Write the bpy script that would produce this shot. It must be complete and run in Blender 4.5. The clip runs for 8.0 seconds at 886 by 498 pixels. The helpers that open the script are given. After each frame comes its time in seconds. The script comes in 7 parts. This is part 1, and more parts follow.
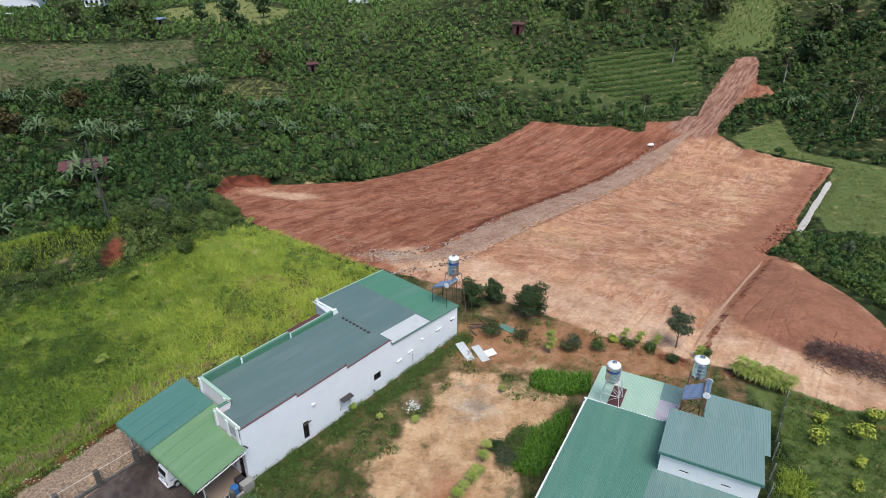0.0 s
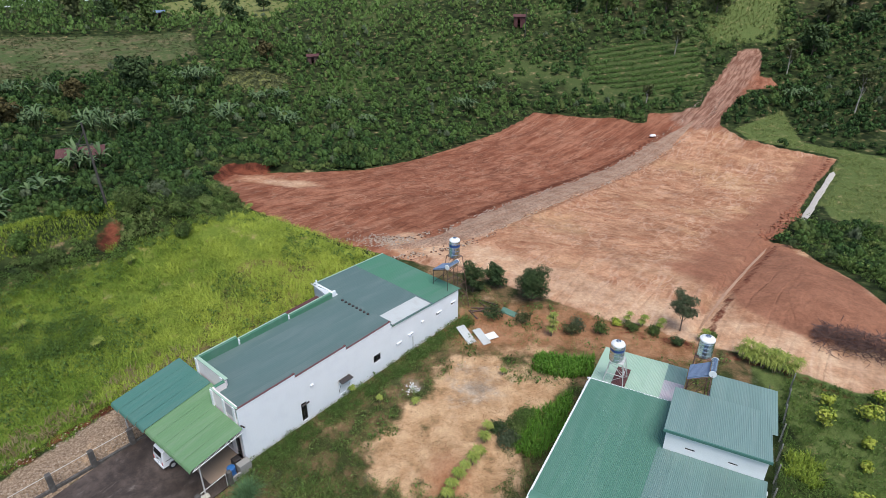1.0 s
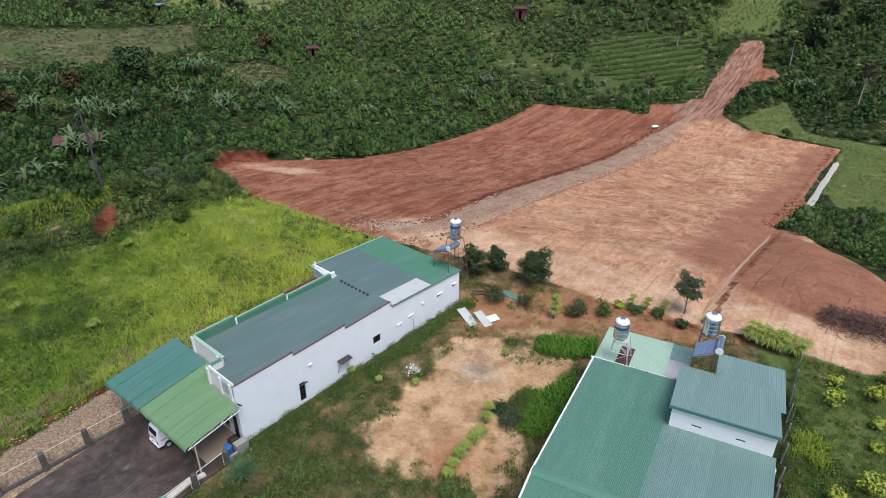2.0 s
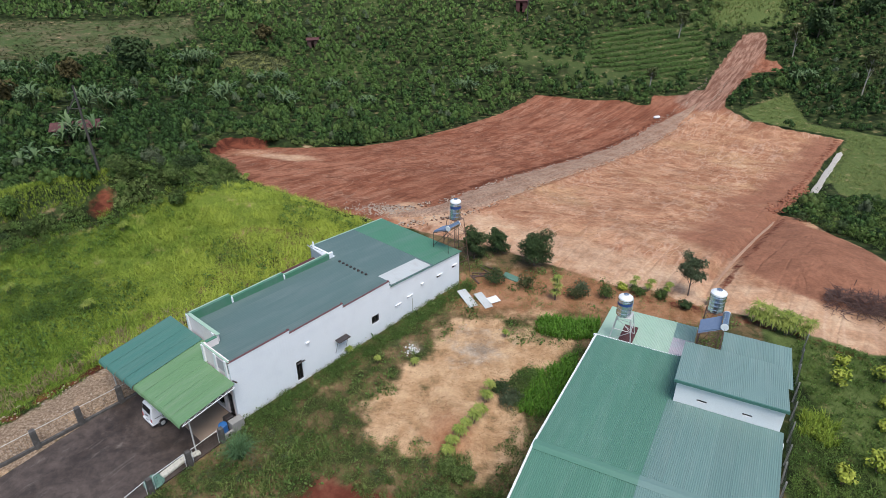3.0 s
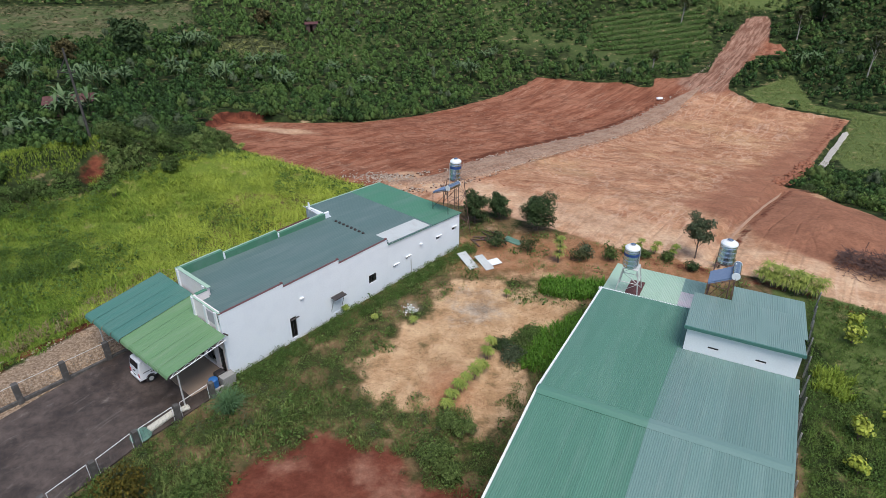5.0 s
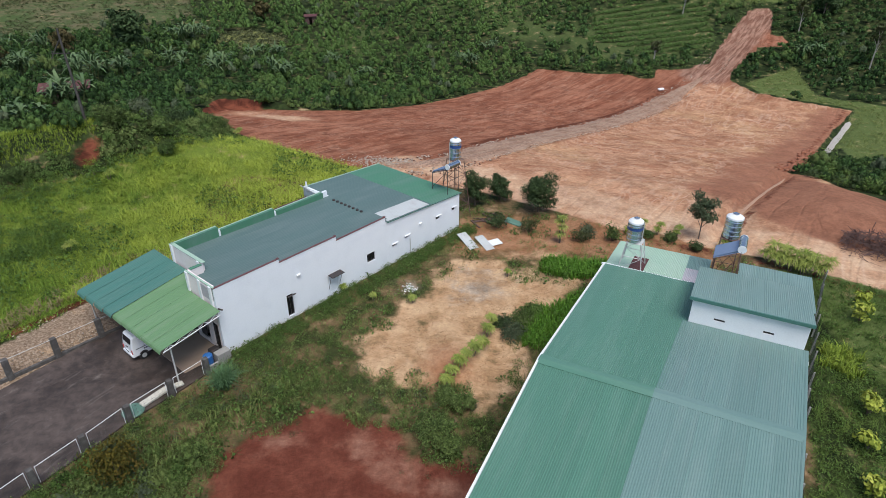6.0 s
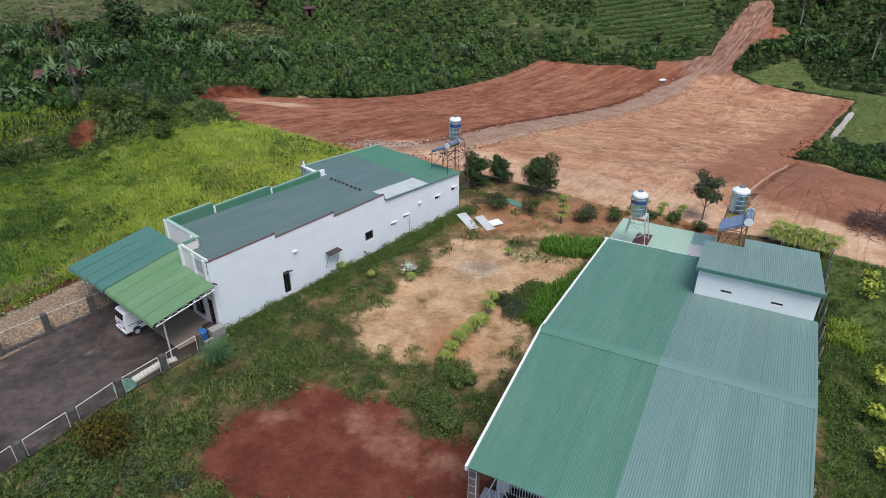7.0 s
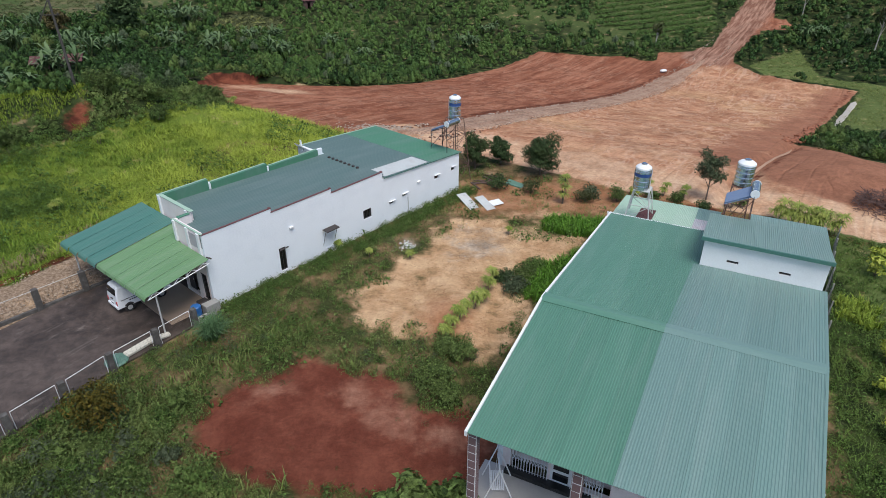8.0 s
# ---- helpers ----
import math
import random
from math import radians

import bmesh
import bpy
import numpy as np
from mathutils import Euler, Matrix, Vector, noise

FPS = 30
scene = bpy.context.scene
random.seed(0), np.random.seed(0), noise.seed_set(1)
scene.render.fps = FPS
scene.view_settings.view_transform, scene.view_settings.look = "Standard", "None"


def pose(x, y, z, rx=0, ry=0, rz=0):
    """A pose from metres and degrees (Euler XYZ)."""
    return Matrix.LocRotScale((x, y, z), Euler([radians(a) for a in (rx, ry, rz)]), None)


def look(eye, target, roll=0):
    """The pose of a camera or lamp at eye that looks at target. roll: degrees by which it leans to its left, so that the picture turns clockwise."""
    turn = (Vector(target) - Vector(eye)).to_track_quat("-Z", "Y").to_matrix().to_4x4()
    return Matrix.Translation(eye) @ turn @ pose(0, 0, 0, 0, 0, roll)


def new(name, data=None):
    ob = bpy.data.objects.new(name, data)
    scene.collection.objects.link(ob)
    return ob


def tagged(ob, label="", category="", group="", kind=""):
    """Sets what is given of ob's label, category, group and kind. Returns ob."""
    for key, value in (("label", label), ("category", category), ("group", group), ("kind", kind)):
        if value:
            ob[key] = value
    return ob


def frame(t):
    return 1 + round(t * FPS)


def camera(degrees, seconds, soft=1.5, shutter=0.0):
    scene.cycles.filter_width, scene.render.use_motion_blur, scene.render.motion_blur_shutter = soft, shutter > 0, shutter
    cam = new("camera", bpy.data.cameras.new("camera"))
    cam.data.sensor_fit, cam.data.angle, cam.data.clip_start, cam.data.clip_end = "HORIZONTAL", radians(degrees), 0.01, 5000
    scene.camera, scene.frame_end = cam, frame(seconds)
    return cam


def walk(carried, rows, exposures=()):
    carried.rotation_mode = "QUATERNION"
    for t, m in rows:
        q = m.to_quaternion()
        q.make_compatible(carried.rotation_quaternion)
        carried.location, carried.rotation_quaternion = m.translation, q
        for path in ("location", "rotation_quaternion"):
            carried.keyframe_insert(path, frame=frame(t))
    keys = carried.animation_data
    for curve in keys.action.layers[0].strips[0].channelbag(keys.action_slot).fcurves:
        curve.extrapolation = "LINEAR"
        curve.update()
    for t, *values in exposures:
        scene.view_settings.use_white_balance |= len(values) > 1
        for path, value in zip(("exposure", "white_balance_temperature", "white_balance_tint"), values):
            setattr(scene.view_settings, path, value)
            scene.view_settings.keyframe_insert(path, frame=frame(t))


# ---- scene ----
cam = camera(69.9, 8.0, soft=0.4)
METRES, EYE, TILT, LEAN, TURN = 14.0, 36.0, -28.4, 0.0, 0.0
ROWS = [
    (0.0, 0.0, 0.0, 0.0, 0.0, 0.0, -0.0),
    (0.5, 0.0006, 0.031, -0.0541, 0.03, -0.08, -0.03),
    (1.0, -0.0003, 0.0618, -0.1068, 0.06, -0.16, -0.03),
    (1.5, -0.0017, 0.0932, -0.1605, 0.09, -0.24, -0.04),
    (3.0, 0.0034, 0.184, -0.3301, 0.17, -0.45, -0.11),
    (3.5, 0.0056, 0.2128, -0.3861, 0.18, -0.51, -0.11),
    (4.0, 0.0064, 0.2415, -0.4414, 0.19, -0.57, -0.11),
    (4.5, 0.0071, 0.2699, -0.4958, 0.2, -0.65, -0.11),
    (6.0, 0.0102, 0.3592, -0.664, 0.2, -0.8, -0.12),
    (6.5, 0.0111, 0.3895, -0.7189, 0.19, -0.85, -0.12),
    (7.0, 0.0119, 0.4189, -0.7733, 0.19, -0.9, -0.13),
    (7.5, 0.013, 0.4467, -0.8241, 0.18, -0.96, -0.13),
    (8.0, 0.0149, 0.4764, -0.8788, 0.19, -1.03, -0.13),
]
walk(cam, [(t, pose(0, 0, EYE, TILT, LEAN, TURN) @ pose(METRES * x, METRES * y, METRES * z, 90 + pitch, roll, yaw)) for t, x, y, z, yaw, pitch, roll in ROWS],
     exposures=[(0.0, 0.56), (8.0, 0.42)])

# ---------------------------------------------------------------- light: a bright overcast sky
SUN_ELEVATION, SUN_AZIMUTH = 63.0, 160.0
world = bpy.data.worlds.new("overcast_sky")
scene.world = world
world.use_nodes = True
wn, wl = world.node_tree.nodes, world.node_tree.links
sky = wn.new("ShaderNodeTexSky")
sky.sky_type = "NISHITA"
sky.sun_disc = False
sky.sun_elevation, sky.sun_rotation = radians(SUN_ELEVATION), radians(SUN_AZIMUTH)
sky.air_density, sky.dust_density, sky.ozone_density = 1.0, 1.2, 1.5
wl.new(sky.outputs[0], wn["Background"].inputs[0])
wn["Background"].inputs[1].default_value = 0.098
sun = new("sun", bpy.data.lights.new("sun", "SUN"))
sun.data.energy, sun.data.angle, sun.data.color = 2.3, radians(35), (1.0, 0.985, 0.965)
az, el = radians(SUN_AZIMUTH), radians(SUN_ELEVATION)
sun.matrix_world = look((0, 0, 60), (-60 * math.cos(el) * math.sin(az), -60 * math.cos(el) * math.cos(az), 60 - 60 * math.sin(el)))


# ---------------------------------------------------------------- materials
def new_mat(name):
    m = bpy.data.materials.new(name)
    m.use_nodes = True
    return m, m.node_tree.nodes, m.node_tree.links, m.node_tree.nodes["Principled BSDF"]


def tex_noise(n, l, co, scale, detail=4.0, rough=0.55, distort=0.0, stretch=None, turn=0.0):
    t = n.new("ShaderNodeTexNoise")
    t.inputs["Scale"].default_value, t.inputs["Detail"].default_value = scale, detail
    t.inputs["Roughness"].default_value, t.inputs["Distortion"].default_value = rough, distort
    if stretch:
        mp = n.new("ShaderNodeMapping")
        mp.vector_type = "TEXTURE"
        mp.inputs["Scale"].default_value = stretch
        mp.inputs["Rotation"].default_value = (0, 0, radians(turn))
        l.new(co, mp.inputs[0])
        co = mp.outputs[0]
    l.new(co, t.inputs["Vector"])
    return t.outputs["Fac"]


def ramp(n, l, fac, a, b):
    r = n.new("ShaderNodeMapRange")
    r.interpolation_type = "SMOOTHSTEP"
    r.inputs[1].default_value, r.inputs[2].default_value = a, b
    l.new(fac, r.inputs[0])
    return r.outputs[0]


def mix(n, l, fac, a, b, kind="MIX"):
    m = n.new("ShaderNodeMix")
    m.data_type, m.blend_type = "RGBA", kind
    for sock, v in ((m.inputs[0], fac), (m.inputs[6], a), (m.inputs[7], b)):
        if isinstance(v, (int, float)):
            sock.default_value = v
        elif isinstance(v, tuple):
            sock.default_value = (*v, 1)
        else:
            l.new(v, sock)
    return m.outputs[2]


def arith(n, l, op, a, b=0.0):
    m = n.new("ShaderNodeMath")
    m.operation = op
    for sock, v in ((m.inputs[0], a), (m.inputs[1], b)):
        if isinstance(v, (int, float)):
            sock.default_value = v
        else:
            l.new(v, sock)
    return m.outputs[0]


def bumped(n, l, bsdf, height, strength, distance):
    b = n.new("ShaderNodeBump")
    b.inputs["Strength"].default_value, b.inputs["Distance"].default_value = strength, distance
    l.new(height, b.inputs["Height"])
    l.new(b.outputs[0], bsdf.inputs["Normal"])


def wave_lines(n, l, co, along, period, distort, lo, hi, stretch=2.5, detail=3.0):
    """Wavering parallel lines that run in the direction along (degrees)."""
    mp = n.new("ShaderNodeMapping")
    mp.vector_type = "TEXTURE"
    mp.inputs["Rotation"].default_value = (0, 0, radians(along - 90))
    mp.inputs["Scale"].default_value = (1, stretch, 1)
    l.new(co, mp.inputs[0])
    w = n.new("ShaderNodeTexWave")
    w.wave_type, w.bands_direction, w.wave_profile = "BANDS", "X", "SIN"
    w.inputs["Scale"].default_value, w.inputs["Distortion"].default_value = 0.314 / period, distort
    w.inputs["Detail"].default_value, w.inputs["Detail Scale"].default_value, w.inputs["Detail Roughness"].default_value = detail, 1.0, 0.55
    l.new(mp.outputs[0], w.inputs["Vector"])
    return ramp(n, l, w.outputs["Fac"], lo, hi)


def surface(name, base, stain, scale=1.5, grain=30.0, amount=0.6, rough=0.7, metal=0.0, bump=0.02, per_piece=0.0, stretch=None, island=0.0):
    """A painted, cast or natural surface: broad stains, fine grain, slight relief."""
    m, n, l, p = new_mat(name)
    co = n.new("ShaderNodeTexCoord").outputs["Object"]
    if per_piece:
        shift = n.new("ShaderNodeVectorMath")
        shift.operation = "MULTIPLY_ADD"
        l.new(n.new("ShaderNodeObjectInfo").outputs["Random"], shift.inputs[0])
        shift.inputs[1].default_value = (37.0, 53.0, 0.0)
        l.new(co, shift.inputs[2])
        co = shift.outputs[0]
    broad = tex_noise(n, l, co, scale, 5, 0.6, 0.3, stretch)
    fine = tex_noise(n, l, co, grain, 3)
    c = mix(n, l, arith(n, l, "MULTIPLY", ramp(n, l, broad, 0.42, 0.72), amount), base, stain)
    c = mix(n, l, 0.35, c, mix(n, l, fine, tuple(v * 0.72 for v in base), tuple(min(1, v * 1.2) for v in base)))
    if per_piece:
        rnd = n.new("ShaderNodeObjectInfo").outputs["Random"]
        c = mix(n, l, per_piece, c, mix(n, l, rnd, tuple(v * 0.6 for v in base), tuple(min(1, v * 1.3) for v in base)))
    if island:
        one = n.new("ShaderNodeNewGeometry").outputs["Random Per Island"]
        c = mix(n, l, island, c, mix(n, l, one, tuple(v * 0.45 for v in base), tuple(min(1, v * 1.5) for v in base)))
    l.new(c, p.inputs["Base Color"])
    p.inputs["Roughness"].default_value, p.inputs["Metallic"].default_value = rough, metal
    if bump:
        bumped(n, l, p, fine, 0.5, bump)
    return m


def foliage(name, dark, light, tip, rough=0.55, leafy=0.0):
    """Leaves that differ leaf by leaf and plant by plant; the dark tone also stands in for shade between leaves."""
    m, n, l, p = new_mat(name)
    isl = n.new("ShaderNodeNewGeometry").outputs["Random Per Island"]
    at = n.new("ShaderNodeAttribute")
    at.attribute_name = "tint"
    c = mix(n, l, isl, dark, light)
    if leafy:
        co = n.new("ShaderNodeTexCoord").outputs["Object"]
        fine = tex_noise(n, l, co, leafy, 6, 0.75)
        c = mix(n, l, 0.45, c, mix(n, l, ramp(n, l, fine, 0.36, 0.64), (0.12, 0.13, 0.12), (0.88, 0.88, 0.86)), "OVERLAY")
        bumped(n, l, p, fine, 1.0, 0.35)
    c = mix(n, l, arith(n, l, "MULTIPLY", at.outputs["Fac"], 0.65), c, tip)
    l.new(c, p.inputs["Base Color"])
    p.inputs["Roughness"].default_value = rough
    p.inputs["Specular IOR Level"].default_value = 0.12
    return m


M = {}
M["white_wall"] = surface("white_wall", (0.82, 0.86, 0.90), (0.70, 0.74, 0.79), 0.7, 12, 0.5, 0.75, bump=0.004)
M["plaster_white"] = surface("plaster_white", (0.86, 0.855, 0.86), (0.74, 0.73, 0.73), 0.9, 12, 0.4, 0.75, bump=0.004)
M["cream_wall"] = surface("cream_wall", (0.84, 0.755, 0.735), (0.70, 0.59, 0.565), 1.2, 12, 0.5, 0.75, bump=0.004)
M["white_trim"] = surface("white_trim", (0.80, 0.81, 0.82), (0.6, 0.6, 0.6), 2.0, 20, 0.4, 0.6, bump=0.002)
M["red_trim"] = surface("red_trim", (0.15, 0.055, 0.055), (0.10, 0.05, 0.05), 2.0, 20, 0.5, 0.6, bump=0.002)
M["roof_green"] = surface("roof_green", (0.094, 0.218, 0.156), (0.148, 0.258, 0.202), 0.6, 9, 0.75, 0.34, bump=0.003, per_piece=0.12, stretch=(0.3, 3.0, 1.0))
M["roof_bluegreen"] = surface("roof_bluegreen", (0.156, 0.255, 0.230), (0.215, 0.295, 0.270), 0.6, 9, 0.75, 0.38, bump=0.003, per_piece=0.12, stretch=(0.3, 3.0, 1.0))
# paler copy of roof_bluegreen: brightness of the rear-facing slopes put into the colour
M["roof_bluegreen_lit"] = surface("roof_bluegreen_lit", (0.190, 0.292, 0.268), (0.25, 0.335, 0.315), 0.6, 9, 0.75, 0.36, bump=0.003, per_piece=0.12, stretch=(0.3, 3.0, 1.0))
M["roof_slate"] = surface("roof_slate", (0.098, 0.158, 0.150), (0.155, 0.205, 0.198), 0.4, 6, 0.8, 0.6, bump=0.003, per_piece=0.05, stretch=(0.6, 2.6, 1.0))
M["roof_emerald"] = surface("roof_emerald", (0.070, 0.205, 0.125), (0.13, 0.225, 0.18), 0.4, 6, 0.9, 0.55, bump=0.003, per_piece=0.06, stretch=(0.6, 2.6, 1.0))
M["roof_teal"] = surface("roof_teal", (0.066, 0.182, 0.148), (0.11, 0.205, 0.17), 0.5, 6, 0.7, 0.55, bump=0.003, per_piece=0.08, stretch=(0.3, 3.0, 1.0))
M["roof_light"] = surface("roof_light", (0.135, 0.255, 0.118), (0.215, 0.30, 0.185), 0.5, 6, 0.8, 0.55, bump=0.003, per_piece=0.08, stretch=(0.3, 3.0, 1.0))
M["seam_green"] = surface("seam_green", (0.112, 0.212, 0.10), (0.15, 0.24, 0.13), 1.0, 9, 0.6, 0.7, bump=0)
M["seam_teal"] = surface("seam_teal", (0.056, 0.158, 0.128), (0.085, 0.18, 0.145), 1.0, 9, 0.6, 0.7, bump=0)
M["roof_pale"] = surface("roof_pale", (0.37, 0.52, 0.40), (0.45, 0.55, 0.46), 0.6, 9, 0.6, 0.5, bump=0.003, per_piece=0.10)
M["roof_pink"] = surface("roof_pink", (0.45, 0.40, 0.44), (0.35, 0.42, 0.42), 1.5, 12, 0.8, 0.5, bump=0.003)
M["roof_white"] = surface("roof_white", (0.52, 0.54, 0.53), (0.4, 0.36, 0.34), 0.7, 9, 0.7, 0.55, bump=0.003)
M["roof_maroon"] = surface("roof_maroon", (0.10, 0.038, 0.038), (0.17, 0.08, 0.065), 0.8, 6, 0.8, 0.9, bump=0.003)
M["roof_grey"] = surface("roof_grey", (0.45, 0.47, 0.5), (0.3, 0.3, 0.3), 0.2, 3, 0.6, 0.6, bump=0.003)
M["dark_glass"] = surface("dark_glass", (0.012, 0.013, 0.015), (0.03, 0.03, 0.03), 2, 20, 0.3, 0.12, bump=0)
M["dark_metal"] = surface("dark_metal", (0.06, 0.055, 0.055), (0.12, 0.06, 0.04), 4, 40, 0.6, 0.6, 0.4, bump=0.002)
M["rusty_steel"] = surface("rusty_steel", (0.16, 0.085, 0.06), (0.28, 0.24, 0.22), 5, 40, 0.8, 0.7, 0.2, bump=0.002)
M["pale_steel"] = surface("pale_steel", (0.6, 0.6, 0.58), (0.35, 0.3, 0.28), 5, 40, 0.6, 0.5, 0.3, bump=0.002)
M["stainless"] = surface("stainless", (0.62, 0.65, 0.68), (0.5, 0.53, 0.56), 1.5, 20, 0.5, 0.24, 0.95, bump=0.002)
M["blue_band"] = surface("blue_band", (0.03, 0.07, 0.22), (0.05, 0.10, 0.28), 3, 30, 0.4, 0.4, bump=0)
M["solar_blue"] = surface("solar_blue", (0.18, 0.245, 0.37), (0.26, 0.32, 0.43), 3, 30, 0.5, 0.15, bump=0)
M["concrete"] = surface("concrete", (0.30, 0.29, 0.27), (0.16, 0.15, 0.14), 1.2, 20, 0.8, 0.85, bump=0.01)
M["post_concrete"] = surface("post_concrete", (0.075, 0.068, 0.062), (0.19, 0.18, 0.17), 2.5, 20, 0.7, 0.85, bump=0.01)
M["stone"] = surface("stone", (0.36, 0.30, 0.24), (0.48, 0.44, 0.38), 3, 18, 0.7, 0.9, bump=0.02, per_piece=0.5)
M["tile_brown"] = surface("tile_brown", (0.20, 0.125, 0.13), (0.26, 0.17, 0.17), 3, 20, 0.5, 0.4, bump=0.002, per_piece=0.2)
M["tile_floor"] = surface("tile_floor", (0.42, 0.40, 0.38), (0.33, 0.31, 0.29), 1.0, 15, 0.5, 0.35, bump=0.002)
M["black_stone"] = surface("black_stone", (0.02, 0.02, 0.02), (0.04, 0.04, 0.04), 3, 20, 0.4, 0.25, bump=0.001)
M["white_paint"] = surface("white_paint", (0.78, 0.79, 0.80), (0.7, 0.7, 0.7), 1.0, 20, 0.3, 0.28, bump=0)
M["tarp_cream"] = surface("tarp_cream", (0.60, 0.57, 0.48), (0.42, 0.39, 0.32), 2.0, 12, 0.7, 0.7, bump=0.03)
M["tyre"] = surface("tyre", (0.02, 0.02, 0.02), (0.05, 0.045, 0.04), 5, 60, 0.5, 0.85, bump=0.002)
M["red_plastic"] = surface("red_plastic", (0.5, 0.03, 0.03), (0.4, 0.02, 0.02), 5, 20, 0.4, 0.3, bump=0)
M["blue_plastic"] = surface("blue_plastic", (0.03, 0.13, 0.36), (0.06, 0.2, 0.4), 2, 20, 0.5, 0.4, bump=0)
M["green_plastic"] = surface("green_plastic", (0.10, 0.20, 0.15), (0.2, 0.3, 0.25), 2, 20, 0.5, 0.5, bump=0)
M["bark"] = surface("bark", (0.14, 0.105, 0.08), (0.28, 0.25, 0.21), 3, 25, 0.7, 0.9, bump=0.02)
M["pale_bark"] = surface("pale_bark", (0.42, 0.38, 0.33), (0.25, 0.21, 0.18), 2, 15, 0.7, 0.85, bump=0.02)
M["twig"] = surface("twig", (0.115, 0.066, 0.056), (0.20, 0.14, 0.12), 2, 20, 0.7, 0.9, bump=0.01, island=0.5)
M["pole_wood"] = surface("pole_wood", (0.055, 0.05, 0.045), (0.12, 0.11, 0.1), 2, 15, 0.7, 0.9, bump=0.01)
M["water"] = surface("water", (0.66, 0.60, 0.54), (0.52, 0.46, 0.40), 0.8, 5, 0.6, 0.2, bump=0)
# coffee, scrub, fresh, bright: dark tones deepened, shade among the leaves put into colour
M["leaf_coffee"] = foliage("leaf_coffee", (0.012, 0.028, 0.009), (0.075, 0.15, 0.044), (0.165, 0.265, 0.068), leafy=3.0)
M["leaf_scrub"] = foliage("leaf_scrub", (0.018, 0.036, 0.01), (0.13, 0.21, 0.058), (0.20, 0.25, 0.08), leafy=4.0)
M["leaf_fresh"] = foliage("leaf_fresh", (0.035, 0.068, 0.017), (0.225, 0.34, 0.095), (0.30, 0.37, 0.12), leafy=5.0)
M["leaf_dry"] = foliage("leaf_dry", (0.11, 0.085, 0.04), (0.22, 0.17, 0.085), (0.30, 0.26, 0.13))
M["leaf_dark"] = foliage("leaf_dark", (0.016, 0.034, 0.014), (0.095, 0.155, 0.062), (0.11, 0.16, 0.06), leafy=4.0)
M["leaf_banana"] = foliage("leaf_banana", (0.026, 0.056, 0.024), (0.108, 0.175, 0.075), (0.18, 0.24, 0.11))
M["leaf_yellow"] = foliage("leaf_yellow", (0.09, 0.16, 0.025), (0.36, 0.41, 0.055), (0.52, 0.52, 0.10))
M["leaf_bright"] = foliage("leaf_bright", (0.024, 0.054, 0.012), (0.160, 0.275, 0.066), (0.20, 0.30, 0.08), leafy=4.0)
M["leaf_rust"] = foliage("leaf_rust", (0.065, 0.07, 0.016), (0.21, 0.16, 0.03), (0.24, 0.16, 0.04), leafy=4.0)
M["leaf_brown"] = foliage("leaf_brown", (0.045, 0.045, 0.018), (0.135, 0.110, 0.045), (0.16, 0.125, 0.055), leafy=4.0)
M["leaf_grey"] = foliage("leaf_grey", (0.065, 0.095, 0.05), (0.13, 0.17, 0.09), (0.19, 0.22, 0.13), leafy=4.0)
M["leaf_olive"] = foliage("leaf_olive", (0.05, 0.075, 0.025), (0.11, 0.13, 0.05), (0.16, 0.16, 0.08), leafy=4.0)
M["leaf_dracaena"] = foliage("leaf_dracaena", (0.05, 0.11, 0.015), (0.24, 0.30, 0.05), (0.42, 0.43, 0.12))
M["grass_field"] = foliage("grass_field", (0.044, 0.086, 0.011), (0.195, 0.300, 0.040), (0.47, 0.525, 0.082))
M["grass_yard"] = foliage("grass_yard", (0.030, 0.055, 0.013), (0.17, 0.245, 0.060), (0.24, 0.26, 0.09))
M["grass_plot"] = foliage("grass_plot", (0.020, 0.046, 0.010), (0.105, 0.185, 0.036), (0.20, 0.27, 0.06))
M["grass_lush"] = foliage("grass_lush", (0.026, 0.080, 0.010), (0.115, 0.270, 0.030), (0.18, 0.31, 0.045))


# ---------------------------------------------------------------- lie of the land
def step(a, b, v):
    t = np.clip((v - a) / (b - a), 0, 1)
    return t * t * (3 - 2 * t)


def seg_dist(x, y, pts):
    """Distance to a line of points, and the share of the way along the nearest piece."""
    best = np.full(np.shape(x), 1e9)
    for (ax, ay), (bx, by) in zip(pts[:-1], pts[1:]):
        dx, dy = bx - ax, by - ay
        t = np.clip(((x - ax) * dx + (y - ay) * dy) / (dx * dx + dy * dy), 0, 1)
        best = np.minimum(best, np.hypot(x - ax - t * dx, y - ay - t * dy))
    return best


def inside(x, y, poly):
    """Signed distance to a polygon, positive inside."""
    odd = np.zeros(np.shape(x), bool)
    ring = list(zip(poly, poly[1:] + poly[:1]))
    for (ax, ay), (bx, by) in ring:
        if ay != by:
            odd ^= ((ay > y) != (by > y)) & (x < (bx - ax) * (y - ay) / (by - ay) + ax)
    d = seg_dist(x, y, poly + poly[:1])
    return np.where(odd, d, -d)


def wobble(x, y, size, seed=0.0):
    """A smooth uneven field between about -1 and 1."""
    a = np.sin(x / size + 1.3 * seed + 1.7 * np.sin(y / size * 0.7 + seed))
    b = np.sin(y / size * 1.1 - 2.1 * seed + 1.9 * np.sin(x / size * 0.8 - seed))
    c = np.sin((x + y) / size * 1.9 + seed) * np.sin((x - y) / size * 1.6 + 2 * seed)
    return (a + b + c) / 3


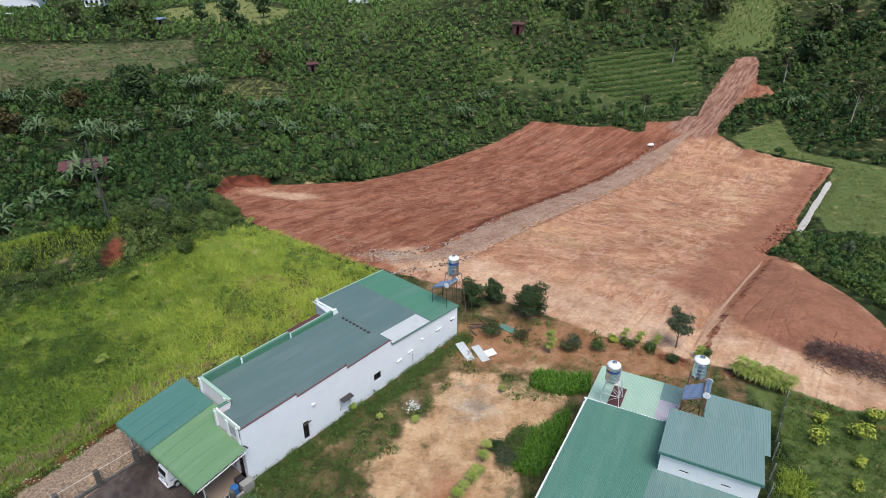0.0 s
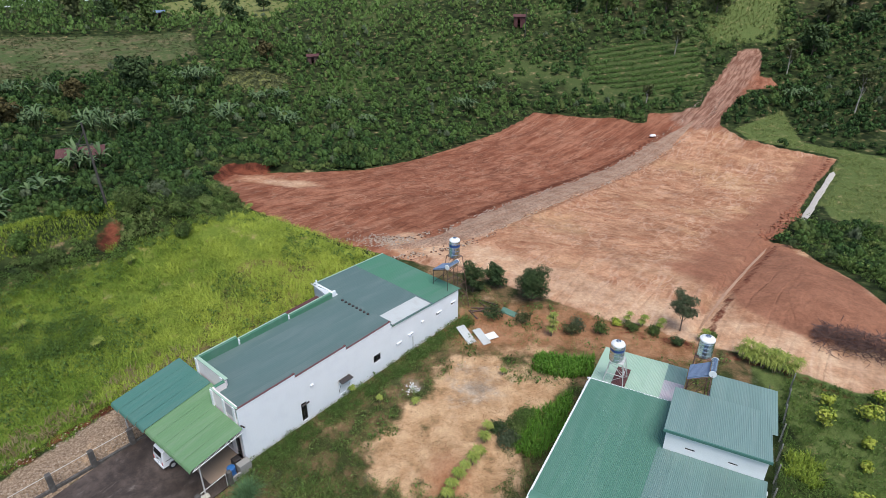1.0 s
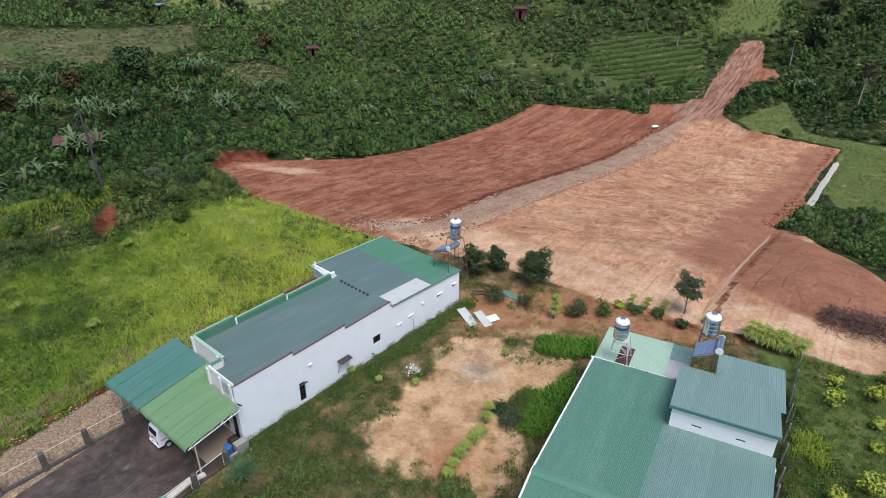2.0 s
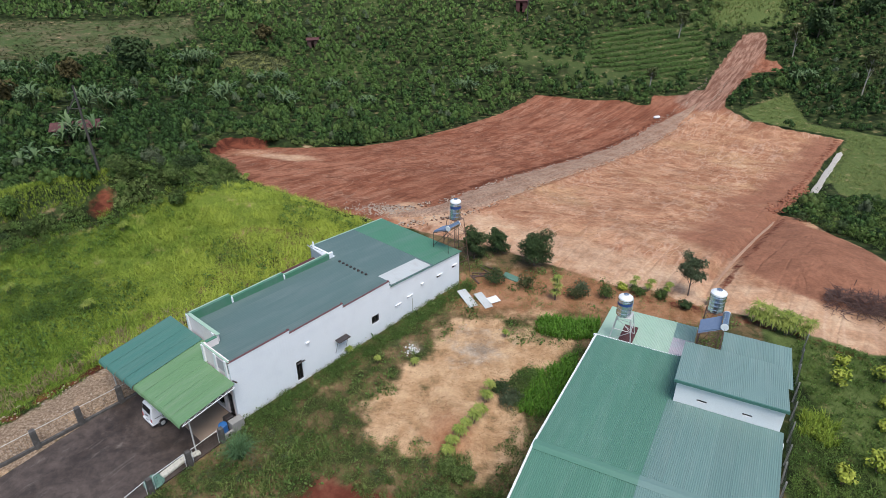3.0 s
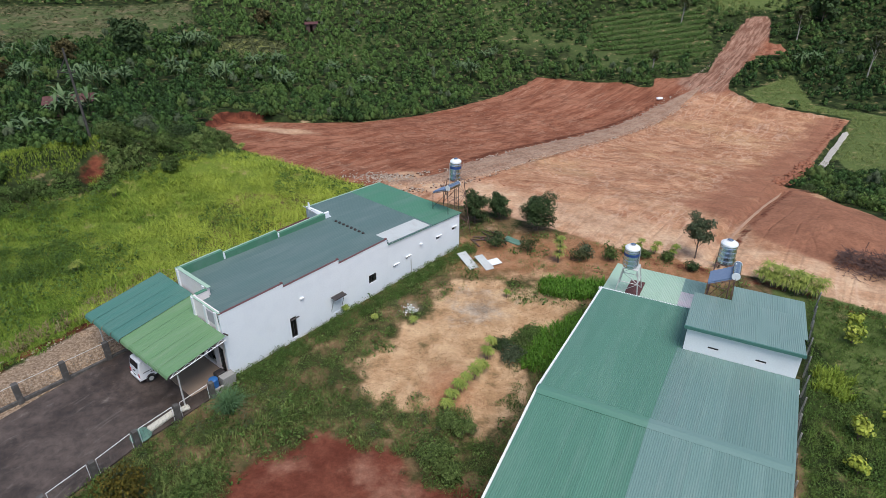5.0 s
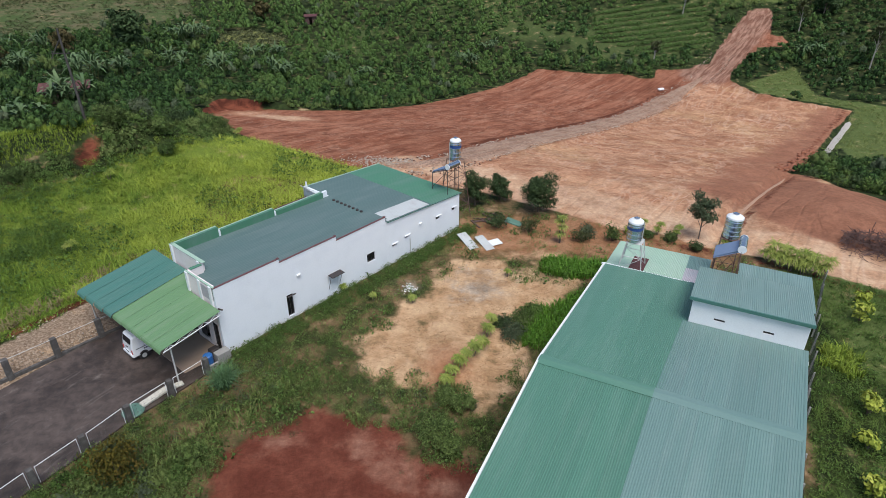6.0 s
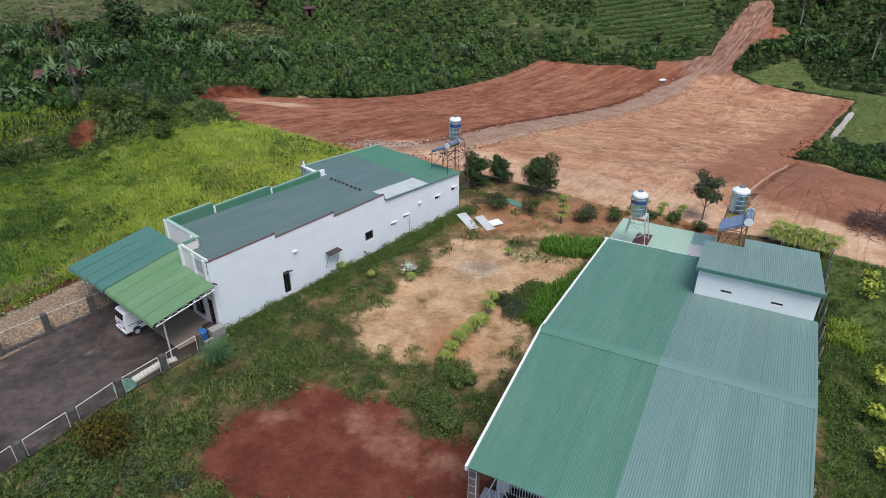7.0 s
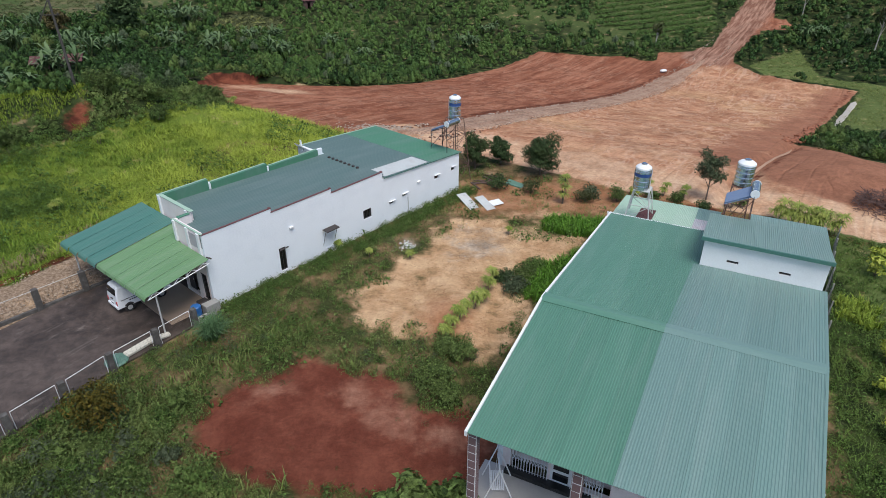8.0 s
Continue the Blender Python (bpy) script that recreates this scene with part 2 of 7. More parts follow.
PAD = [(-32.4, 85.3), (-32.4, 90.5), (-27.7, 91.5), (-23.7, 93.4), (-13.6, 98.9), (-6.6, 108.7), (1.9, 123.0), (12.3, 138.5), (21.8, 152.9), (35.5, 151.4),
       (48.5, 147.8), (50.7, 153.8), (58.7, 154.6), (64.3, 156.7), (69.5, 166.1), (81.0, 182.3), (86.0, 187.9), (91.6, 187.8), (85.2, 172.4), (89.0, 168.8),
       (86.5, 164.4), (79.5, 165.1), (68.7, 153.1), (65.4, 146.5), (67.4, 137.3), (75.5, 130.1), (81.9, 125.0), (70.2, 110.8), (54.9, 89.7), (43.0, 74.6),
       (46.0, 73.1), (44.6, 61.1), (43.0, 48.8), (37.0, 39.0), (32.9, 39.1), (29.5, 41.5), (25.7, 44.1), (22.7, 45.3), (18.4, 48.3), (15.8, 48.7),
       (12.0, 51.5), (7.0, 54.9), (2.9, 57.2), (-1.5, 58.9), (-8.5, 62.1), (-15.0, 66.0), (-21.4, 70.6), (-29.2, 77.4)]
ROAD = [(-6.5, 62.6), (-2.0, 64.2), (2.5, 68.5), (9.3, 79.5), (20.0, 95.0), (34.5, 114.5), (48.5, 134.0), (60.5, 149.0), (70.0, 163.5), (79.5, 176.0), (88.0, 187.0)]
FIELD = [(-24.7, 72.3), (-8.4, 60.8), (-6.5, 56.8), (-12.6, 51.0), (-17.6, 42.2), (-21.0, 40.9), (-24.6, 38.2), (-33.6, 26.0), (-50.0, 46.0), (-43.4, 53.5), (-36.3, 58.2), (-31.0, 63.7)]
RIGHT_GRASS = [(68.7, 137.3), (83.0, 126.0), (63.6, 98.7), (60.0, 88.0), (80.0, 80.0), (110.0, 110.0), (92.3, 124.9), (79.2, 134.7), (83.5, 153.6), (67.7, 143.4)]
BROWN_HILL = [(-150.0, 202.4), (-84.7, 221.8), (-75.1, 198.0), (-106.1, 164.2), (-120.0, 150.3)]
TOP_FIELD = [(-125.5, 291.5), (-100.2, 330.0), (-55.6, 262.4), (-61.3, 236.8), (-99.9, 248.1)]
TERRACES = [(42.1, 192.2), (55.3, 195.6), (74.1, 191.2), (69.3, 167.7), (53.7, 162.3), (39.6, 173.5)]
CLEARING = [(-58.0, 166.0), (-61.0, 176.0), (-55.0, 184.0), (-46.0, 180.0), (-41.0, 170.0), (-46.0, 163.0)]
HILL_GRASS = [(78.0, 192.0), (96.0, 190.0), (118.0, 232.0), (84.0, 214.0)]
MOUND = [(42.0, 73.6), (45.6, 66.1), (43.0, 48.8), (39.4, 44.3), (33.8, 45.3), (28.3, 51.8)]
TRENCH = [(42.4, 73.4), (32.3, 59.7), (26.0, 51.7), (23.3, 47.8)]
DITCH = [(77.7, 118.4), (65.5, 102.1), (54.1, 86.2)]
CONCRETE = [(-29.0, 23.6), (-22.6, 33.6), (-20.2, 36.6), (-18.4, 36.4), (-13.55, 31.8), (-14.3, 29.9), (-15.75, 27.9), (-17.3, 25.9), (-18.6, 23.6), (-22.6, 17.2)]
GRAVEL_STRIP = [(-32.9, 24.2), (-25.0, 36.7), (-21.8, 40.6), (-19.6, 37.4), (-22.5, 33.9), (-29.0, 23.6)]
RED_NEAR = [(-11.7, 22.3), (-10.9, 24.5), (-8.3, 25.8), (-7.7, 27.2), (-4.2, 26.1), (-2.3, 25.4), (-1.8, 23.5), (-0.5, 22.8), (1.4, 23.2), (3.3, 22.0), (1.2, 16.5), (-1.9, 17.6), (-5.2, 18.0), (-8.7, 18.8), (-11.2, 20.7)]
SAND = [(-5.0, 29.5), (-5.3, 33.9), (-3.4, 36.4), (-1.2, 39.9), (1.6, 43.4), (4.6, 43.0), (6.4, 40.4), (10.4, 40.6), (8.3, 36.8), (4.9, 35.3), (5.0, 33.0), (5.5, 30.9), (3.9, 27.7),
        (1.9, 26.4), (1.4, 29.0), (-0.0, 28.2)]
ASH = [(0.2, 38.6), (1.6, 43.0), (4.9, 41.9), (4.6, 37.7), (0.7, 37.4)]

POWERS = ((0, 0), (0, 1), (0, 2), (0, 3), (0, 4), (1, 0), (1, 1), (1, 2), (1, 3), (2, 0), (2, 1), (2, 2), (3, 0), (3, 1), (4, 0))
WEIGHTS = (-9.88, -8.17, 20.82, 10.07, -10.17, -5.92, 10.66, 10.73, -5.26, 1.93, 6.24, -5.74, 2.32, -4.99, -0.31)


def land(x, y):
    """Height of the ground: a level yard, a slope down to a valley, a hillside beyond."""
    x, y = np.asarray(x, float), np.asarray(y, float)
    u, v = np.clip(x, -150, 150) / 100, (np.clip(y, 45, 270) - 130) / 100
    z = step(46, 72, y) * sum(w * u ** i * v ** j for (i, j), w in zip(POWERS, WEIGHTS))
    a, b = (x + 37.5) * 0.85 + (y - 65) * 0.53, -(x + 37.5) * 0.53 + (y - 65) * 0.85
    z = z + 3.3 * np.exp(-(b / 4.2) ** 2) * step(-40, -10, a) * (1 - step(3, 14, a))
    z = z - 0.55 * (1 - step(0.3, 1.1, seg_dist(x, y, TRENCH))) - 0.7 * (1 - step(0.7, 1.6, seg_dist(x, y, DITCH)))
    z = z + 0.9 * step(0, 6, inside(x, y, MOUND)) + 0.55 * np.exp(-np.hypot((x - 0.3) / 1.6, (y - 31.0) / 2.0) ** 2)
    a, b = (x + 13.7) * 0.6508 + (y - 31.75) * 0.7593, -(x + 13.7) * 0.7593 + (y - 31.75) * 0.6508
    z = z + 0.5 * step(7.95, 9.6, b) * (1 - step(12.2, 16, b)) * (1 - step(-0.5, 1.5, a)) * step(-26, -20, a)
    z = z + 1.8 * step(-0.2, 1.6, -inside(x, y, PAD)) * np.exp(-((x + 31) / 8) ** 2 - ((y - 93.5) / 7) ** 2)
    return z + step(300, 1500, np.hypot(x, y)) * 60


def ground_z(x, y):
    return float(land(x, y))


# ---------------------------------------------------------------- building helpers
def part(name, bm, material, parent=None, label="", smooth=False):
    me = bpy.data.meshes.new(name)
    bm.normal_update()
    bm.to_mesh(me)
    bm.free()
    me.materials.append(M[material])
    if smooth:
        me.polygons.foreach_set("use_smooth", [True] * len(me.polygons))
    ob = new(name, me)
    ob.parent = parent
    if label:
        ob["label"] = label
    return ob


def thing(name, m, label, category, group="", kind=""):
    ob = new(name)
    ob.matrix_world = m
    ob.empty_display_size = 0.3
    return tagged(ob, label, category, group, kind)


def box(bm, x0, x1, y0, y1, z0, z1, m=None, bevel=0.0):
    vs = [bm.verts.new(c) for c in ((x0, y0, z0), (x1, y0, z0), (x1, y1, z0), (x0, y1, z0), (x0, y0, z1), (x1, y0, z1), (x1, y1, z1), (x0, y1, z1))]
    fs = [bm.faces.new([vs[i] for i in f]) for f in ((3, 2, 1, 0), (4, 5, 6, 7), (0, 1, 5, 4), (1, 2, 6, 5), (2, 3, 7, 6), (3, 0, 4, 7))]
    if bevel:
        es = list({e for f in fs for e in f.edges})
        r = bmesh.ops.bevel(bm, geom=es, offset=bevel, segments=1, affect="EDGES")
        vs = list({v for f in r["faces"] for v in f.verts} | {v for v in vs if v.is_valid})
    if m is not None:
        bmesh.ops.transform(bm, matrix=m, verts=vs)
    return bm


def a_box(*a, m=None, bevel=0.0):
    return box(bmesh.new(), *a, m=m, bevel=bevel)


def prism(bm, outline, y0, y1):
    """A solid with the given outline in x and z, from y0 to y1."""
    a = [bm.verts.new((x, y0, z)) for x, z in outline]
    b = [bm.verts.new((x, y1, z)) for x, z in outline]
    bm.faces.new(a)
    bm.faces.new(b[::-1])
    for i in range(len(a)):
        j = (i + 1) % len(a)
        bm.faces.new((a[j], a[i], b[i], b[j]))
    return bm


def bar(bm, p, q, r, r2=None, sides=6):
    p, q = Vector(p), Vector(q)
    d = q - p
    m = Matrix.Translation((p + q) / 2) @ d.to_track_quat("Z", "Y").to_matrix().to_4x4()
    bmesh.ops.create_cone(bm, cap_ends=True, segments=sides, radius1=r, radius2=r if r2 is None else r2, depth=d.length, matrix=m)
    return bm


def lathe(bm, profile, sides=20, at=(0, 0, 0)):
    """A turned body about the z axis from (radius, height) pairs."""
    rings = [[bm.verts.new((at[0] + r * math.cos(k * math.tau / sides), at[1] + r * math.sin(k * math.tau / sides), at[2] + z)) for k in range(sides)] for r, z in profile]
    for a, b in zip(rings[:-1], rings[1:]):
        for k in range(sides):
            bm.faces.new((a[k], a[(k + 1) % sides], b[(k + 1) % sides], b[k]))
    bm.faces.new(rings[0][::-1])
    bm.faces.new(rings[-1])
    return bm


def wall_panel(length, height, thick, holes=(), z0=0.0):
    """A wall along x with its outer face at y = 0 and its depth towards y = thick; holes as (x0, x1, z0, z1) go through it."""
    bm = bmesh.new()
    xs = sorted({0.0, length, *(v for h in holes for v in h[:2])})
    zs = sorted({z0, height, *(v for h in holes for v in h[2:])})
    solid = lambda i, k: 0 <= i < len(xs) - 1 and 0 <= k < len(zs) - 1 and not any(
        h[0] < (xs[i] + xs[i + 1]) / 2 < h[1] and h[2] < (zs[k] + zs[k + 1]) / 2 < h[3] for h in holes)
    cache = {}

    def vert(i, k, y):
        if (i, k, y) not in cache:
            cache[i, k, y] = bm.verts.new((xs[i], y, zs[k]))
        return cache[i, k, y]

    for i in range(len(xs) - 1):
        for k in range(len(zs) - 1):
            if not solid(i, k):
                continue
            bm.faces.new([vert(i, k, 0.0), vert(i + 1, k, 0.0), vert(i + 1, k + 1, 0.0), vert(i, k + 1, 0.0)])
            bm.faces.new([vert(i, k + 1, thick), vert(i + 1, k + 1, thick), vert(i + 1, k, thick), vert(i, k, thick)])
            for di, dk, a, b in ((-1, 0, (i, k + 1), (i, k)), (1, 0, (i + 1, k), (i + 1, k + 1)), (0, -1, (i, k), (i + 1, k)), (0, 1, (i + 1, k + 1), (i, k + 1))):
                if not solid(i + di, k + dk):
                    bm.faces.new([vert(*b, 0.0), vert(*a, 0.0), vert(*a, thick), vert(*b, thick)])
    return bm


def corrugated(width, line, pitch=0.1, rise=0.022, thick=0.004):
    """A roofing sheet: ribs across x over the width, laid along the line of (y, z) points."""
    bm = bmesh.new()
    n = max(1, round(width / pitch))
    p = width / n
    xs = [(i * p + f * p, r) for i in range(n) for f, r in ((0, 0), (0.3, 0), (0.5, rise), (0.8, rise))] + [(width, 0)]
    top = [[bm.verts.new((x, y, z + r)) for x, r in xs] for y, z in line]
    low = [[bm.verts.new((x, y, z + r - thick)) for x, r in xs] for y, z in line]
    for a, b in zip(top[:-1], top[1:]):
        for i in range(len(xs) - 1):
            bm.faces.new((a[i], a[i + 1], b[i + 1], b[i]))
    for a, b in zip(low[:-1], low[1:]):
        for i in range(len(xs) - 1):
            bm.faces.new((b[i], b[i + 1], a[i + 1], a[i]))
    for t, w in ((top[0], low[0]), (low[-1], top[-1])):
        for i in range(len(xs) - 1):
            bm.faces.new((w[i], w[i + 1], t[i + 1], t[i]))
    return bm


def roof_sheets(name, x0, x1, line, material, parent, sheet=1.07, pitch=0.1, rise=0.017, label="", skew=0.0, lift=0.0):
    """A slope of overlapping sheets, each one a piece of its own on one shared mesh."""
    n = max(1, round((x1 - x0) / sheet))
    w = (x1 - x0) / n
    bm = corrugated(w + 0.03, line, pitch, rise)
    for v in bm.verts:
        v.co.x += skew * v.co.y
    first = part(name, bm, material, parent, label)
    first.location = (x0, 0, lift)
    for i in range(1, n):
        ob = new(name, first.data)
        ob.parent = parent
        ob.location = (x0 + i * w, 0, lift + 0.007 * (i % 2))
    return first


def mesh_np(name, verts, faces, material, tint=None, smooth=False):
    me = bpy.data.meshes.new(name)
    nv, nf, k = len(verts), len(faces), faces.shape[1]
    me.vertices.add(nv)
    me.vertices.foreach_set("co", np.ascontiguousarray(verts, np.float32).ravel())
    me.loops.add(nf * k)
    me.loops.foreach_set("vertex_index", np.ascontiguousarray(faces, np.int32).ravel())
    me.polygons.add(nf)
    me.polygons.foreach_set("loop_start", np.arange(nf, dtype=np.int32) * k)
    me.polygons.foreach_set("loop_total", np.full(nf, k, np.int32))
    if smooth:
        me.polygons.foreach_set("use_smooth", np.ones(nf, bool))
    me.update(calc_edges=True)
    me.materials.append(M[material])
    if tint is not None:
        me.attributes.new("tint", "FLOAT", "POINT").data.foreach_set("value", np.ascontiguousarray(tint, np.float32))
    return me


def forecourt_material():
    m, n, l, p = new_mat("stained_concrete")
    co = n.new("ShaderNodeTexCoord").outputs["Object"]
    big, small = tex_noise(n, l, co, 0.25, 8, 0.65, 0.6), tex_noise(n, l, co, 1.6, 10, 0.7, 0.3)
    scuff = tex_noise(n, l, co, 1.0, 8, 0.7, 0.5, (1.8, 0.7, 1), 55)
    c = mix(n, l, ramp(n, l, big, 0.36, 0.62), (0.038, 0.026, 0.020), (0.082, 0.060, 0.050))
    c = mix(n, l, arith(n, l, "MULTIPLY", ramp(n, l, scuff, 0.54, 0.72), 0.45), c, (0.21, 0.175, 0.15))
    c = mix(n, l, 0.6, c, mix(n, l, ramp(n, l, small, 0.3, 0.7), (0.2, 0.2, 0.2), (0.8, 0.8, 0.8)), "OVERLAY")
    l.new(c, p.inputs["Base Color"])
    l.new(arith(n, l, "ADD", arith(n, l, "MULTIPLY", big, 0.5), 0.42), p.inputs["Roughness"])
    bumped(n, l, p, small, 0.4, 0.02)
    return m


M["concrete_dark"] = forecourt_material()


# ---------------------------------------------------------------- ground
def soil_material():
    m, n, l, p = new_mat("soil_and_turf")
    co = n.new("ShaderNodeTexCoord").outputs["Object"]

    def zone(name, jitter, size, edge=0.12):
        at = n.new("ShaderNodeAttribute")
        at.attribute_name = name
        v = arith(n, l, "ADD", at.outputs["Fac"], arith(n, l, "MULTIPLY", arith(n, l, "SUBTRACT", tex_noise(n, l, co, size, 5, 0.65), 0.5), jitter))
        return ramp(n, l, v, 0.5 - edge, 0.5 + edge)

    broad = tex_noise(n, l, co, 0.06, 4, 0.6)
    mid = tex_noise(n, l, co, 0.5, 6, 0.65, 0.4)
    fine = tex_noise(n, l, co, 6.0, 5, 0.7)
    # overgrown ground between the shrubs, darkened so its colour carries the shade of the gaps
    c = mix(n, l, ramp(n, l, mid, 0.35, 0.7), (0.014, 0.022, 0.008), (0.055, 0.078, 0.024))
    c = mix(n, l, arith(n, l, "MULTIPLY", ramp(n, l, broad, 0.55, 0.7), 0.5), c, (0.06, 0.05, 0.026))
    hill = mix(n, l, ramp(n, l, tex_noise(n, l, co, 0.12, 9, 0.75), 0.42, 0.62), (0.068, 0.10, 0.034), (0.145, 0.125, 0.068))
    c = mix(n, l, zone("brown_hill", 0.5, 0.15), c, hill)
    c = mix(n, l, zone("top_field", 0.3, 0.2), c, mix(n, l, mid, (0.14, 0.17, 0.05), (0.22, 0.22, 0.08)))
    c = mix(n, l, zone("terrace", 0.3, 0.2), c, mix(n, l, mid, (0.048, 0.080, 0.023), (0.092, 0.112, 0.040)))
    c = mix(n, l, zone("right_grass", 0.5, 0.3), c, mix(n, l, mid, (0.070, 0.108, 0.030), (0.145, 0.175, 0.058)))
    c = mix(n, l, zone("field", 0.6, 0.4), c, mix(n, l, mid, (0.095, 0.138, 0.023), (0.20, 0.255, 0.040)))
    # yard
    weeds = mix(n, l, ramp(n, l, mid, 0.40, 0.60), (0.045, 0.055, 0.019), (0.17, 0.112, 0.058))
    c = mix(n, l, zone("yard", 0.4, 0.4), c, weeds)
    c = mix(n, l, zone("stony", 1.0, 1.5, 0.2), c, mix(n, l, ramp(n, l, fine, 0.4, 0.6), (0.20, 0.135, 0.088), (0.33, 0.245, 0.175)))
    sandy = mix(n, l, ramp(n, l, mid, 0.35, 0.7), (0.43, 0.255, 0.135), (0.60, 0.405, 0.24))
    sandy = mix(n, l, arith(n, l, "MULTIPLY", ramp(n, l, fine, 0.55, 0.75), 0.35), sandy, (0.27, 0.15, 0.075))
    crack = tex_noise(n, l, co, 0.55, 5, 0.6, 1.2)
    crack = arith(n, l, "SUBTRACT", 1.0, ramp(n, l, arith(n, l, "ABSOLUTE", arith(n, l, "SUBTRACT", crack, 0.5)), 0.0, 0.012))
    sandy = mix(n, l, arith(n, l, "MULTIPLY", crack, 0.6), sandy, (0.20, 0.11, 0.055))
    c = mix(n, l, zone("sand", 2.6, 0.5, 0.35), c, sandy)
    c = mix(n, l, zone("sand_red", 0.9, 0.9, 0.45), c, mix(n, l, ramp(n, l, mid, 0.35, 0.7), (0.31, 0.14, 0.07), (0.42, 0.225, 0.125)))
    c = mix(n, l, zone("ash", 1.6, 0.6, 0.35), c, mix(n, l, ramp(n, l, mid, 0.36, 0.66), (0.21, 0.16, 0.115), (0.47, 0.40, 0.33)))
    redwet = mix(n, l, ramp(n, l, mid, 0.35, 0.7), (0.120, 0.034, 0.021), (0.185, 0.060, 0.037))
    redwet = mix(n, l, zone("red_dry", 1.4, 0.8, 0.4), redwet, mix(n, l, ramp(n, l, mid, 0.35, 0.7), (0.25, 0.105, 0.068), (0.36, 0.19, 0.13)))
    c = mix(n, l, zone("red_near", 1.6, 0.7, 0.3), c, redwet)
    c = mix(n, l, 0.25, c, mix(n, l, ramp(n, l, tex_noise(n, l, co, 3.0, 12, 0.8), 0.32, 0.68), (0.1, 0.1, 0.1), (0.9, 0.9, 0.9)), "OVERLAY")
    # graded red earth with washed-out tracks
    def rills(along, length, across, width, distort=0.6, detail=2.5):
        ridge = arith(n, l, "ABSOLUTE", arith(n, l, "SUBTRACT", tex_noise(n, l, co, 1.0, detail, 0.5, distort, (length, across, 1), along), 0.5))
        return arith(n, l, "SUBTRACT", 1.0, ramp(n, l, ridge, 0.0, width))

    patchy = ramp(n, l, tex_noise(n, l, co, 0.11, 5, 0.65), 0.40, 0.60)
    patchy_2 = ramp(n, l, tex_noise(n, l, co, 0.075, 4, 0.6, 0.5), 0.42, 0.56)
    broken = ramp(n, l, tex_noise(n, l, co, 0.7, 5, 0.7), 0.32, 0.58)
    combed = tex_noise(n, l, co, 1.0, 7, 0.66, 0.5, (22.0, 1.3, 1), 55)
    red = mix(n, l, ramp(n, l, tex_noise(n, l, co, 0.10, 8, 0.7, 0.6), 0.34, 0.68), (0.225, 0.078, 0.043), (0.345, 0.142, 0.083))
    red = mix(n, l, 0.45, red, mix(n, l, ramp(n, l, combed, 0.36, 0.64), (0.165, 0.052, 0.028), (0.40, 0.19, 0.12)))
    furrow = arith(n, l, "MULTIPLY", rills(56, 50.0, 2.2, 0.06, 0.1), broken)
    red = mix(n, l, arith(n, l, "MULTIPLY", furrow, 0.6), red, (0.125, 0.040, 0.022))
    # the paler half, scraped in wide curves
    scraped = tex_noise(n, l, co, 1.0, 8, 0.68, 2.2, (7.0, 6.0, 1), 42)
    tan = mix(n, l, ramp(n, l, scraped, 0.34, 0.66), (0.33, 0.145, 0.080), (0.52, 0.290, 0.175))
    tan = mix(n, l, arith(n, l, "MULTIPLY", ramp(n, l, tex_noise(n, l, co, 0.07, 6, 0.65), 0.50, 0.66), 0.65), tan, (0.53, 0.325, 0.18))
    tan = mix(n, l, arith(n, l, "MULTIPLY", ramp(n, l, tex_noise(n, l, co, 1.0, 7, 0.7, 1.5, (6.0, 4.0, 1), 58), 0.56, 0.68), 0.6), tan, (0.25, 0.105, 0.058))
    tan = mix(n, l, arith(n, l, "MULTIPLY", arith(n, l, "MULTIPLY", rills(50, 40.0, 3.0, 0.06, 0.2), patchy), 0.45), tan, (0.22, 0.090, 0.050))
    is_tan = zone("tan", 1.3, 0.12, 0.3)
    pad = mix(n, l, is_tan, red, tan)
    pad = mix(n, l, zone("sandy_track", 1.6, 0.3, 0.3), pad, mix(n, l, ramp(n, l, mid, 0.3, 0.7), (0.46, 0.26, 0.155), (0.58, 0.385, 0.255)))
    # pale channels washed out by rain
    pale = arith(n, l, "MAXIMUM", rills(66, 34.0, 2.2, 0.022, 0.05, 2.0), rills(50, 46.0, 2.0, 0.02, 0.05, 2.0))
    pale = arith(n, l, "MULTIPLY", arith(n, l, "MULTIPLY", pale, broken), patchy_2)
    swirl = arith(n, l, "MULTIPLY", rills(62, 22.0, 2.6, 0.045, 0.25, 2.0), arith(n, l, "MULTIPLY", is_tan, patchy))
    pale = arith(n, l, "MAXIMUM", pale, arith(n, l, "MULTIPLY", swirl, 0.8))
    pad = mix(n, l, arith(n, l, "MULTIPLY", arith(n, l, "MULTIPLY", pale, 0.58), arith(n, l, "ADD", 0.4, arith(n, l, "MULTIPLY", is_tan, 0.6))), pad, (0.60, 0.40, 0.285))
    pad = mix(n, l, zone("brown", 1.2, 0.2, 0.25), pad, mix(n, l, mid, (0.26, 0.11, 0.066), (0.36, 0.17, 0.105)))
    far_cut = tex_noise(n, l, co, 1.0, 7, 0.7, 0.4, (16.0, 0.6, 1), 54)
    far_road = mix(n, l, ramp(n, l, far_cut, 0.4, 0.62), (0.19, 0.090, 0.060), (0.37, 0.215, 0.155))
    pad = mix(n, l, zone("upper_road", 0.8, 0.4, 0.3), pad, far_road)
    mottle = tex_noise(n, l, co, 0.45, 12, 0.75, 0.3)
    cross = tex_noise(n, l, co, 0.07, 12, 0.68, 1.2)
    grit = tex_noise(n, l, co, 2.5, 10, 0.78)
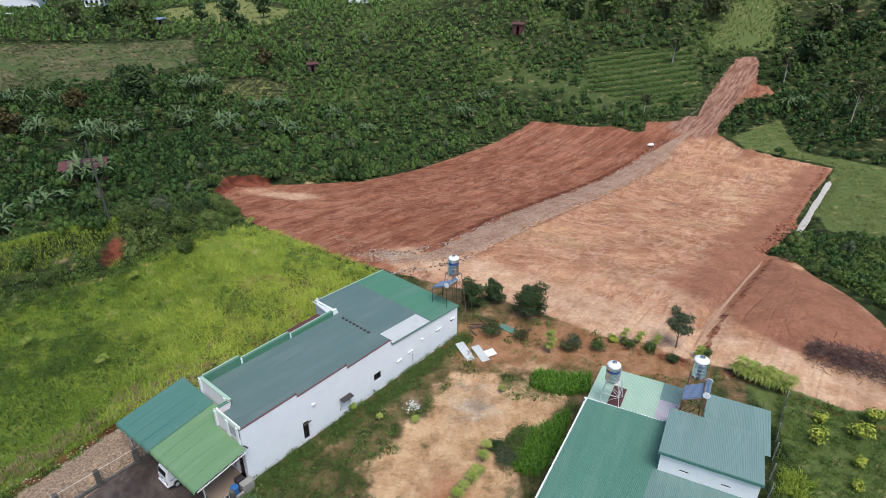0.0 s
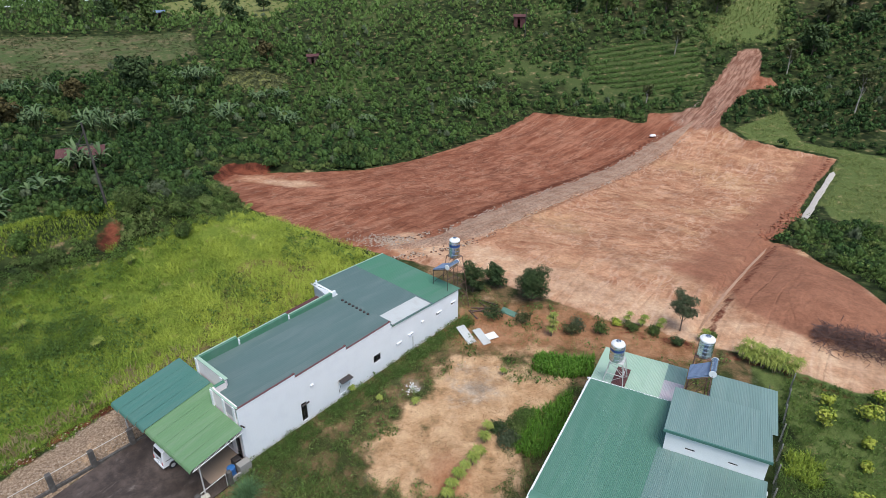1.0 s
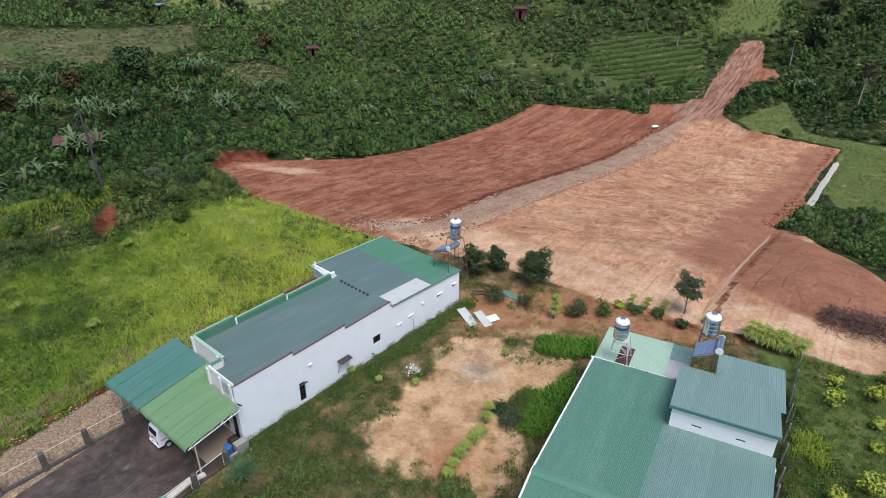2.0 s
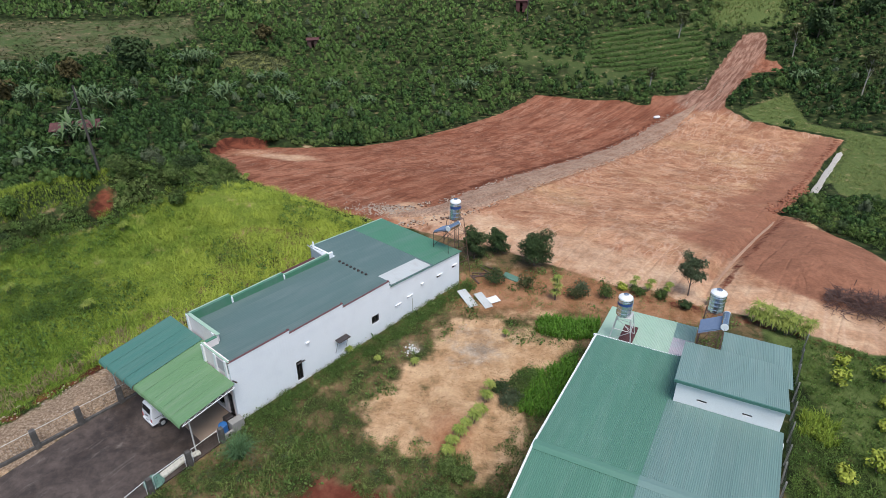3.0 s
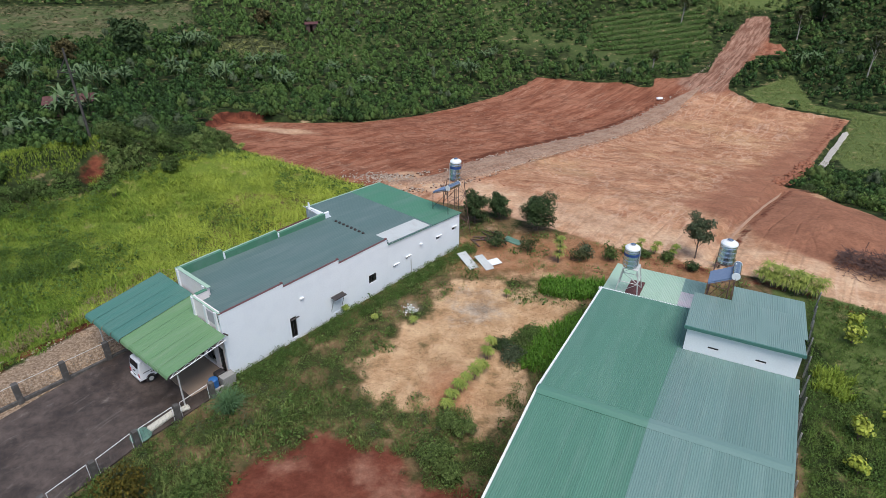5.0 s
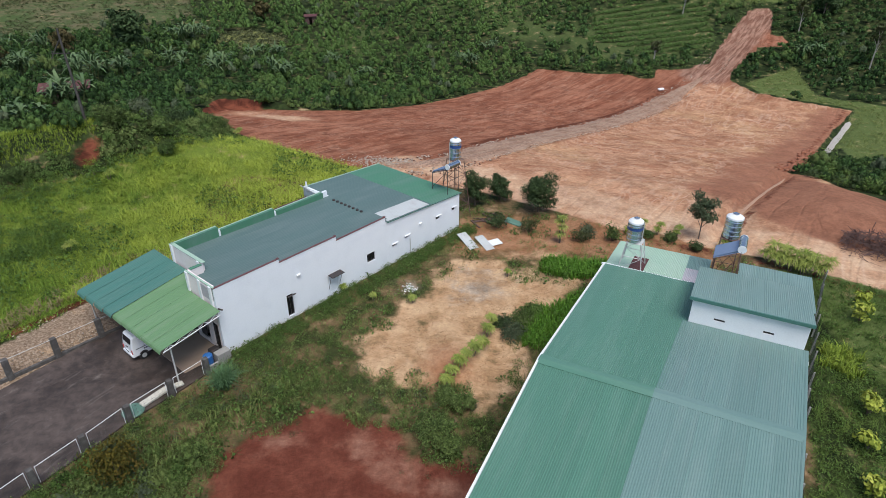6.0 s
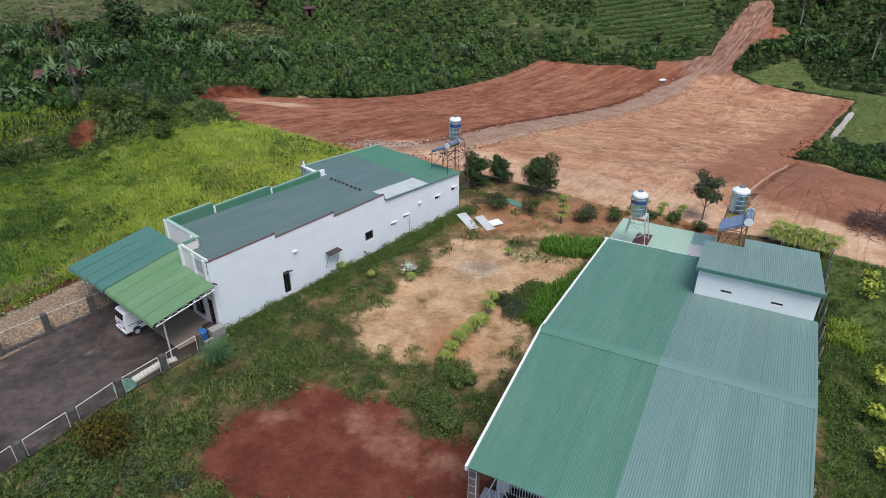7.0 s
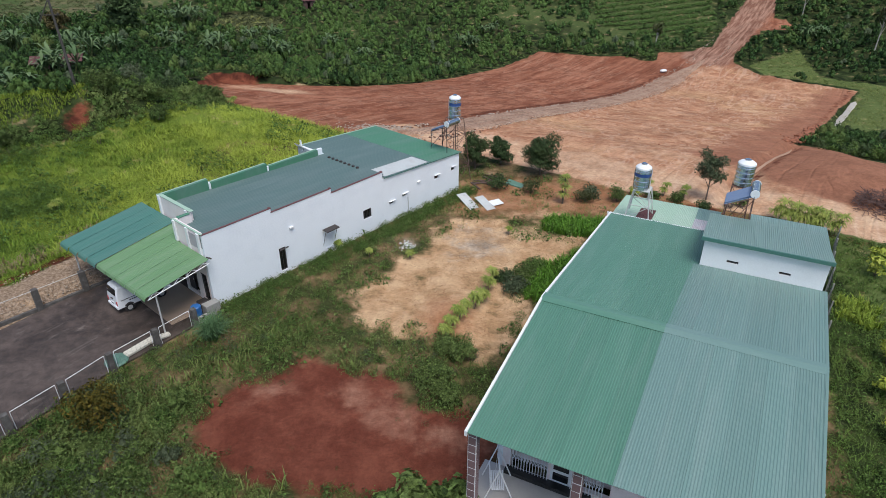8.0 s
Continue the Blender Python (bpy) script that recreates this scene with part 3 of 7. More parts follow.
    pad = mix(n, l, 0.20, pad, mix(n, l, ramp(n, l, mottle, 0.35, 0.65), (0.2, 0.19, 0.18), (0.78, 0.78, 0.78)), "OVERLAY")
    pad = mix(n, l, 0.26, pad, mix(n, l, ramp(n, l, grit, 0.36, 0.64), (0.22, 0.22, 0.22), (0.80, 0.80, 0.80)), "OVERLAY")
    pad = mix(n, l, 0.24, pad, mix(n, l, ramp(n, l, cross, 0.35, 0.65), (0.28, 0.27, 0.26), (0.72, 0.72, 0.70)), "OVERLAY")
    pad = mix(n, l, zone("lip", 1.1, 0.8, 0.3), pad, (0.11, 0.036, 0.020))
    on_pad = zone("pad", 0.5, 0.35)
    c = mix(n, l, on_pad, c, pad)
    c = mix(n, l, zone("scar", 1.1, 0.9, 0.16), c, mix(n, l, ramp(n, l, mid, 0.36, 0.64), (0.070, 0.021, 0.013), (0.215, 0.068, 0.038)))
    l.new(c, p.inputs["Base Color"])
    p.inputs["Roughness"].default_value = 0.9
    p.inputs["Specular IOR Level"].default_value = 0.08
    bumped(n, l, p, arith(n, l, "ADD", arith(n, l, "ADD", arith(n, l, "MULTIPLY", mid, 1.0), arith(n, l, "MULTIPLY", arith(n, l, "MULTIPLY", furrow, on_pad), -0.5)), arith(n, l, "MULTIPLY", fine, 0.6)), 0.7, 0.22)
    return m


M["soil"] = soil_material()


def lines_of(lo, hi, fine_lo, fine_hi, fine, coarse):
    a = list(np.arange(fine_lo, fine_hi, fine))
    v, s = fine_hi, fine
    while v < hi:
        a.append(v)
        s = min(s * 1.12, coarse) if v < 350 else s * 1.5
        v += s
    v, s = fine_lo, fine
    while v > lo:
        s = min(s * 1.12, coarse) if v > -250 else s * 1.5
        v -= s
        a.append(v)
    return np.array(sorted(a))


def build_ground():
    xs, ys = lines_of(-3000, 3000, -45, 80, 0.78, 3.5), lines_of(-3000, 3500, 12, 122, 0.78, 3.0)
    gx, gy = np.meshgrid(xs, ys)
    x, y = gx.ravel(), gy.ravel()
    z = land(x, y)
    open_land = step(50, 70, y)
    open_land = open_land * step(2.5, 5, seg_dist(x, y, ROAD))
    z = z + open_land * (0.18 * wobble(x, y, 5.0, 1.0) + 0.08 * wobble(x, y, 1.6, 2.0)) + (1 - step(50, 70, y)) * 0.05 * wobble(x, y, 1.8, 3.0)
    rd = seg_dist(x, y, ROAD[:8])
    z = z + 0.26 * np.exp(-((rd - 3.3) / 0.6) ** 2) * step(66, 74, y)
    flat = np.maximum(step(-1.5, 0, inside(x, y, CONCRETE)), 0)
    z = np.where(flat > 0, z * (1 - flat) - 0.06 * flat, z)
    nx, ny = len(xs), len(ys)
    i = np.arange(nx * ny).reshape(ny, nx)
    faces = np.stack([i[:-1, :-1], i[:-1, 1:], i[1:, 1:], i[1:, :-1]], -1).reshape(-1, 4)
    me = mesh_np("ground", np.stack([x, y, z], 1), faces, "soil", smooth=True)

    def put(name, v):
        me.attributes.new(name, "FLOAT", "POINT").data.foreach_set("value", np.ascontiguousarray(v, np.float32))

    soft = lambda poly, w: step(-w, w, inside(x, y, poly))
    pad = soft(PAD, 0.8)
    put("pad", pad)
    road = seg_dist(x, y, ROAD)
    ax, ay = np.array([p[0] for p in ROAD]), np.array([p[1] for p in ROAD])
    right_of = step(-3, 3, x - np.interp(y, ay, ax))
    put("tan", right_of * 0.9 * (1 - step(138, 150, y)) + 0.35 * step(62, 52, y) + 0.8 * np.exp(-np.hypot((x + 27) / 5, (y - 88) / 3) ** 2))
    put("brown", soft(MOUND, 1.5) * 0.9 + 0.72 * (1 - step(2, 9, seg_dist(x, y, [(30, 60), (42, 76), (54, 90), (66, 106), (78, 122)]))))
    track = 1 - step(1.5, 4.5, seg_dist(x, y, [(40, 41), (33, 42.5), (26, 47), (18, 51.5), (10, 57), (3, 62), (-4, 65)]))
    put("sandy_track", track * 0.75 + 0.25 * step(70, 56, y) * right_of + 0.35 * np.exp(-np.hypot((x - 22) / 9, (y - 66) / 8) ** 2) + 0.85 * np.exp(-np.hypot((x + 22.5) / 4.5, (y - 87.0) / 2.0) ** 2) + 0.85 * (1 - step(0.3, 1.0, seg_dist(x, y, [(24.5, 48.5), (33.4, 60.2), (38, 66), (42.0, 72.5)]))))
    put("lip", 0.75 * np.exp(-((road - 3.0) / 0.55) ** 2) * step(66, 74, y) * (1 - step(136, 146, y)) * (1 - 0.35 * right_of))
    put("upper_road", 1 - step(2.5, 8.5, seg_dist(x, y, ROAD[7:])))
    put("field", soft(FIELD, 1.0))
    put("right_grass", np.maximum(soft(RIGHT_GRASS, 2.0), np.maximum(soft(HILL_GRASS, 4.0), step(24, 28, x) * (1 - step(46, 52, y)) * step(5, 12, y))))
    put("brown_hill", soft(BROWN_HILL, 4.0))
    put("top_field", np.maximum(soft(TOP_FIELD, 4.0), soft(CLEARING, 5.0)))
    put("terrace", np.maximum(soft(TERRACES, 3.0), step(130, 170, y) * step(-60, -25, x) * (1 - step(84, 94, x)) * (0.40 + 0.35 * wobble(x, y, 11, 8))))
    put("yard", (1 - step(57, 62, y)) * step(-24, -20, x + 0 * y) * (1 - step(20, 23, x - 0.35 * (y - 30))))
    put("sand", soft(SAND, 1.0) * 0.95 + 0.38 * (1 - step(2, 9, np.hypot(x - 6, y - 45))))
    put("sand_red", np.exp(-np.hypot((x - 0.4) / 1.7, (y - 30.4) / 2.2) ** 2) * 1.0 + 0.72 * (1 - step(1.5, 6, seg_dist(x, y, [(3, 48), (12, 48), (20, 46)]))))
    put("ash", soft(ASH, 1.9) * 0.56 + 0.6 * np.exp(-np.hypot(x + 2.5, y - 39.5) ** 2))
    put("stony", soft(GRAVEL_STRIP, 0.3))
    put("red_dry", 0.56 * (1 - step(0.2, 1.5, seg_dist(x, y, [(-4.6, 24.6), (-3.0, 22.6), (-0.5, 21.3), (2.2, 21.2)]))) + 0.55 * np.exp(-np.hypot((x + 8.8) / 1.6, (y - 24.6) / 1.0) ** 2) + 0.45 * np.exp(-np.hypot((x + 1.6) / 0.9, (y - 23.6) / 1.2) ** 2))
    put("red_near", soft(RED_NEAR, 0.9))
    rim = 1 - step(0.2, 1.3, seg_dist(x, y, [(80.5, 125.0), (69.2, 110.8), (54.2, 90.2), (43.2, 75.4)]))
    bank = 1 - step(0.3, 1.1, seg_dist(x, y, [(16.5, 47.4), (21.8, 45.0), (25.8, 43.0), (29.5, 40.6), (33.0, 37.6), (36.5, 36.0)]))
    edge_soil = 1 - step(0.2, 0.9, seg_dist(x, y, [(-33.5, 25.0), (-25.1, 37.2), (-22.6, 40.8)]))
    put("scar", 0.5 * rim + 0.55 * bank + 0.56 * edge_soil + 0.56 * (1 - step(0.2, 0.8, seg_dist(x, y, [(a + 0.9, b - 0.6) for a, b in TRENCH]))) + 0.9 * np.exp(-np.hypot((x + 36.3) / 1.25, (y - 61.2) / 2.3) ** 2) + step(-1.6, -1.0, inside(x, y, PAD)) * (1 - step(0.1, 0.9, inside(x, y, PAD))) * step(-25.5, -28.5, x) * step(84, 87, y))
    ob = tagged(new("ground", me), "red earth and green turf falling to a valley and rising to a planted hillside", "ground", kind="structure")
    return ob


build_ground()


def draped(name, outline_line, half, material, lift, label, category, spacing=0.8, crown=0.0, fade=(0.07, 0.035), rough=0.04, lip=0.30):
    """A strip laid on the land along a line."""
    pts = [Vector((*p, 0)) for p in outline_line]
    path = []
    for a, b in zip(pts[:-1], pts[1:]):
        k = max(1, int((b - a).length / spacing))
        path += [a.lerp(b, i / k) for i in range(k)]
    path.append(pts[-1])
    for _ in range(6):
        path = [path[0]] + [(path[i - 1] + path[i] * 2 + path[i + 1]) / 4 for i in range(1, len(path) - 1)] + [path[-1]]
    bm = bmesh.new()
    rows = []
    for i, p in enumerate(path):
        d = (path[min(i + 1, len(path) - 1)] - path[max(i - 1, 0)]).normalized()
        side = Vector((d.y, -d.x, 0))
        row = []
        for k in range(-6, 7):
            w = half * (k / 6) * min(1.0, 0.05 + i * fade[0], 0.02 + (len(path) - 1 - i) * fade[1]) * (1 + 0.10 * math.sin(i * 0.37 + k) + 0.08 * math.sin(i * 1.1 + k) + random.uniform(-0.09, 0.09))
            q = p + side * w
            drop = -lip if abs(k) == 6 else random.uniform(-rough, rough)
            row.append(bm.verts.new((q.x, q.y, ground_z(q.x, q.y) + lift + drop + crown * (1 - (k / 6) ** 2))))
        rows.append(row)
    for a, b in zip(rows[:-1], rows[1:]):
        for k in range(12):
            bm.faces.new((a[k], a[k + 1], b[k + 1], b[k]))
    ob = part(name, bm, material, None, smooth=True)
    return tagged(ob, label, category, kind="structure")


def gravel_material():
    """Crushed stone rolled into red soil: speckled, with worn wheel paths."""
    m, n, l, p = new_mat("gravel")
    co = n.new("ShaderNodeTexCoord").outputs["Object"]
    c = mix(n, l, ramp(n, l, tex_noise(n, l, co, 0.35, 8, 0.7), 0.35, 0.65), (0.265, 0.150, 0.098), (0.365, 0.240, 0.170))
    speck = tex_noise(n, l, co, 3.2, 8, 0.85)
    c = mix(n, l, 0.65, c, mix(n, l, ramp(n, l, speck, 0.38, 0.62), (0.16, 0.14, 0.12), (0.86, 0.83, 0.80)), "OVERLAY")
    c = mix(n, l, arith(n, l, "MULTIPLY", wave_lines(n, l, co, 54, 1.5, 3, 0.5, 1.0, 4.0), 0.22), c, (0.40, 0.30, 0.22))
    l.new(c, p.inputs["Base Color"])
    p.inputs["Roughness"].default_value = 0.95
    bumped(n, l, p, speck, 0.8, 0.12)
    return m


M["gravel"] = gravel_material()
draped("road", ROAD[:8], 2.5, "gravel", 0.14, "greyish crushed-stone track laid across the red earth", "road", crown=0.12)
M["channel_soil"] = surface("channel_soil", (0.44, 0.27, 0.18), (0.30, 0.15, 0.09), 1.5, 9, 0.7, 0.85, bump=0.02)
draped("channel", [(42.0, 72.6), (32.6, 59.7), (26.4, 51.7), (23.8, 48.2)], 0.15, "channel_soil", 0.22, "narrow pale channel washed along the foot of the earth mound", "channel", fade=(0.3, 0.2), rough=0.02, lip=0.08)
draped("water", DITCH, 0.5, "water", 0.32, "pale muddy water standing in a narrow drainage ditch", "water", fade=(0.5, 0.5), rough=0.0, lip=0.05)


def slab(name, poly, z0, z1, material, label, category):
    bm = bmesh.new()
    f = bm.faces.new([bm.verts.new((x, y, z1)) for x, y in poly])
    f.normal_update()
    if f.normal.z < 0:
        f.normal_flip()
    r = bmesh.ops.extrude_face_region(bm, geom=[f])
    bmesh.ops.translate(bm, vec=(0, 0, z0 - z1), verts=[v for v in r["geom"] if isinstance(v, bmesh.types.BMVert)])
    bmesh.ops.recalc_face_normals(bm, faces=bm.faces)
    return tagged(part(name, bm, material), label, category, kind="structure")


slab("pavement", CONCRETE, -0.25, 0.05, "concrete_dark", "damp stained concrete forecourt with dark blotches", "forecourt")


# ---------------------------------------------------------------- the long white house
LONG = pose(-13.7, 31.75, 0, 0, 0, 49.4)
long_house = thing("long_house", LONG, "long white single-storey house with stepped parapets and grey-green sheet roof", "house")


def long_wall(name, x0, x1, top, holes, material="white_wall", z0=-0.3):
    ob = part(name, wall_panel(x1 - x0, top, 0.2, [(a - x0, b - x0, c, d) for a, b, c, d in holes], z0), material, long_house)
    ob.location = (x0, 0, 0)
    return ob


long_wall("side_wall", 0.0, 4.75, 4.90, [])
long_wall("side_wall", 4.75, 9.55, 4.62, [(4.93, 5.45, 0.30, 1.95), (8.62, 9.35, 0.45, 1.85)])
long_wall("side_wall", 9.55, 14.35, 4.30, [(12.3, 13.1, 1.25, 1.95)])
long_wall("side_wall", 14.35, 23.1, 3.30, [(14.95, 15.45, 1.45, 1.75), (16.35, 16.85, 1.6, 1.9), (20.05, 20.6, 1.85, 2.25), (22.1, 22.6, 1.95, 2.35)])


def wall_across(name, x, y0, y1, top, holes=(), material="white_wall", out=-1):
    """A wall from side to side; its outer face looks to the front (out = -1) or to the back."""
    ob = part(name, wall_panel(y1 - y0, top, 0.2, [(a - y0, b - y0, c, d) for a, b, c, d in holes], -0.3), material, long_house)
    if out < 0:
        ob.matrix_local = pose(x, y1, 0, 0, 0, -90) @ Matrix.Diagonal((1, 1, 1, 1))
    else:
        ob.matrix_local = pose(x, y0, 0, 0, 0, 90)
    return ob


wall_across("front_wall", 0.0, 0.2, 3.15, 4.95, [(0.45, 1.75, 0.25, 2.0), (2.2, 2.95, 0.05, 2.1)], "cream_wall")
wall_across("front_wall", 1.1, 3.15, 6.95, 5.05, [(4.0, 5.6, 0.1, 2.2)], "cream_wall")
part("return_wall", a_box(0.2, 1.1, 2.95, 3.15, -0.3, 4.95), "cream_wall", long_house)
wall_across("back_wall", 23.1, 0.2, 9.9, 3.3, [], "white_wall", 1)
wall_across("inner_wall", 14.55, 6.95, 10.1, 3.9, [], "white_wall", -1)
for x0, x1, top in ((1.3, 4.5, 5.05), (4.5, 9.2, 4.75), (9.2, 14.4, 4.5)):
    part("far_wall", a_box(x0, x1, 6.75, 6.95, -0.3, top), "white_wall", long_house)
part("far_wall", a_box(14.55, 22.9, 9.9, 10.1, -0.3, 3.35), "white_wall", long_house)
# copings
for x0, x1, top in ((0.0, 4.75, 4.90), (4.75, 9.55, 4.62), (9.55, 14.35, 4.30)):
    part("coping", a_box(x0 - 0.03, x1 + 0.03, -0.03, 0.11, top, top + 0.05, bevel=0.01), "red_trim", long_house, "dark red parapet coping")
    part("flashing", a_box(x0, x1, 0.112, 0.24, 4.0, top + 0.03), "roof_slate", long_house)
    part("parapet_stub", a_box(x1 - 0.14, x1 + 0.02, -0.02, 0.14, top + 0.05, top + 0.09, bevel=0.01), "red_trim", long_house)
for x0, x1, top in ((1.0, 4.5, 5.05), (4.5, 9.2, 4.75), (9.2, 13.9, 4.5)):
    part("coping", a_box(x0, x1, 6.88, 6.98, top, top + 0.03), "roof_pale", long_house)
    part("flashing", a_box(x0 + 0.2, x1, 6.66, 6.87, 4.0, top + 0.012), "roof_emerald", long_house, "green sheet flashing inside the parapet")
part("coping", a_box(1.07, 1.33, 3.0, 7.0, 5.055, 5.08), "roof_pale", long_house)
part("coping", a_box(-0.03, 0.09, 0.0, 3.2, 4.955, 4.99), "roof_pale", long_house)
part("coping", a_box(0.25, 1.05, 2.92, 3.2, 4.96, 5.01, bevel=0.01), "roof_emerald", long_house)
for y in (0.35, 1.55, 3.0):
    part("pilaster", a_box(-0.10, 0.0, y - 0.12, y + 0.12, 2.9, 4.95, bevel=0.01), "white_trim", long_house)
for y in (3.5, 6.8):
    part("pilaster", a_box(1.0, 1.1, y - 0.12, y + 0.12, 3.2, 5.04, bevel=0.01), "white_trim", long_house)
part("parapet_panel", a_box(-0.03, 0.0, 0.5, 1.4, 3.9, 4.75), "roof_pink", long_house, "faded pink panel on the front parapet")


def turned_roof(name, x0, x1, y0, y1, za, zb, material, pitch=0.2, rise=0.006):
    """Sheets whose ribs run along the house's length; za at x0, zb at x1."""
    holder = part(name, corrugated(y1 - y0, [(0.0, 0.0), (x1 - x0, zb - za)], pitch, rise), material, long_house)
    holder.matrix_local = pose(x0, y1, za, 0, 0, -90)
    return holder


n_sheets = 6
for i in range(n_sheets):
    w = 6.55 / n_sheets
    turned_roof("roof_sheet", 0.2 if i < 3 else 1.3, 14.7, 0.2 + i * w, 0.2 + (i + 1) * w + 0.02, (4.42 if i < 3 else 4.388) + 0.003 * (i % 2), 4.0 + 0.003 * (i % 2), "roof_slate")
for i in range(9):
    w = 10.0 / 9
    y0 = -0.08 + i * w
    lift = 0.003 * (i % 2)
    turned_roof("back_roof_sheet", 14.45, 19.6, y0, y0 + w + 0.02, 3.88 + lift, 3.576 + lift, "roof_slate")
    turned_roof("back_roof_sheet", 19.55, 23.25, y0, y0 + w + 0.02, 3.583 + lift, 3.365 + lift, "roof_emerald")
tagged(turned_roof("roof_patch", 14.6, 19.3, 0.0, 1.75, 3.905, 3.625, "roof_white"), "bleached whitish replacement roof sheets")
part("wall_gable", prism(bmesh.new(), [(14.35, 3.30), (23.1, 3.30), (14.35, 3.83)], 0.0, 0.2), "white_wall", long_house)
part("wall_gable", prism(bmesh.new(), [(14.55, 3.30), (23.1, 3.30), (14.55, 3.83)], 9.88, 10.08), "white_wall", long_house)
part("eave_trim", prism(bmesh.new(), [(14.4, 3.82), (23.3, 3.30), (23.3, 3.35), (14.4, 3.87)], -0.12, -0.085), "roof_teal", long_house, "dark green eave trim")
part("eave_trim", prism(bmesh.new(), [(14.6, 3.86), (23.3, 3.34), (23.3, 3.40), (14.6, 3.92)], 9.95, 10.02), "roof_pale", long_house)
for i in range(8):
    y = 2.5 + i * 0.46
    part("roof_vent", bar(bmesh.new(), (14.2, y, 4.02), (14.2, y, 4.13), 0.13, 0.10, 8), "dark_metal", long_house, "row of small dark roof vents")
part("lean_to_sheet", a_box(9.3, 13.2, 7.0, 8.0, 4.02, 4.06), "roof_maroon", long_house, "brownish lean-to roof strip beyond the parapet")
bm = bmesh.new()
prism(bm, [(14.35, 3.6), (14.5, 3.6), (14.42, 4.55), (14.36, 4.55)], 9.35, 9.5)
part("gable_fin", bm, "white_trim", long_house)
bm = bmesh.new()
vs = [bm.verts.new(c) for c in ((13.4, 7.0, 4.55), (14.4, 7.0, 4.1), (14.4, 9.6, 3.9), (13.9, 9.6, 4.4), (13.4, 7.0, 4.45), (14.4, 7.0, 4.0), (14.4, 9.6, 3.8), (13.9, 9.6, 4.3))]
for f in ((0, 1, 2, 3), (7, 6, 5, 4), (0, 4, 5, 1), (1, 5, 6, 2), (2, 6, 7, 3), (3, 7, 4, 0)):
    bm.faces.new([vs[i] for i in f])
bmesh.ops.recalc_face_normals(bm, faces=bm.faces)
part("gable_cap", bm, "white_trim", long_house)


def house_window(parent, m, w, h, awning=False, grille=True, bars=4, depth=0.12):
    """A window in a wall that faces -y in its own frame: frame, dark pane, bars."""
    win = part("window", a_box(-w / 2, w / 2, depth - 0.02, depth, 0, h), "dark_glass", parent)
    win.matrix_local = m
    for x0, x1, z0, z1 in ((-w / 2, -w / 2 + 0.05, 0, h), (w / 2 - 0.05, w / 2, 0, h), (-w / 2 + 0.05, w / 2 - 0.05, 0, 0.05), (-w / 2 + 0.05, w / 2 - 0.05, h - 0.05, h)):
        part("window_frame", a_box(x0, x1, depth - 0.06, depth - 0.02, z0, z1), "dark_metal" if grille else "white_trim", win)
    for i in range(1, bars):
        x = -w / 2 + w * i / bars
        part("bar", bar(bmesh.new(), (x, depth - 0.05, 0.04), (x, depth - 0.05, h - 0.04), 0.012, sides=5), "dark_metal", win)
    if awning:
        part("awning", a_box(-w / 2 - 0.08, w / 2 + 0.08, -0.12, 0.0, h + 0.03, h + 0.055, m=pose(0, 0, 0, 6, 0, 0)), "white_trim" if awning == "white" else "dark_metal", win)
    return win


house_window(long_house, pose(5.19, 0, 0.30), 0.52, 1.65, "dark", bars=2)
house_window(long_house, pose(12.7, 0, 1.25), 0.8, 0.7, False, bars=5)
hatch = house_window(long_house, pose(8.985, 0, 0.45), 0.73, 1.4, False, grille=False, bars=1)
part("shutter", a_box(-0.36, 0.36, 0.02, 0.06, 0.03, 1.37, bevel=0.01), "white_wall", hatch, "white boarded shutter")
part("awning", a_box(-0.55, 0.55, -0.5, 0.0, 1.52, 1.57, m=pose(0, 0, 0, 5, 0, 0)), "dark_metal", hatch, "small rusty brown metal awning")
for s in (-0.5, 0.5):
    part("bracket", bar(bmesh.new(), (s, -0.02, 0.3), (s, -0.42, 1.5), 0.015, sides=5), "dark_metal", hatch)
for x, z, w, h in ((15.2, 1.45, 0.5, 0.3), (16.6, 1.6, 0.5, 0.3), (20.325, 1.85, 0.55, 0.4), (22.35, 1.95, 0.5, 0.4)):
    house_window(long_house, pose(x, 0, z), w, h, "white", grille=False, bars=3)
part("wall_lamp", a_box(18.0, 18.3, -0.14, 0.0, 2.3, 2.42, bevel=0.02), "white_trim", long_house)
part("wall_lamp", a_box(5.9, 6.2, -0.14, 0.0, 3.05, 3.17, bevel=0.02), "white_trim", long_house)
part("drain_pipe", bar(bmesh.new(), (16.9, -0.06, 0.3), (16.9, -0.06, 1.5), 0.03), "pale_steel", long_house)
part("wall_lamp", bar(bmesh.new(), (0.05, -0.05, 3.5), (0.1, -0.45, 3.55), 0.05), "dark_metal", long_house, "small dark lamp on the corner")
house_window(long_house, pose(0.0, 1.1, 0.25, 0, 0, -90), 1.3, 1.75, False, bars=7)
door = part("door", a_box(-0.36, 0.36, 0.1, 0.14, 0.07, 2.08), "dark_metal", long_house, "dark metal door")
door.matrix_local = pose(0.0, 2.575, 0, 0, 0, -90)
part("door_handle", a_box(0.25, 0.3, 0.06, 0.1, 1.0, 1.12), "pale_steel", door)
shut = part("door", a_box(-0.78, 0.78, 0.1, 0.14, 0.12, 2.18), "rusty_steel", long_house, "brown folding metal door")
shut.matrix_local = pose(1.1, 4.8, 0, 0, 0, -90)

# canopy over the forecourt
canopy = thing("canopy", LONG, "two-tone green sheet canopy on slim steel posts over the forecourt", "canopy")


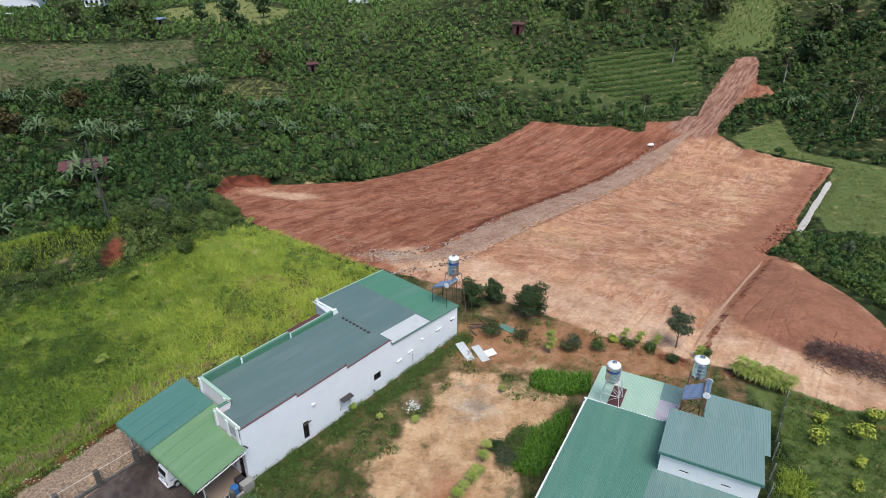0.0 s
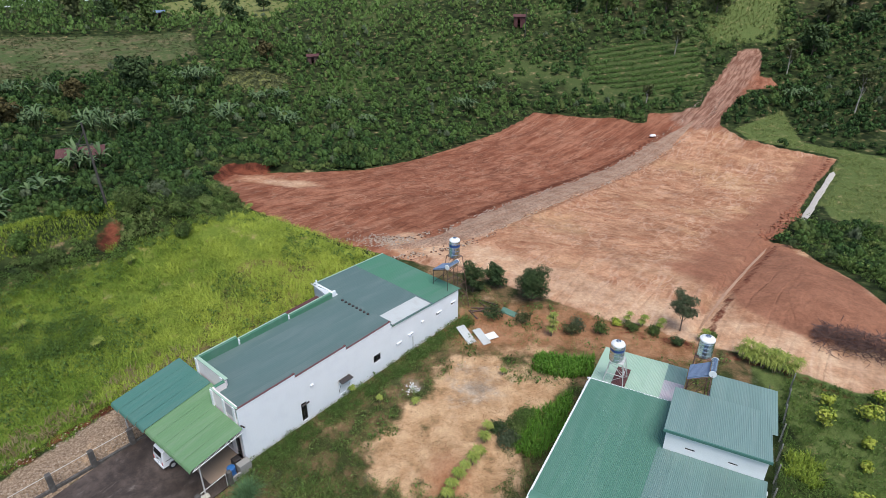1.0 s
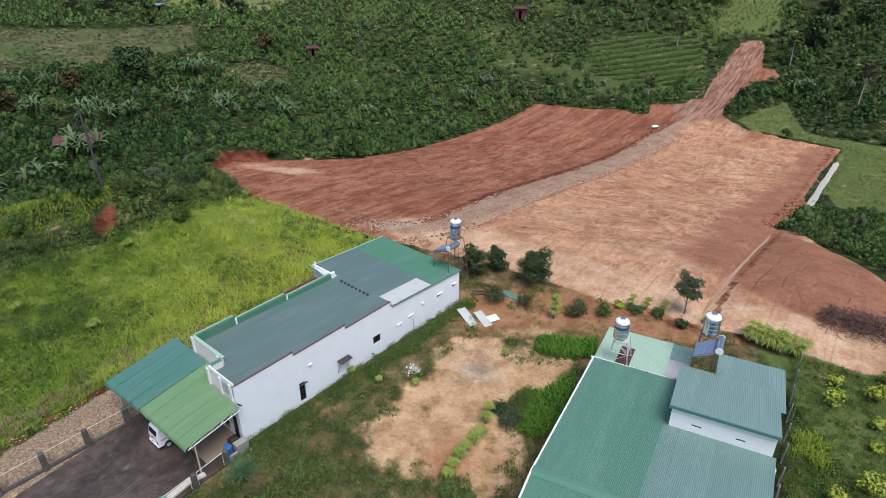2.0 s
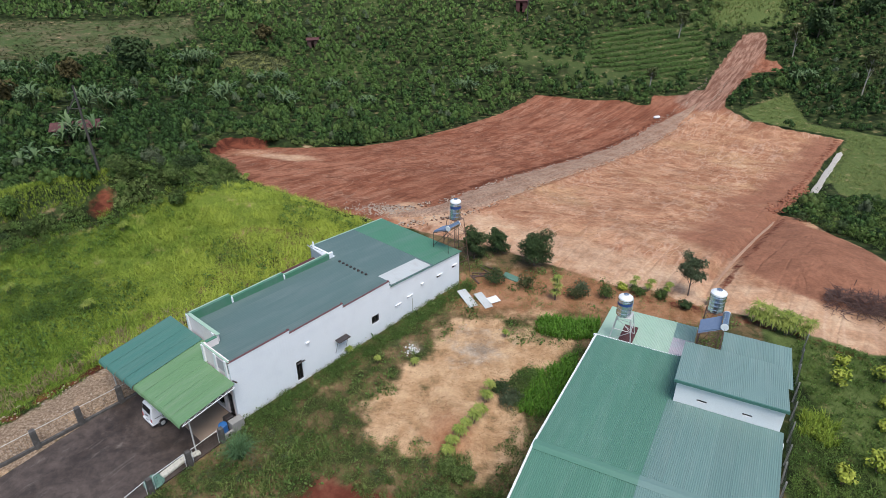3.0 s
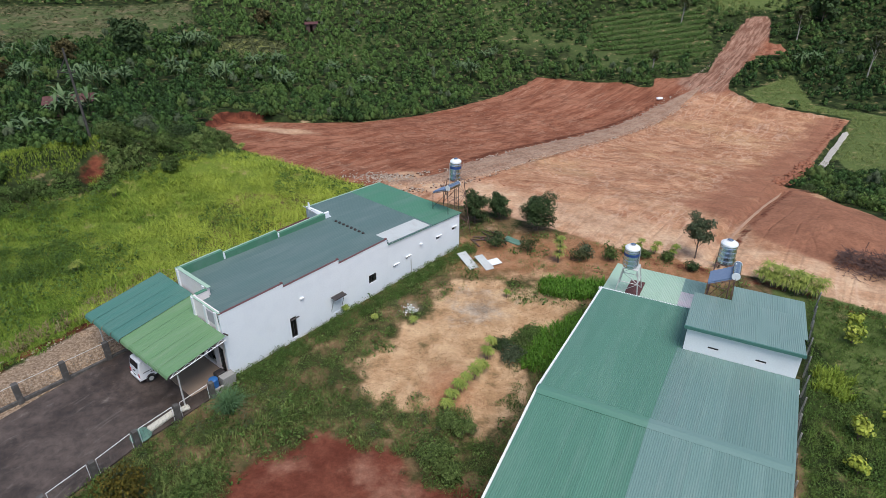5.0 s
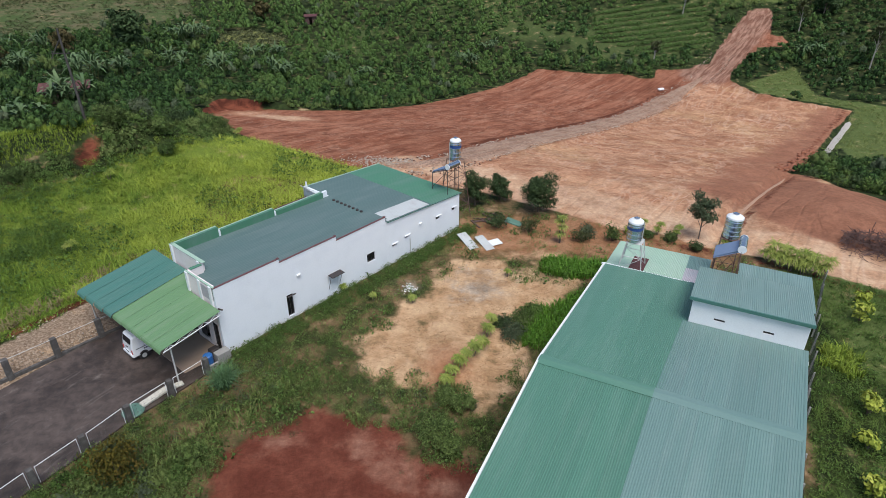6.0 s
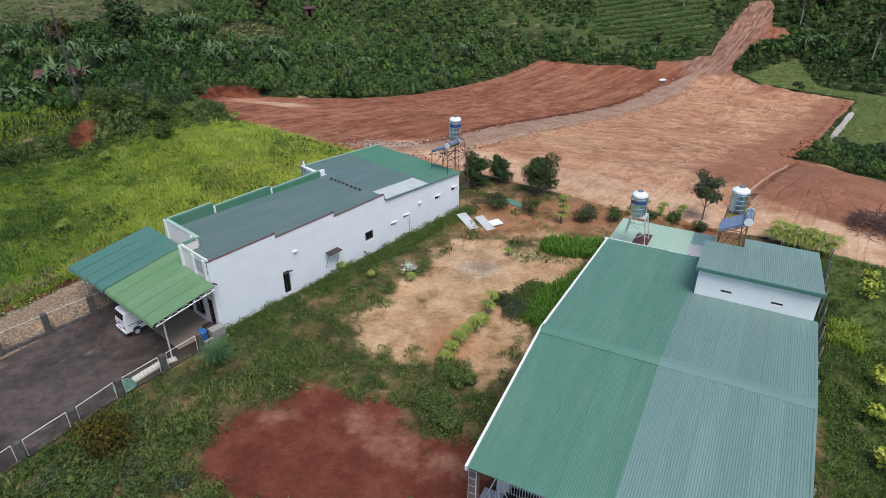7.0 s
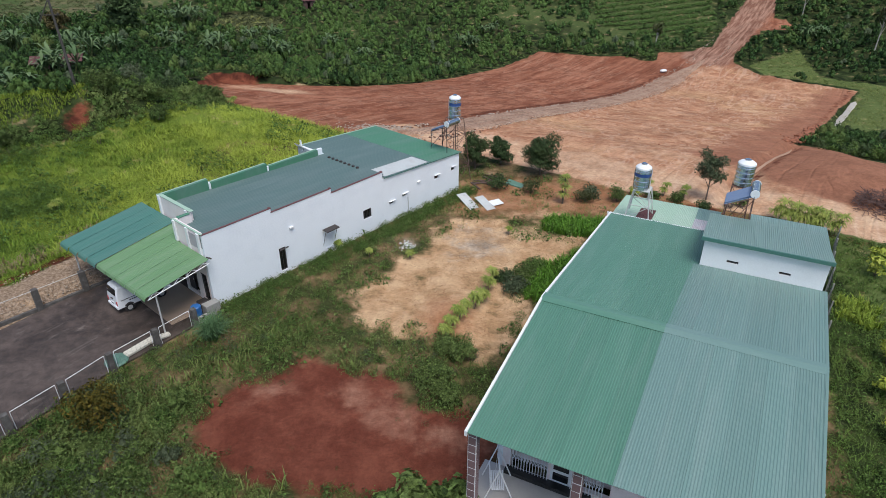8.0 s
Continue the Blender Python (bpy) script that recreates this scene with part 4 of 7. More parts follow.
def canopy_sheet(y0, y1, xf, xb, zf, zb, material, label=""):
    ob = part("roof_sheet", corrugated(y1 - y0, [(-0.16, -0.26), (-0.10, -0.10), (0.0, -0.02), (0.15, 0.0), (xb - xf, zb - zf)], 0.2, 0.006), material, canopy, label)
    ob.matrix_local = pose(xf, y1, zf, 0, 0, -90)
    part("lap_seam", a_box(0.0, 0.012, 0.15, xb - xf, 0.006, 0.010, m=pose(0, 0, 0, math.degrees(math.atan2(zb - zf, xb - xf)), 0, 0)), "seam_green" if material == "roof_light" else "seam_teal", ob)


for i in range(5):
    y0 = -0.55 + i * 1.12
    canopy_sheet(y0, y0 + 1.14, -3.95 - 0.03 * i, -0.1 if i < 3 else 1.0, 2.98 + 0.003 * (i % 2), 3.62 if i < 3 else 3.76, "roof_light")
for i in range(4):
    y0 = 5.05 + i * 1.09
    canopy_sheet(y0, y0 + 1.11, -4.15 - 0.07 * i, 0.98, 3.02 + 0.003 * (i % 2), 3.80, "roof_teal")
for y in (-0.35, 4.4, 9.0):
    part("rafter", bar(bmesh.new(), (-3.8, y, 2.92), (-0.1, y, 3.53), 0.04, sides=5), "pale_steel", canopy)
for x in (-3.7, -2.0, -0.4):
    z = 2.98 + (x + 3.95) * 0.165 - 0.06
    part("purlin", a_box(x - 0.03, x + 0.03, -0.5, 9.3, z - 0.05, z), "pale_steel", canopy)
# side truss with its zigzag
part("truss_chord", bar(bmesh.new(), (-3.9, -0.5, 2.72), (-0.1, -0.5, 3.32), 0.03, sides=5), "white_trim", canopy)
for i in range(10):
    a, b = -3.9 + i * 0.38, -3.9 + (i + 1) * 0.38
    za, zb = 2.72 + (a + 3.9) * 0.158, 2.93 + (b + 3.9) * 0.165
    if i % 2:
        za, zb = 2.93 + (a + 3.9) * 0.165, 2.72 + (b + 3.9) * 0.158
    part("truss_web", bar(bmesh.new(), (a, -0.5, za), (b, -0.5, zb), 0.018, sides=5), "white_trim", canopy)
for x, y, top in ((-3.4, -0.35, 2.95), (-4.1, 8.6, 2.95)):
    part("post", bar(bmesh.new(), (x, y, 0.0), (x, y, top), 0.05, sides=10), "pale_steel", canopy)

# ---------------------------------------------------------------- the wide green-roofed house
WIDE = pose(4.65, 24.0, 0, 0, 0, -26.2)
wide_house = thing("wide_house", WIDE, "white house under a wide low green corrugated roof", "house")
front, back = [(-8.35, 5.18), (0.0, 6.02)], [(0.0, 6.02), (12.5, 4.82)]
roof_sheets("roof_sheet", 0.05, 5.5, front, "roof_green", wide_house)
roof_sheets("roof_sheet", 5.36, 11.35, front, "roof_bluegreen", wide_house, skew=0.015, lift=0.02)
roof_sheets("rear_roof_sheet", 0.05, 1.6, back, "roof_green", wide_house, 1.55, skew=0.02)
roof_sheets("rear_roof_sheet", 1.1, 5.66, back, "roof_green", wide_house, skew=0.04, lift=0.006)
roof_sheets("rear_roof_sheet", 5.36, 11.36, [(0.0, 6.02), (7.4, 5.31)], "roof_bluegreen", wide_house, skew=0.041, lift=0.026)
for a, b, mt in ((0.0, 5.37, "roof_green"), (5.37, 11.4, "roof_bluegreen")):
    bm = prism(bmesh.new(), [(-0.34, 6.03), (0.0, 6.095), (0.34, 6.055), (0.34, 6.04), (0.0, 6.08), (-0.34, 6.015)], a, b)
    ob = part("ridge_cap", bm, mt, wide_house)
    ob.matrix_local = Matrix(((0, 1, 0, 0), (1, 0, 0, 0), (0, 0, 1, 0), (0, 0, 0, 1)))
    bmx = bmesh.new()
    bmx.from_mesh(ob.data)
    bmesh.ops.reverse_faces(bmx, faces=bmx.faces)
    bmx.to_mesh(ob.data)
    bmx.free()
for x0, x1 in ((-0.06, 0.04), (11.36, 11.46)):
    for (ya, za), (yb, zb) in ((front[0], front[1]), (back[0], back[1] if x0 < 0 else (7.38, 5.31))):
        bm = bmesh.new()
        vs = [bm.verts.new(c) for c in ((x0, ya, za - 0.18), (x1, ya, za - 0.18), (x1, yb, zb - 0.18), (x0, yb, zb - 0.18), (x0, ya, za + 0.06), (x1, ya, za + 0.06), (x1, yb, zb + 0.06), (x0, yb, zb + 0.06))]
        for f in ((3, 2, 1, 0), (4, 5, 6, 7), (0, 1, 5, 4), (1, 2, 6, 5), (2, 3, 7, 6), (3, 0, 4, 7)):
            bm.faces.new([vs[i] for i in f])
        for v in bm.verts:
            v.co.x += v.co.y * ((0.041 if v.co.y > 0 else 0.02) if x0 > 0 else (0.02 if v.co.y > 0 else 0.0))
        part("verge_trim", bm, "white_trim" if x0 < 0 else "roof_bluegreen", wide_house)
part("eave_trim", a_box(0.05, 5.6, 12.42, 12.52, 4.72, 4.84), "white_trim", wide_house)


def gable_wall(x0, x1):
    bm = bmesh.new()
    prof = [(-5.0, -0.3), (12.2, -0.3), (12.2, 4.75), (0.0, 5.95), (-5.0, 5.45)]
    a = [bm.verts.new((x0, y, z)) for y, z in prof]
    b = [bm.verts.new((x1, y, z)) for y, z in prof]
    bm.faces.new(a[::-1])
    bm.faces.new(b)
    for i in range(5):
        j = (i + 1) % 5
        bm.faces.new((a[i], a[j], b[j], b[i]))
    bmesh.ops.recalc_face_normals(bm, faces=bm.faces)
    return bm


part("side_wall", gable_wall(0.1, 0.3), "white_wall", wide_house)
part("side_wall", gable_wall(11.1, 11.3), "white_wall", wide_house)
ob = part("porch_wall", wall_panel(10.8, 5.4, 0.2, [(0.35, 2.0, 0.3, 2.6), (2.1, 3.0, 0.3, 2.6), (3.2, 4.6, 0.6, 2.6), (6.5, 9.5, 0.3, 2.9)], -0.3), "cream_wall", wide_house)
ob.location = (0.3, -5.0, 0)
ob = part("back_wall", a_box(0.3, 11.1, 12.0, 12.2, -0.3, 4.7), "white_wall", wide_house)
part("porch_floor", a_box(-0.5, 11.4, -8.2, -5.0, -0.3, 0.3), "tile_floor", wide_house, "grey tiled porch floor")
# raised room
part("room_wall", wall_panel(5.6, 6.88, 0.2, [(1.21, 1.75, 5.78, 5.92), (3.6, 4.12, 5.75, 5.89)], 5.28), "plaster_white", wide_house).location = (5.95, 7.4, 0)
part("room_wall", a_box(5.95, 6.15, 7.6, 12.3, 4.7, 5.85), "plaster_white", wide_house)
part("room_wall", a_box(11.35, 11.55, 7.6, 12.3, -0.3, 5.85), "plaster_white", wide_house)
for x in (7.43, 9.81):
    house_window(wide_house, pose(x, 7.4, 5.78 if x < 8 else 5.75), 0.54, 0.14, False, grille=True, bars=3)
roof_sheets("room_roof_sheet", 5.8, 11.66, [(7.2, 7.0), (12.85, 5.86)], "roof_bluegreen_lit", wide_house)
part("fascia", a_box(5.78, 11.69, 7.14, 7.22, 6.86, 7.04), "roof_teal", wide_house, "green fascia of the raised room")
# lower roofs at the back
roof_sheets("lean_to_sheet", 0.15, 4.9, [(12.3, 4.45), (18.05, 3.72)], "roof_pale", wide_house)
roof_sheets("lean_to_sheet", 4.9, 6.3, [(15.6, 4.04), (18.0, 3.74)], "roof_bluegreen", wide_house)
roof_sheets("lean_to_sheet", 4.9, 6.3, [(12.3, 4.45), (15.6, 4.03)], "roof_pink", wide_house)
roof_sheets("lean_to_sheet", 8.05, 12.3, [(12.3, 4.72), (17.8, 4.08)], "roof_bluegreen_lit", wide_house)
part("lean_to_wall", a_box(0.3, 6.1, 17.6, 17.8, -0.3, 3.6), "white_wall", wide_house)
part("lean_to_wall", a_box(8.1, 12.1, 17.4, 17.6, -0.3, 3.95), "white_wall", wide_house)
part("lean_to_wall", a_box(0.25, 0.45, 12.2, 17.6, -0.3, 3.65), "white_wall", wide_house)
part("lean_to_wall", a_box(11.9, 12.1, 12.3, 17.4, -0.3, 4.0), "white_wall", wide_house)
part("lean_to_wall", a_box(8.1, 8.3, 12.3, 17.4, -0.3, 4.0), "white_wall", wide_house)
part("lean_to_wall", a_box(6.1, 8.1, 14.2, 14.4, -0.3, 3.9), "rusty_steel", wide_house)
part("flat_roof", a_box(6.1, 8.1, 12.3, 14.2, 3.8, 3.9), "rusty_steel", wide_house)
part("roof_patch", corrugated(0.95, [(12.9, 4.42), (15.6, 4.08)], 0.1, 0.02), "roof_maroon", wide_house, "dark red roof sheet under the tank stand").location = (1.6, 0, 0)
clad = part("wall_cladding", corrugated(4.7, [(0.0, 0.0), (4.9, 0.0)], 0.22, 0.0022), "white_wall", long_house)
clad.matrix_local = Matrix(((1, 0, 0, 0.0), (0, 0, -1, -0.008), (0, 1, 0, -0.05), (0, 0, 0, 1)))


# ---------------------------------------------------------------- plants
rng = np.random.default_rng(7)


def leaf_blob(n, size, squash, leaf, low=-0.3, droop=0.4, up=0.35, core=0.72, loose=0.42):
    """Leaf quads over a lumpy crown of radius 1."""
    th, zz = rng.uniform(0, math.tau, n), rng.uniform(low, 1.0, n)
    rr = np.sqrt(np.maximum(0, 1 - np.clip(zz, -1, 1) ** 2))
    lump = 1 + 0.22 * np.sin(3 * th + 5 * zz) + 0.15 * np.sin(5 * th - 7 * zz + 1)
    rad = lump * rng.uniform(core, 1.05, n)
    c = np.stack([rr * np.cos(th) * rad, rr * np.sin(th) * rad, zz * rad * squash], 1) * size
    nrm = np.stack([rr * np.cos(th), rr * np.sin(th), zz + up], 1) + rng.normal(0, loose, (n, 3))
    nrm /= np.linalg.norm(nrm, axis=1, keepdims=True)
    a = np.cross(nrm, rng.normal(0, 1, (n, 3)))
    a /= np.linalg.norm(a, axis=1, keepdims=True)
    b = np.cross(nrm, a)
    s = leaf * rng.uniform(0.65, 1.35, (n, 1))
    v = np.stack([c - a * s, c - b * s * 0.55 + nrm * s * 0.15, c + a * s - nrm * s * droop * 0.6, c + b * s * 0.55 + nrm * s * 0.15], 1).reshape(-1, 3)
    return v, np.arange(4 * n).reshape(-1, 4)


def blades(n, length, lean, width, spread, joints=2):
    """A tuft of bent grass blades as quads that narrow to a tip."""
    th, out = rng.uniform(0, math.tau, n), rng.uniform(0.1, 1, n) * lean
    L = length * rng.uniform(0.6, 1.2, n)
    base = np.stack([rng.uniform(-spread, spread, n), rng.uniform(-spread, spread, n), np.zeros(n)], 1)
    d = np.stack([np.cos(th), np.sin(th), np.zeros(n)], 1)
    s = np.stack([-np.sin(th), np.cos(th), np.zeros(n)], 1) * width
    up = np.array([0, 0, 1.0])
    mid = base + d * (out * L * 0.4)[:, None] + up * (L * 0.62)[:, None]
    tip = base + d * (out * L)[:, None] + up * (L * np.clip(1 - 0.35 * out, 0.3, 1))[:, None]
    if joints == 1:
        return np.stack([base - s, base + s, tip + s * 0.15, tip - s * 0.15], 1).reshape(-1, 3), np.arange(4 * n).reshape(-1, 4)
    v = np.stack([base - s, base + s, mid + s * 0.8, mid - s * 0.8, mid - s * 0.8, mid + s * 0.8, tip + s * 0.12, tip - s * 0.12], 1).reshape(-1, 3)
    f = np.arange(8 * n).reshape(-1, 4)
    return v, f


def sown(name, templates, x, y, z, scale, material, tint, label, category, stretch=None):
    """One mesh of many plants: each place takes one of the templates, turned and scaled."""
    vs, fs, ts, base = [], [], [], 0
    pick, turn = rng.integers(0, len(templates), len(x)), rng.uniform(0, math.tau, len(x))
    hz_ = np.ones(len(x)) if stretch is None else stretch
    for k, (tv, tf) in enumerate(templates):
        i = np.nonzero(pick == k)[0]
        if not len(i):
            continue
        c, s = np.cos(turn[i])[:, None], np.sin(turn[i])[:, None]
        sc = scale[i][:, None]
        px = (tv[:, 0] * c - tv[:, 1] * s) * sc + x[i][:, None]
        py = (tv[:, 0] * s + tv[:, 1] * c) * sc + y[i][:, None]
        pz = tv[:, 2][None] * sc * hz_[i][:, None] + z[i][:, None]
        vs.append(np.stack([px, py, pz], -1).reshape(-1, 3))
        fs.append((tf[None] + (np.arange(len(i)) * len(tv))[:, None, None] + base).reshape(-1, 4))
        ts.append(np.repeat(tint[i], len(tv)))
        base += len(i) * len(tv)
    me = mesh_np(name, np.concatenate(vs), np.concatenate(fs), material, np.concatenate(ts), smooth=True)
    return tagged(new(name, me), label, category, kind="stuff")


def scatter(x0, x1, y0, y1, spacing, jitter=0.35, turn=0.0):
    gx, gy = np.meshgrid(np.arange(x0, x1, spacing), np.arange(y0, y1, spacing))
    x, y = gx.ravel(), gy.ravel()
    x, y = x + rng.uniform(-jitter, jitter, len(x)) * spacing, y + rng.uniform(-jitter, jitter, len(y)) * spacing
    if turn:
        cx, cy, c, s = (x0 + x1) / 2, (y0 + y1) / 2, math.cos(radians(turn)), math.sin(radians(turn))
        x, y = cx + (x - cx) * c - (y - cy) * s, cy + (x - cx) * s + (y - cy) * c
    return x, y


def planted(x0, x1, y0, y1, row, gap, turn):
    """Places along planted rows that waver with the slope."""
    gx, gy = np.meshgrid(np.arange(x0, x1, gap), np.arange(y0, y1, row))
    x = gx.ravel() + rng.uniform(-0.4, 0.4, gx.size) * gap
    y = gy.ravel() + rng.normal(0, 0.13, gx.size) * row + 2.2 * wobble(gx.ravel(), gy.ravel(), 23, 6)
    cx, cy, c, s = (x0 + x1) / 2, (y0 + y1) / 2, math.cos(radians(turn)), math.sin(radians(turn))
    return cx + (x - cx) * c - (y - cy) * s, cy + (x - cx) * s + (y - cy) * c


def keep(x, y, *tests):
    ok = np.ones(len(x), bool)
    for t in tests:
        ok &= t
    return x[ok], y[ok]


def clear_of_open(x, y, gap=1.0):
    return (inside(x, y, PAD) < -gap) & (inside(x, y, FIELD) < -gap) & (inside(x, y, RIGHT_GRASS) < -gap) & (inside(x, y, BROWN_HILL) < -gap) & \
           (inside(x, y, TOP_FIELD) < -gap) & (inside(x, y, CLEARING) < -gap) & (inside(x, y, TERRACES) < -gap) & (inside(x, y, HILL_GRASS) < -gap) & (seg_dist(x, y, ROAD) > 4)


in_sight = lambda x, y: np.abs(x) < 0.80 * y + 14


def dome(r, squash, sides, rings):
    """A lumpy closed leaf mass."""
    v, f = [], []
    for k in range(rings + 1):
        e = -0.5 + (math.pi / 2 + 0.42) * k / rings
        for s in range(sides):
            a = (s + 0.5 * (k % 2)) * math.tau / sides
            g = r * rng.uniform(0.86, 1.1)
            v.append((math.cos(a) * math.cos(e) * g, math.sin(a) * math.cos(e) * g, math.sin(e) * g * squash))
    for k in range(rings):
        for s in range(sides):
            t = (s + 1) % sides
            f.append((k * sides + s, k * sides + t, (k + 1) * sides + t, (k + 1) * sides + s))
    return np.array(v), np.array(f)


def bush(n, leaf, domes=5, sides=7, rings=2, spread=0.55, squash=0.85, off=1.0, core=0.72):
    """A bush: several leafy domes round a middle one, with leaves standing off them."""
    vs, fs, base = [], [], 0
    for k in range(domes):
        a, d = k * math.tau / max(1, domes - 1) + rng.uniform(-0.4, 0.4), 0.0 if k == 0 else rng.uniform(0.8, 1.15) * spread
        r, at = rng.uniform(0.40, 0.56), np.array([math.cos(a) * d, math.sin(a) * d, 0.30 if k == 0 else rng.uniform(-0.2, 0.2)])
        for v, f in (dome(r * core, squash, sides, rings), leaf_blob(max(1, n // domes), r * off, squash, leaf, -0.5, 0.5, 0.08, 0.70, 0.25)):
            vs.append(v + at)
            fs.append(f + base)
            base += len(v)
    return np.concatenate(vs), np.concatenate(fs)


near_t = [bush(140, 0.12, 5, 6, 2) for _ in range(8)]
mid_t = [bush(50, 0.20, 4, 5, 2) for _ in range(8)]
far_t = [bush(15, 0.27, 3, 5, 1) for _ in range(8)]
leafy_t = [bush(80, 0.11, 4, 6, 2, 0.4, 1.15) for _ in range(6)]
tiny_t = [leaf_blob(9, 1.0, 0.7, 0.42, 0.1, up=0.8) for _ in range(6)]
for templates, y0, y1, gap in ((near_t, 62, 132, 2.55), (mid_t, 132, 205, 2.7), (far_t, 205, 345, 3.55)):
    w = 0.8 * y1 + 20
    x, y = planted(-w, w, y0 - 20, y1 + 20, gap * 1.22, gap * 0.86, 18)
    x, y = keep(x, y, (y > y0) & (y < y1), clear_of_open(x, y, 0.3), in_sight(x, y), seg_dist(x, y, DITCH) > 4.5, (y > 74) | (x < -34) | (x > 46), (x > -27) | (inside(x, y, PAD) < -2.0), rng.uniform(0, 1, len(x)) < 1.0 - 0.55 * step(0.1, 0.5, wobble(x, y, 17, 5)) * (1 - step(80, 90, x)))
    r = rng.uniform(0.72, 1.38, len(x)) * (gap / 2.55) ** 0.8 * (1 + 0.2 * wobble(x, y, 9, 2)) * (1 + 0.12 * step(-20, -60, x))
    fresh = step(-70, -25, x) * step(40, 10, x)
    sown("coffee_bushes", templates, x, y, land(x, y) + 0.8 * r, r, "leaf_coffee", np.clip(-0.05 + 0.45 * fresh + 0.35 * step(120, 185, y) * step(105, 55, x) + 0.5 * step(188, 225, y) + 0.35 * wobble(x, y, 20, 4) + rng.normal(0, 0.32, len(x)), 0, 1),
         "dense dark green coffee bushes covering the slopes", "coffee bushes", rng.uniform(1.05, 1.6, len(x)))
# low growth along the upper edge of the graded earth
x, y = rng.uniform(-40, 92, 9000), rng.uniform(80, 195, 9000)
d = inside(x, y, PAD)
x, y = keep(x, y, d < -0.1, d > -3.2, (x < 62) | (y > 150), rng.uniform(0, 1, len(x)) < 0.75)
sown("verge_weeds", tiny_t, x, y, land(x, y) + 0.1, rng.uniform(0.2, 0.5, len(x)), "leaf_scrub", rng.uniform(0, 0.9, len(x)), "low fresh weeds along the rim of the bare earth", "weeds")

x, y = rng.uniform(-36, 5, 1500), rng.uniform(84, 116, 1500)
d = inside(x, y, PAD)
x, y = keep(x, y, d < -np.where(x < -27, 2.0, 0.7), d > -4.2, rng.uniform(0, 1, len(x)) < 0.8)
sown("rim_shrubs", leafy_t, x, y, land(x, y) + 0.35, rng.uniform(0.35, 0.9, len(x)), "leaf_scrub", rng.uniform(0, 0.9, len(x)), "small mixed shrubs along the rim of the bare earth", "shrubs")
x, y = rng.uniform(-170, 170, 1300), rng.uniform(72, 250, 1300)
x, y = keep(x, y, clear_of_open(x, y, 1.5), in_sight(x, y), (y > 80) | (x < -34) | (x > 46), wobble(x, y, 12, 21) > -0.05)
r = rng.uniform(0.9, 1.7, len(x))
half = rng.uniform(0, 1, len(x)) < 0.68
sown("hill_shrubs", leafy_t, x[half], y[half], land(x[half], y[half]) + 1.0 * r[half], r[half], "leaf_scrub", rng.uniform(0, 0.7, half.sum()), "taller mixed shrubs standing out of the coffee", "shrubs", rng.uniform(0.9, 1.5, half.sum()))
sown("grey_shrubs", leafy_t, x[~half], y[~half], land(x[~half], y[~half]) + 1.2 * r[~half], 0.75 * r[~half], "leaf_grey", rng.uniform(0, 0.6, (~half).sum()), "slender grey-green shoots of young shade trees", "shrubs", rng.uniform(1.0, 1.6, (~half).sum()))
x, y = rng.uniform(-64, -38, 900), rng.uniform(160, 186, 900)
x, y = keep(x, y, inside(x, y, CLEARING) > -1.5)
sown("clearing_grass", tiny_t, x, y, land(x, y), rng.uniform(0.3, 0.8, len(x)), "leaf_olive", rng.uniform(0.3, 1, len(x)), "pale yellowish grass in a small clearing", "grass")
# terraces of tea-like rows
x, y = scatter(30, 80, 155, 200, 1.0, 0.1)
y = np.round(y / 3.0) * 3.0 + 0.15 * (x - 55) + rng.normal(0, 0.25, len(y)) + 0.5 * wobble(x, y, 6, 3)
x, y = keep(x, y, inside(x, y, TERRACES) > 0, rng.uniform(0, 1, len(x)) < 0.85)
r = rng.uniform(0.55, 0.85, len(x))
sown("hedge_rows", far_t, x, y, land(x, y) + 0.4, r, "leaf_coffee", rng.uniform(0.45, 1.0, len(x)), "rows of low clipped bushes on grassy terraces", "bushes")
x, y = scatter(-130, -50, 232, 335, 5.0, 0.2)
x, y = keep(x, y, inside(x, y, TOP_FIELD) > 0)
sown("young_bushes", tiny_t, x, y, land(x, y) + 0.5, rng.uniform(0.5, 0.9, len(x)), "leaf_coffee", rng.uniform(0, 1, len(x)), "young bushes planted out in a pale field", "bushes")
x, y = rng.uniform(-150, -70, 9000), rng.uniform(150, 225, 9000)
x, y = keep(x, y, inside(x, y, BROWN_HILL) > 0, rng.uniform(-0.6, 0.9, len(x)) < wobble(x, y, 7, 3) + 0.4 * wobble(x, y, 2.2, 4))
sown("low_weeds", tiny_t, x, y, land(x, y), rng.uniform(0.2, 0.6, len(x)), "leaf_olive", rng.uniform(0, 1, len(x)), "patchy low weeds over a brown slope", "weeds")

# the bright grass field
tuft_t = [blades(9, 0.42, 1.25, 0.026, 0.2) for _ in range(6)]
field_t = [blades(19, 0.36, 1.5, 0.021, 0.30, 1) for _ in range(8)]
yard_t = [blades(13, 0.40, 1.5, 0.015, 0.24, 1) for _ in range(8)]
lush_t = [blades(9, 0.75, 0.8, 0.028, 0.18) for _ in range(6)]
weed_t = [leaf_blob(22, 0.30, 0.8, 0.055, -0.1) for _ in range(6)]
fuzz_t = [leaf_blob(150, 1.0, 0.8, 0.07, -0.1) for _ in range(5)]
mound_t = [bush(330, 0.075, 7, 5, 1, 0.6, 0.9, 1.1, 0.5) for _ in range(6)]
low_herb_t = [leaf_blob(46, 1.0, 0.7, 0.15, 0.0, 0.5, 0.3, 0.5, 0.35) for _ in range(6)]
herb_t = [leaf_blob(115, 1.0, 0.85, 0.085, -0.1, 0.5, 0.25, 0.55, 0.33) for _ in range(7)]
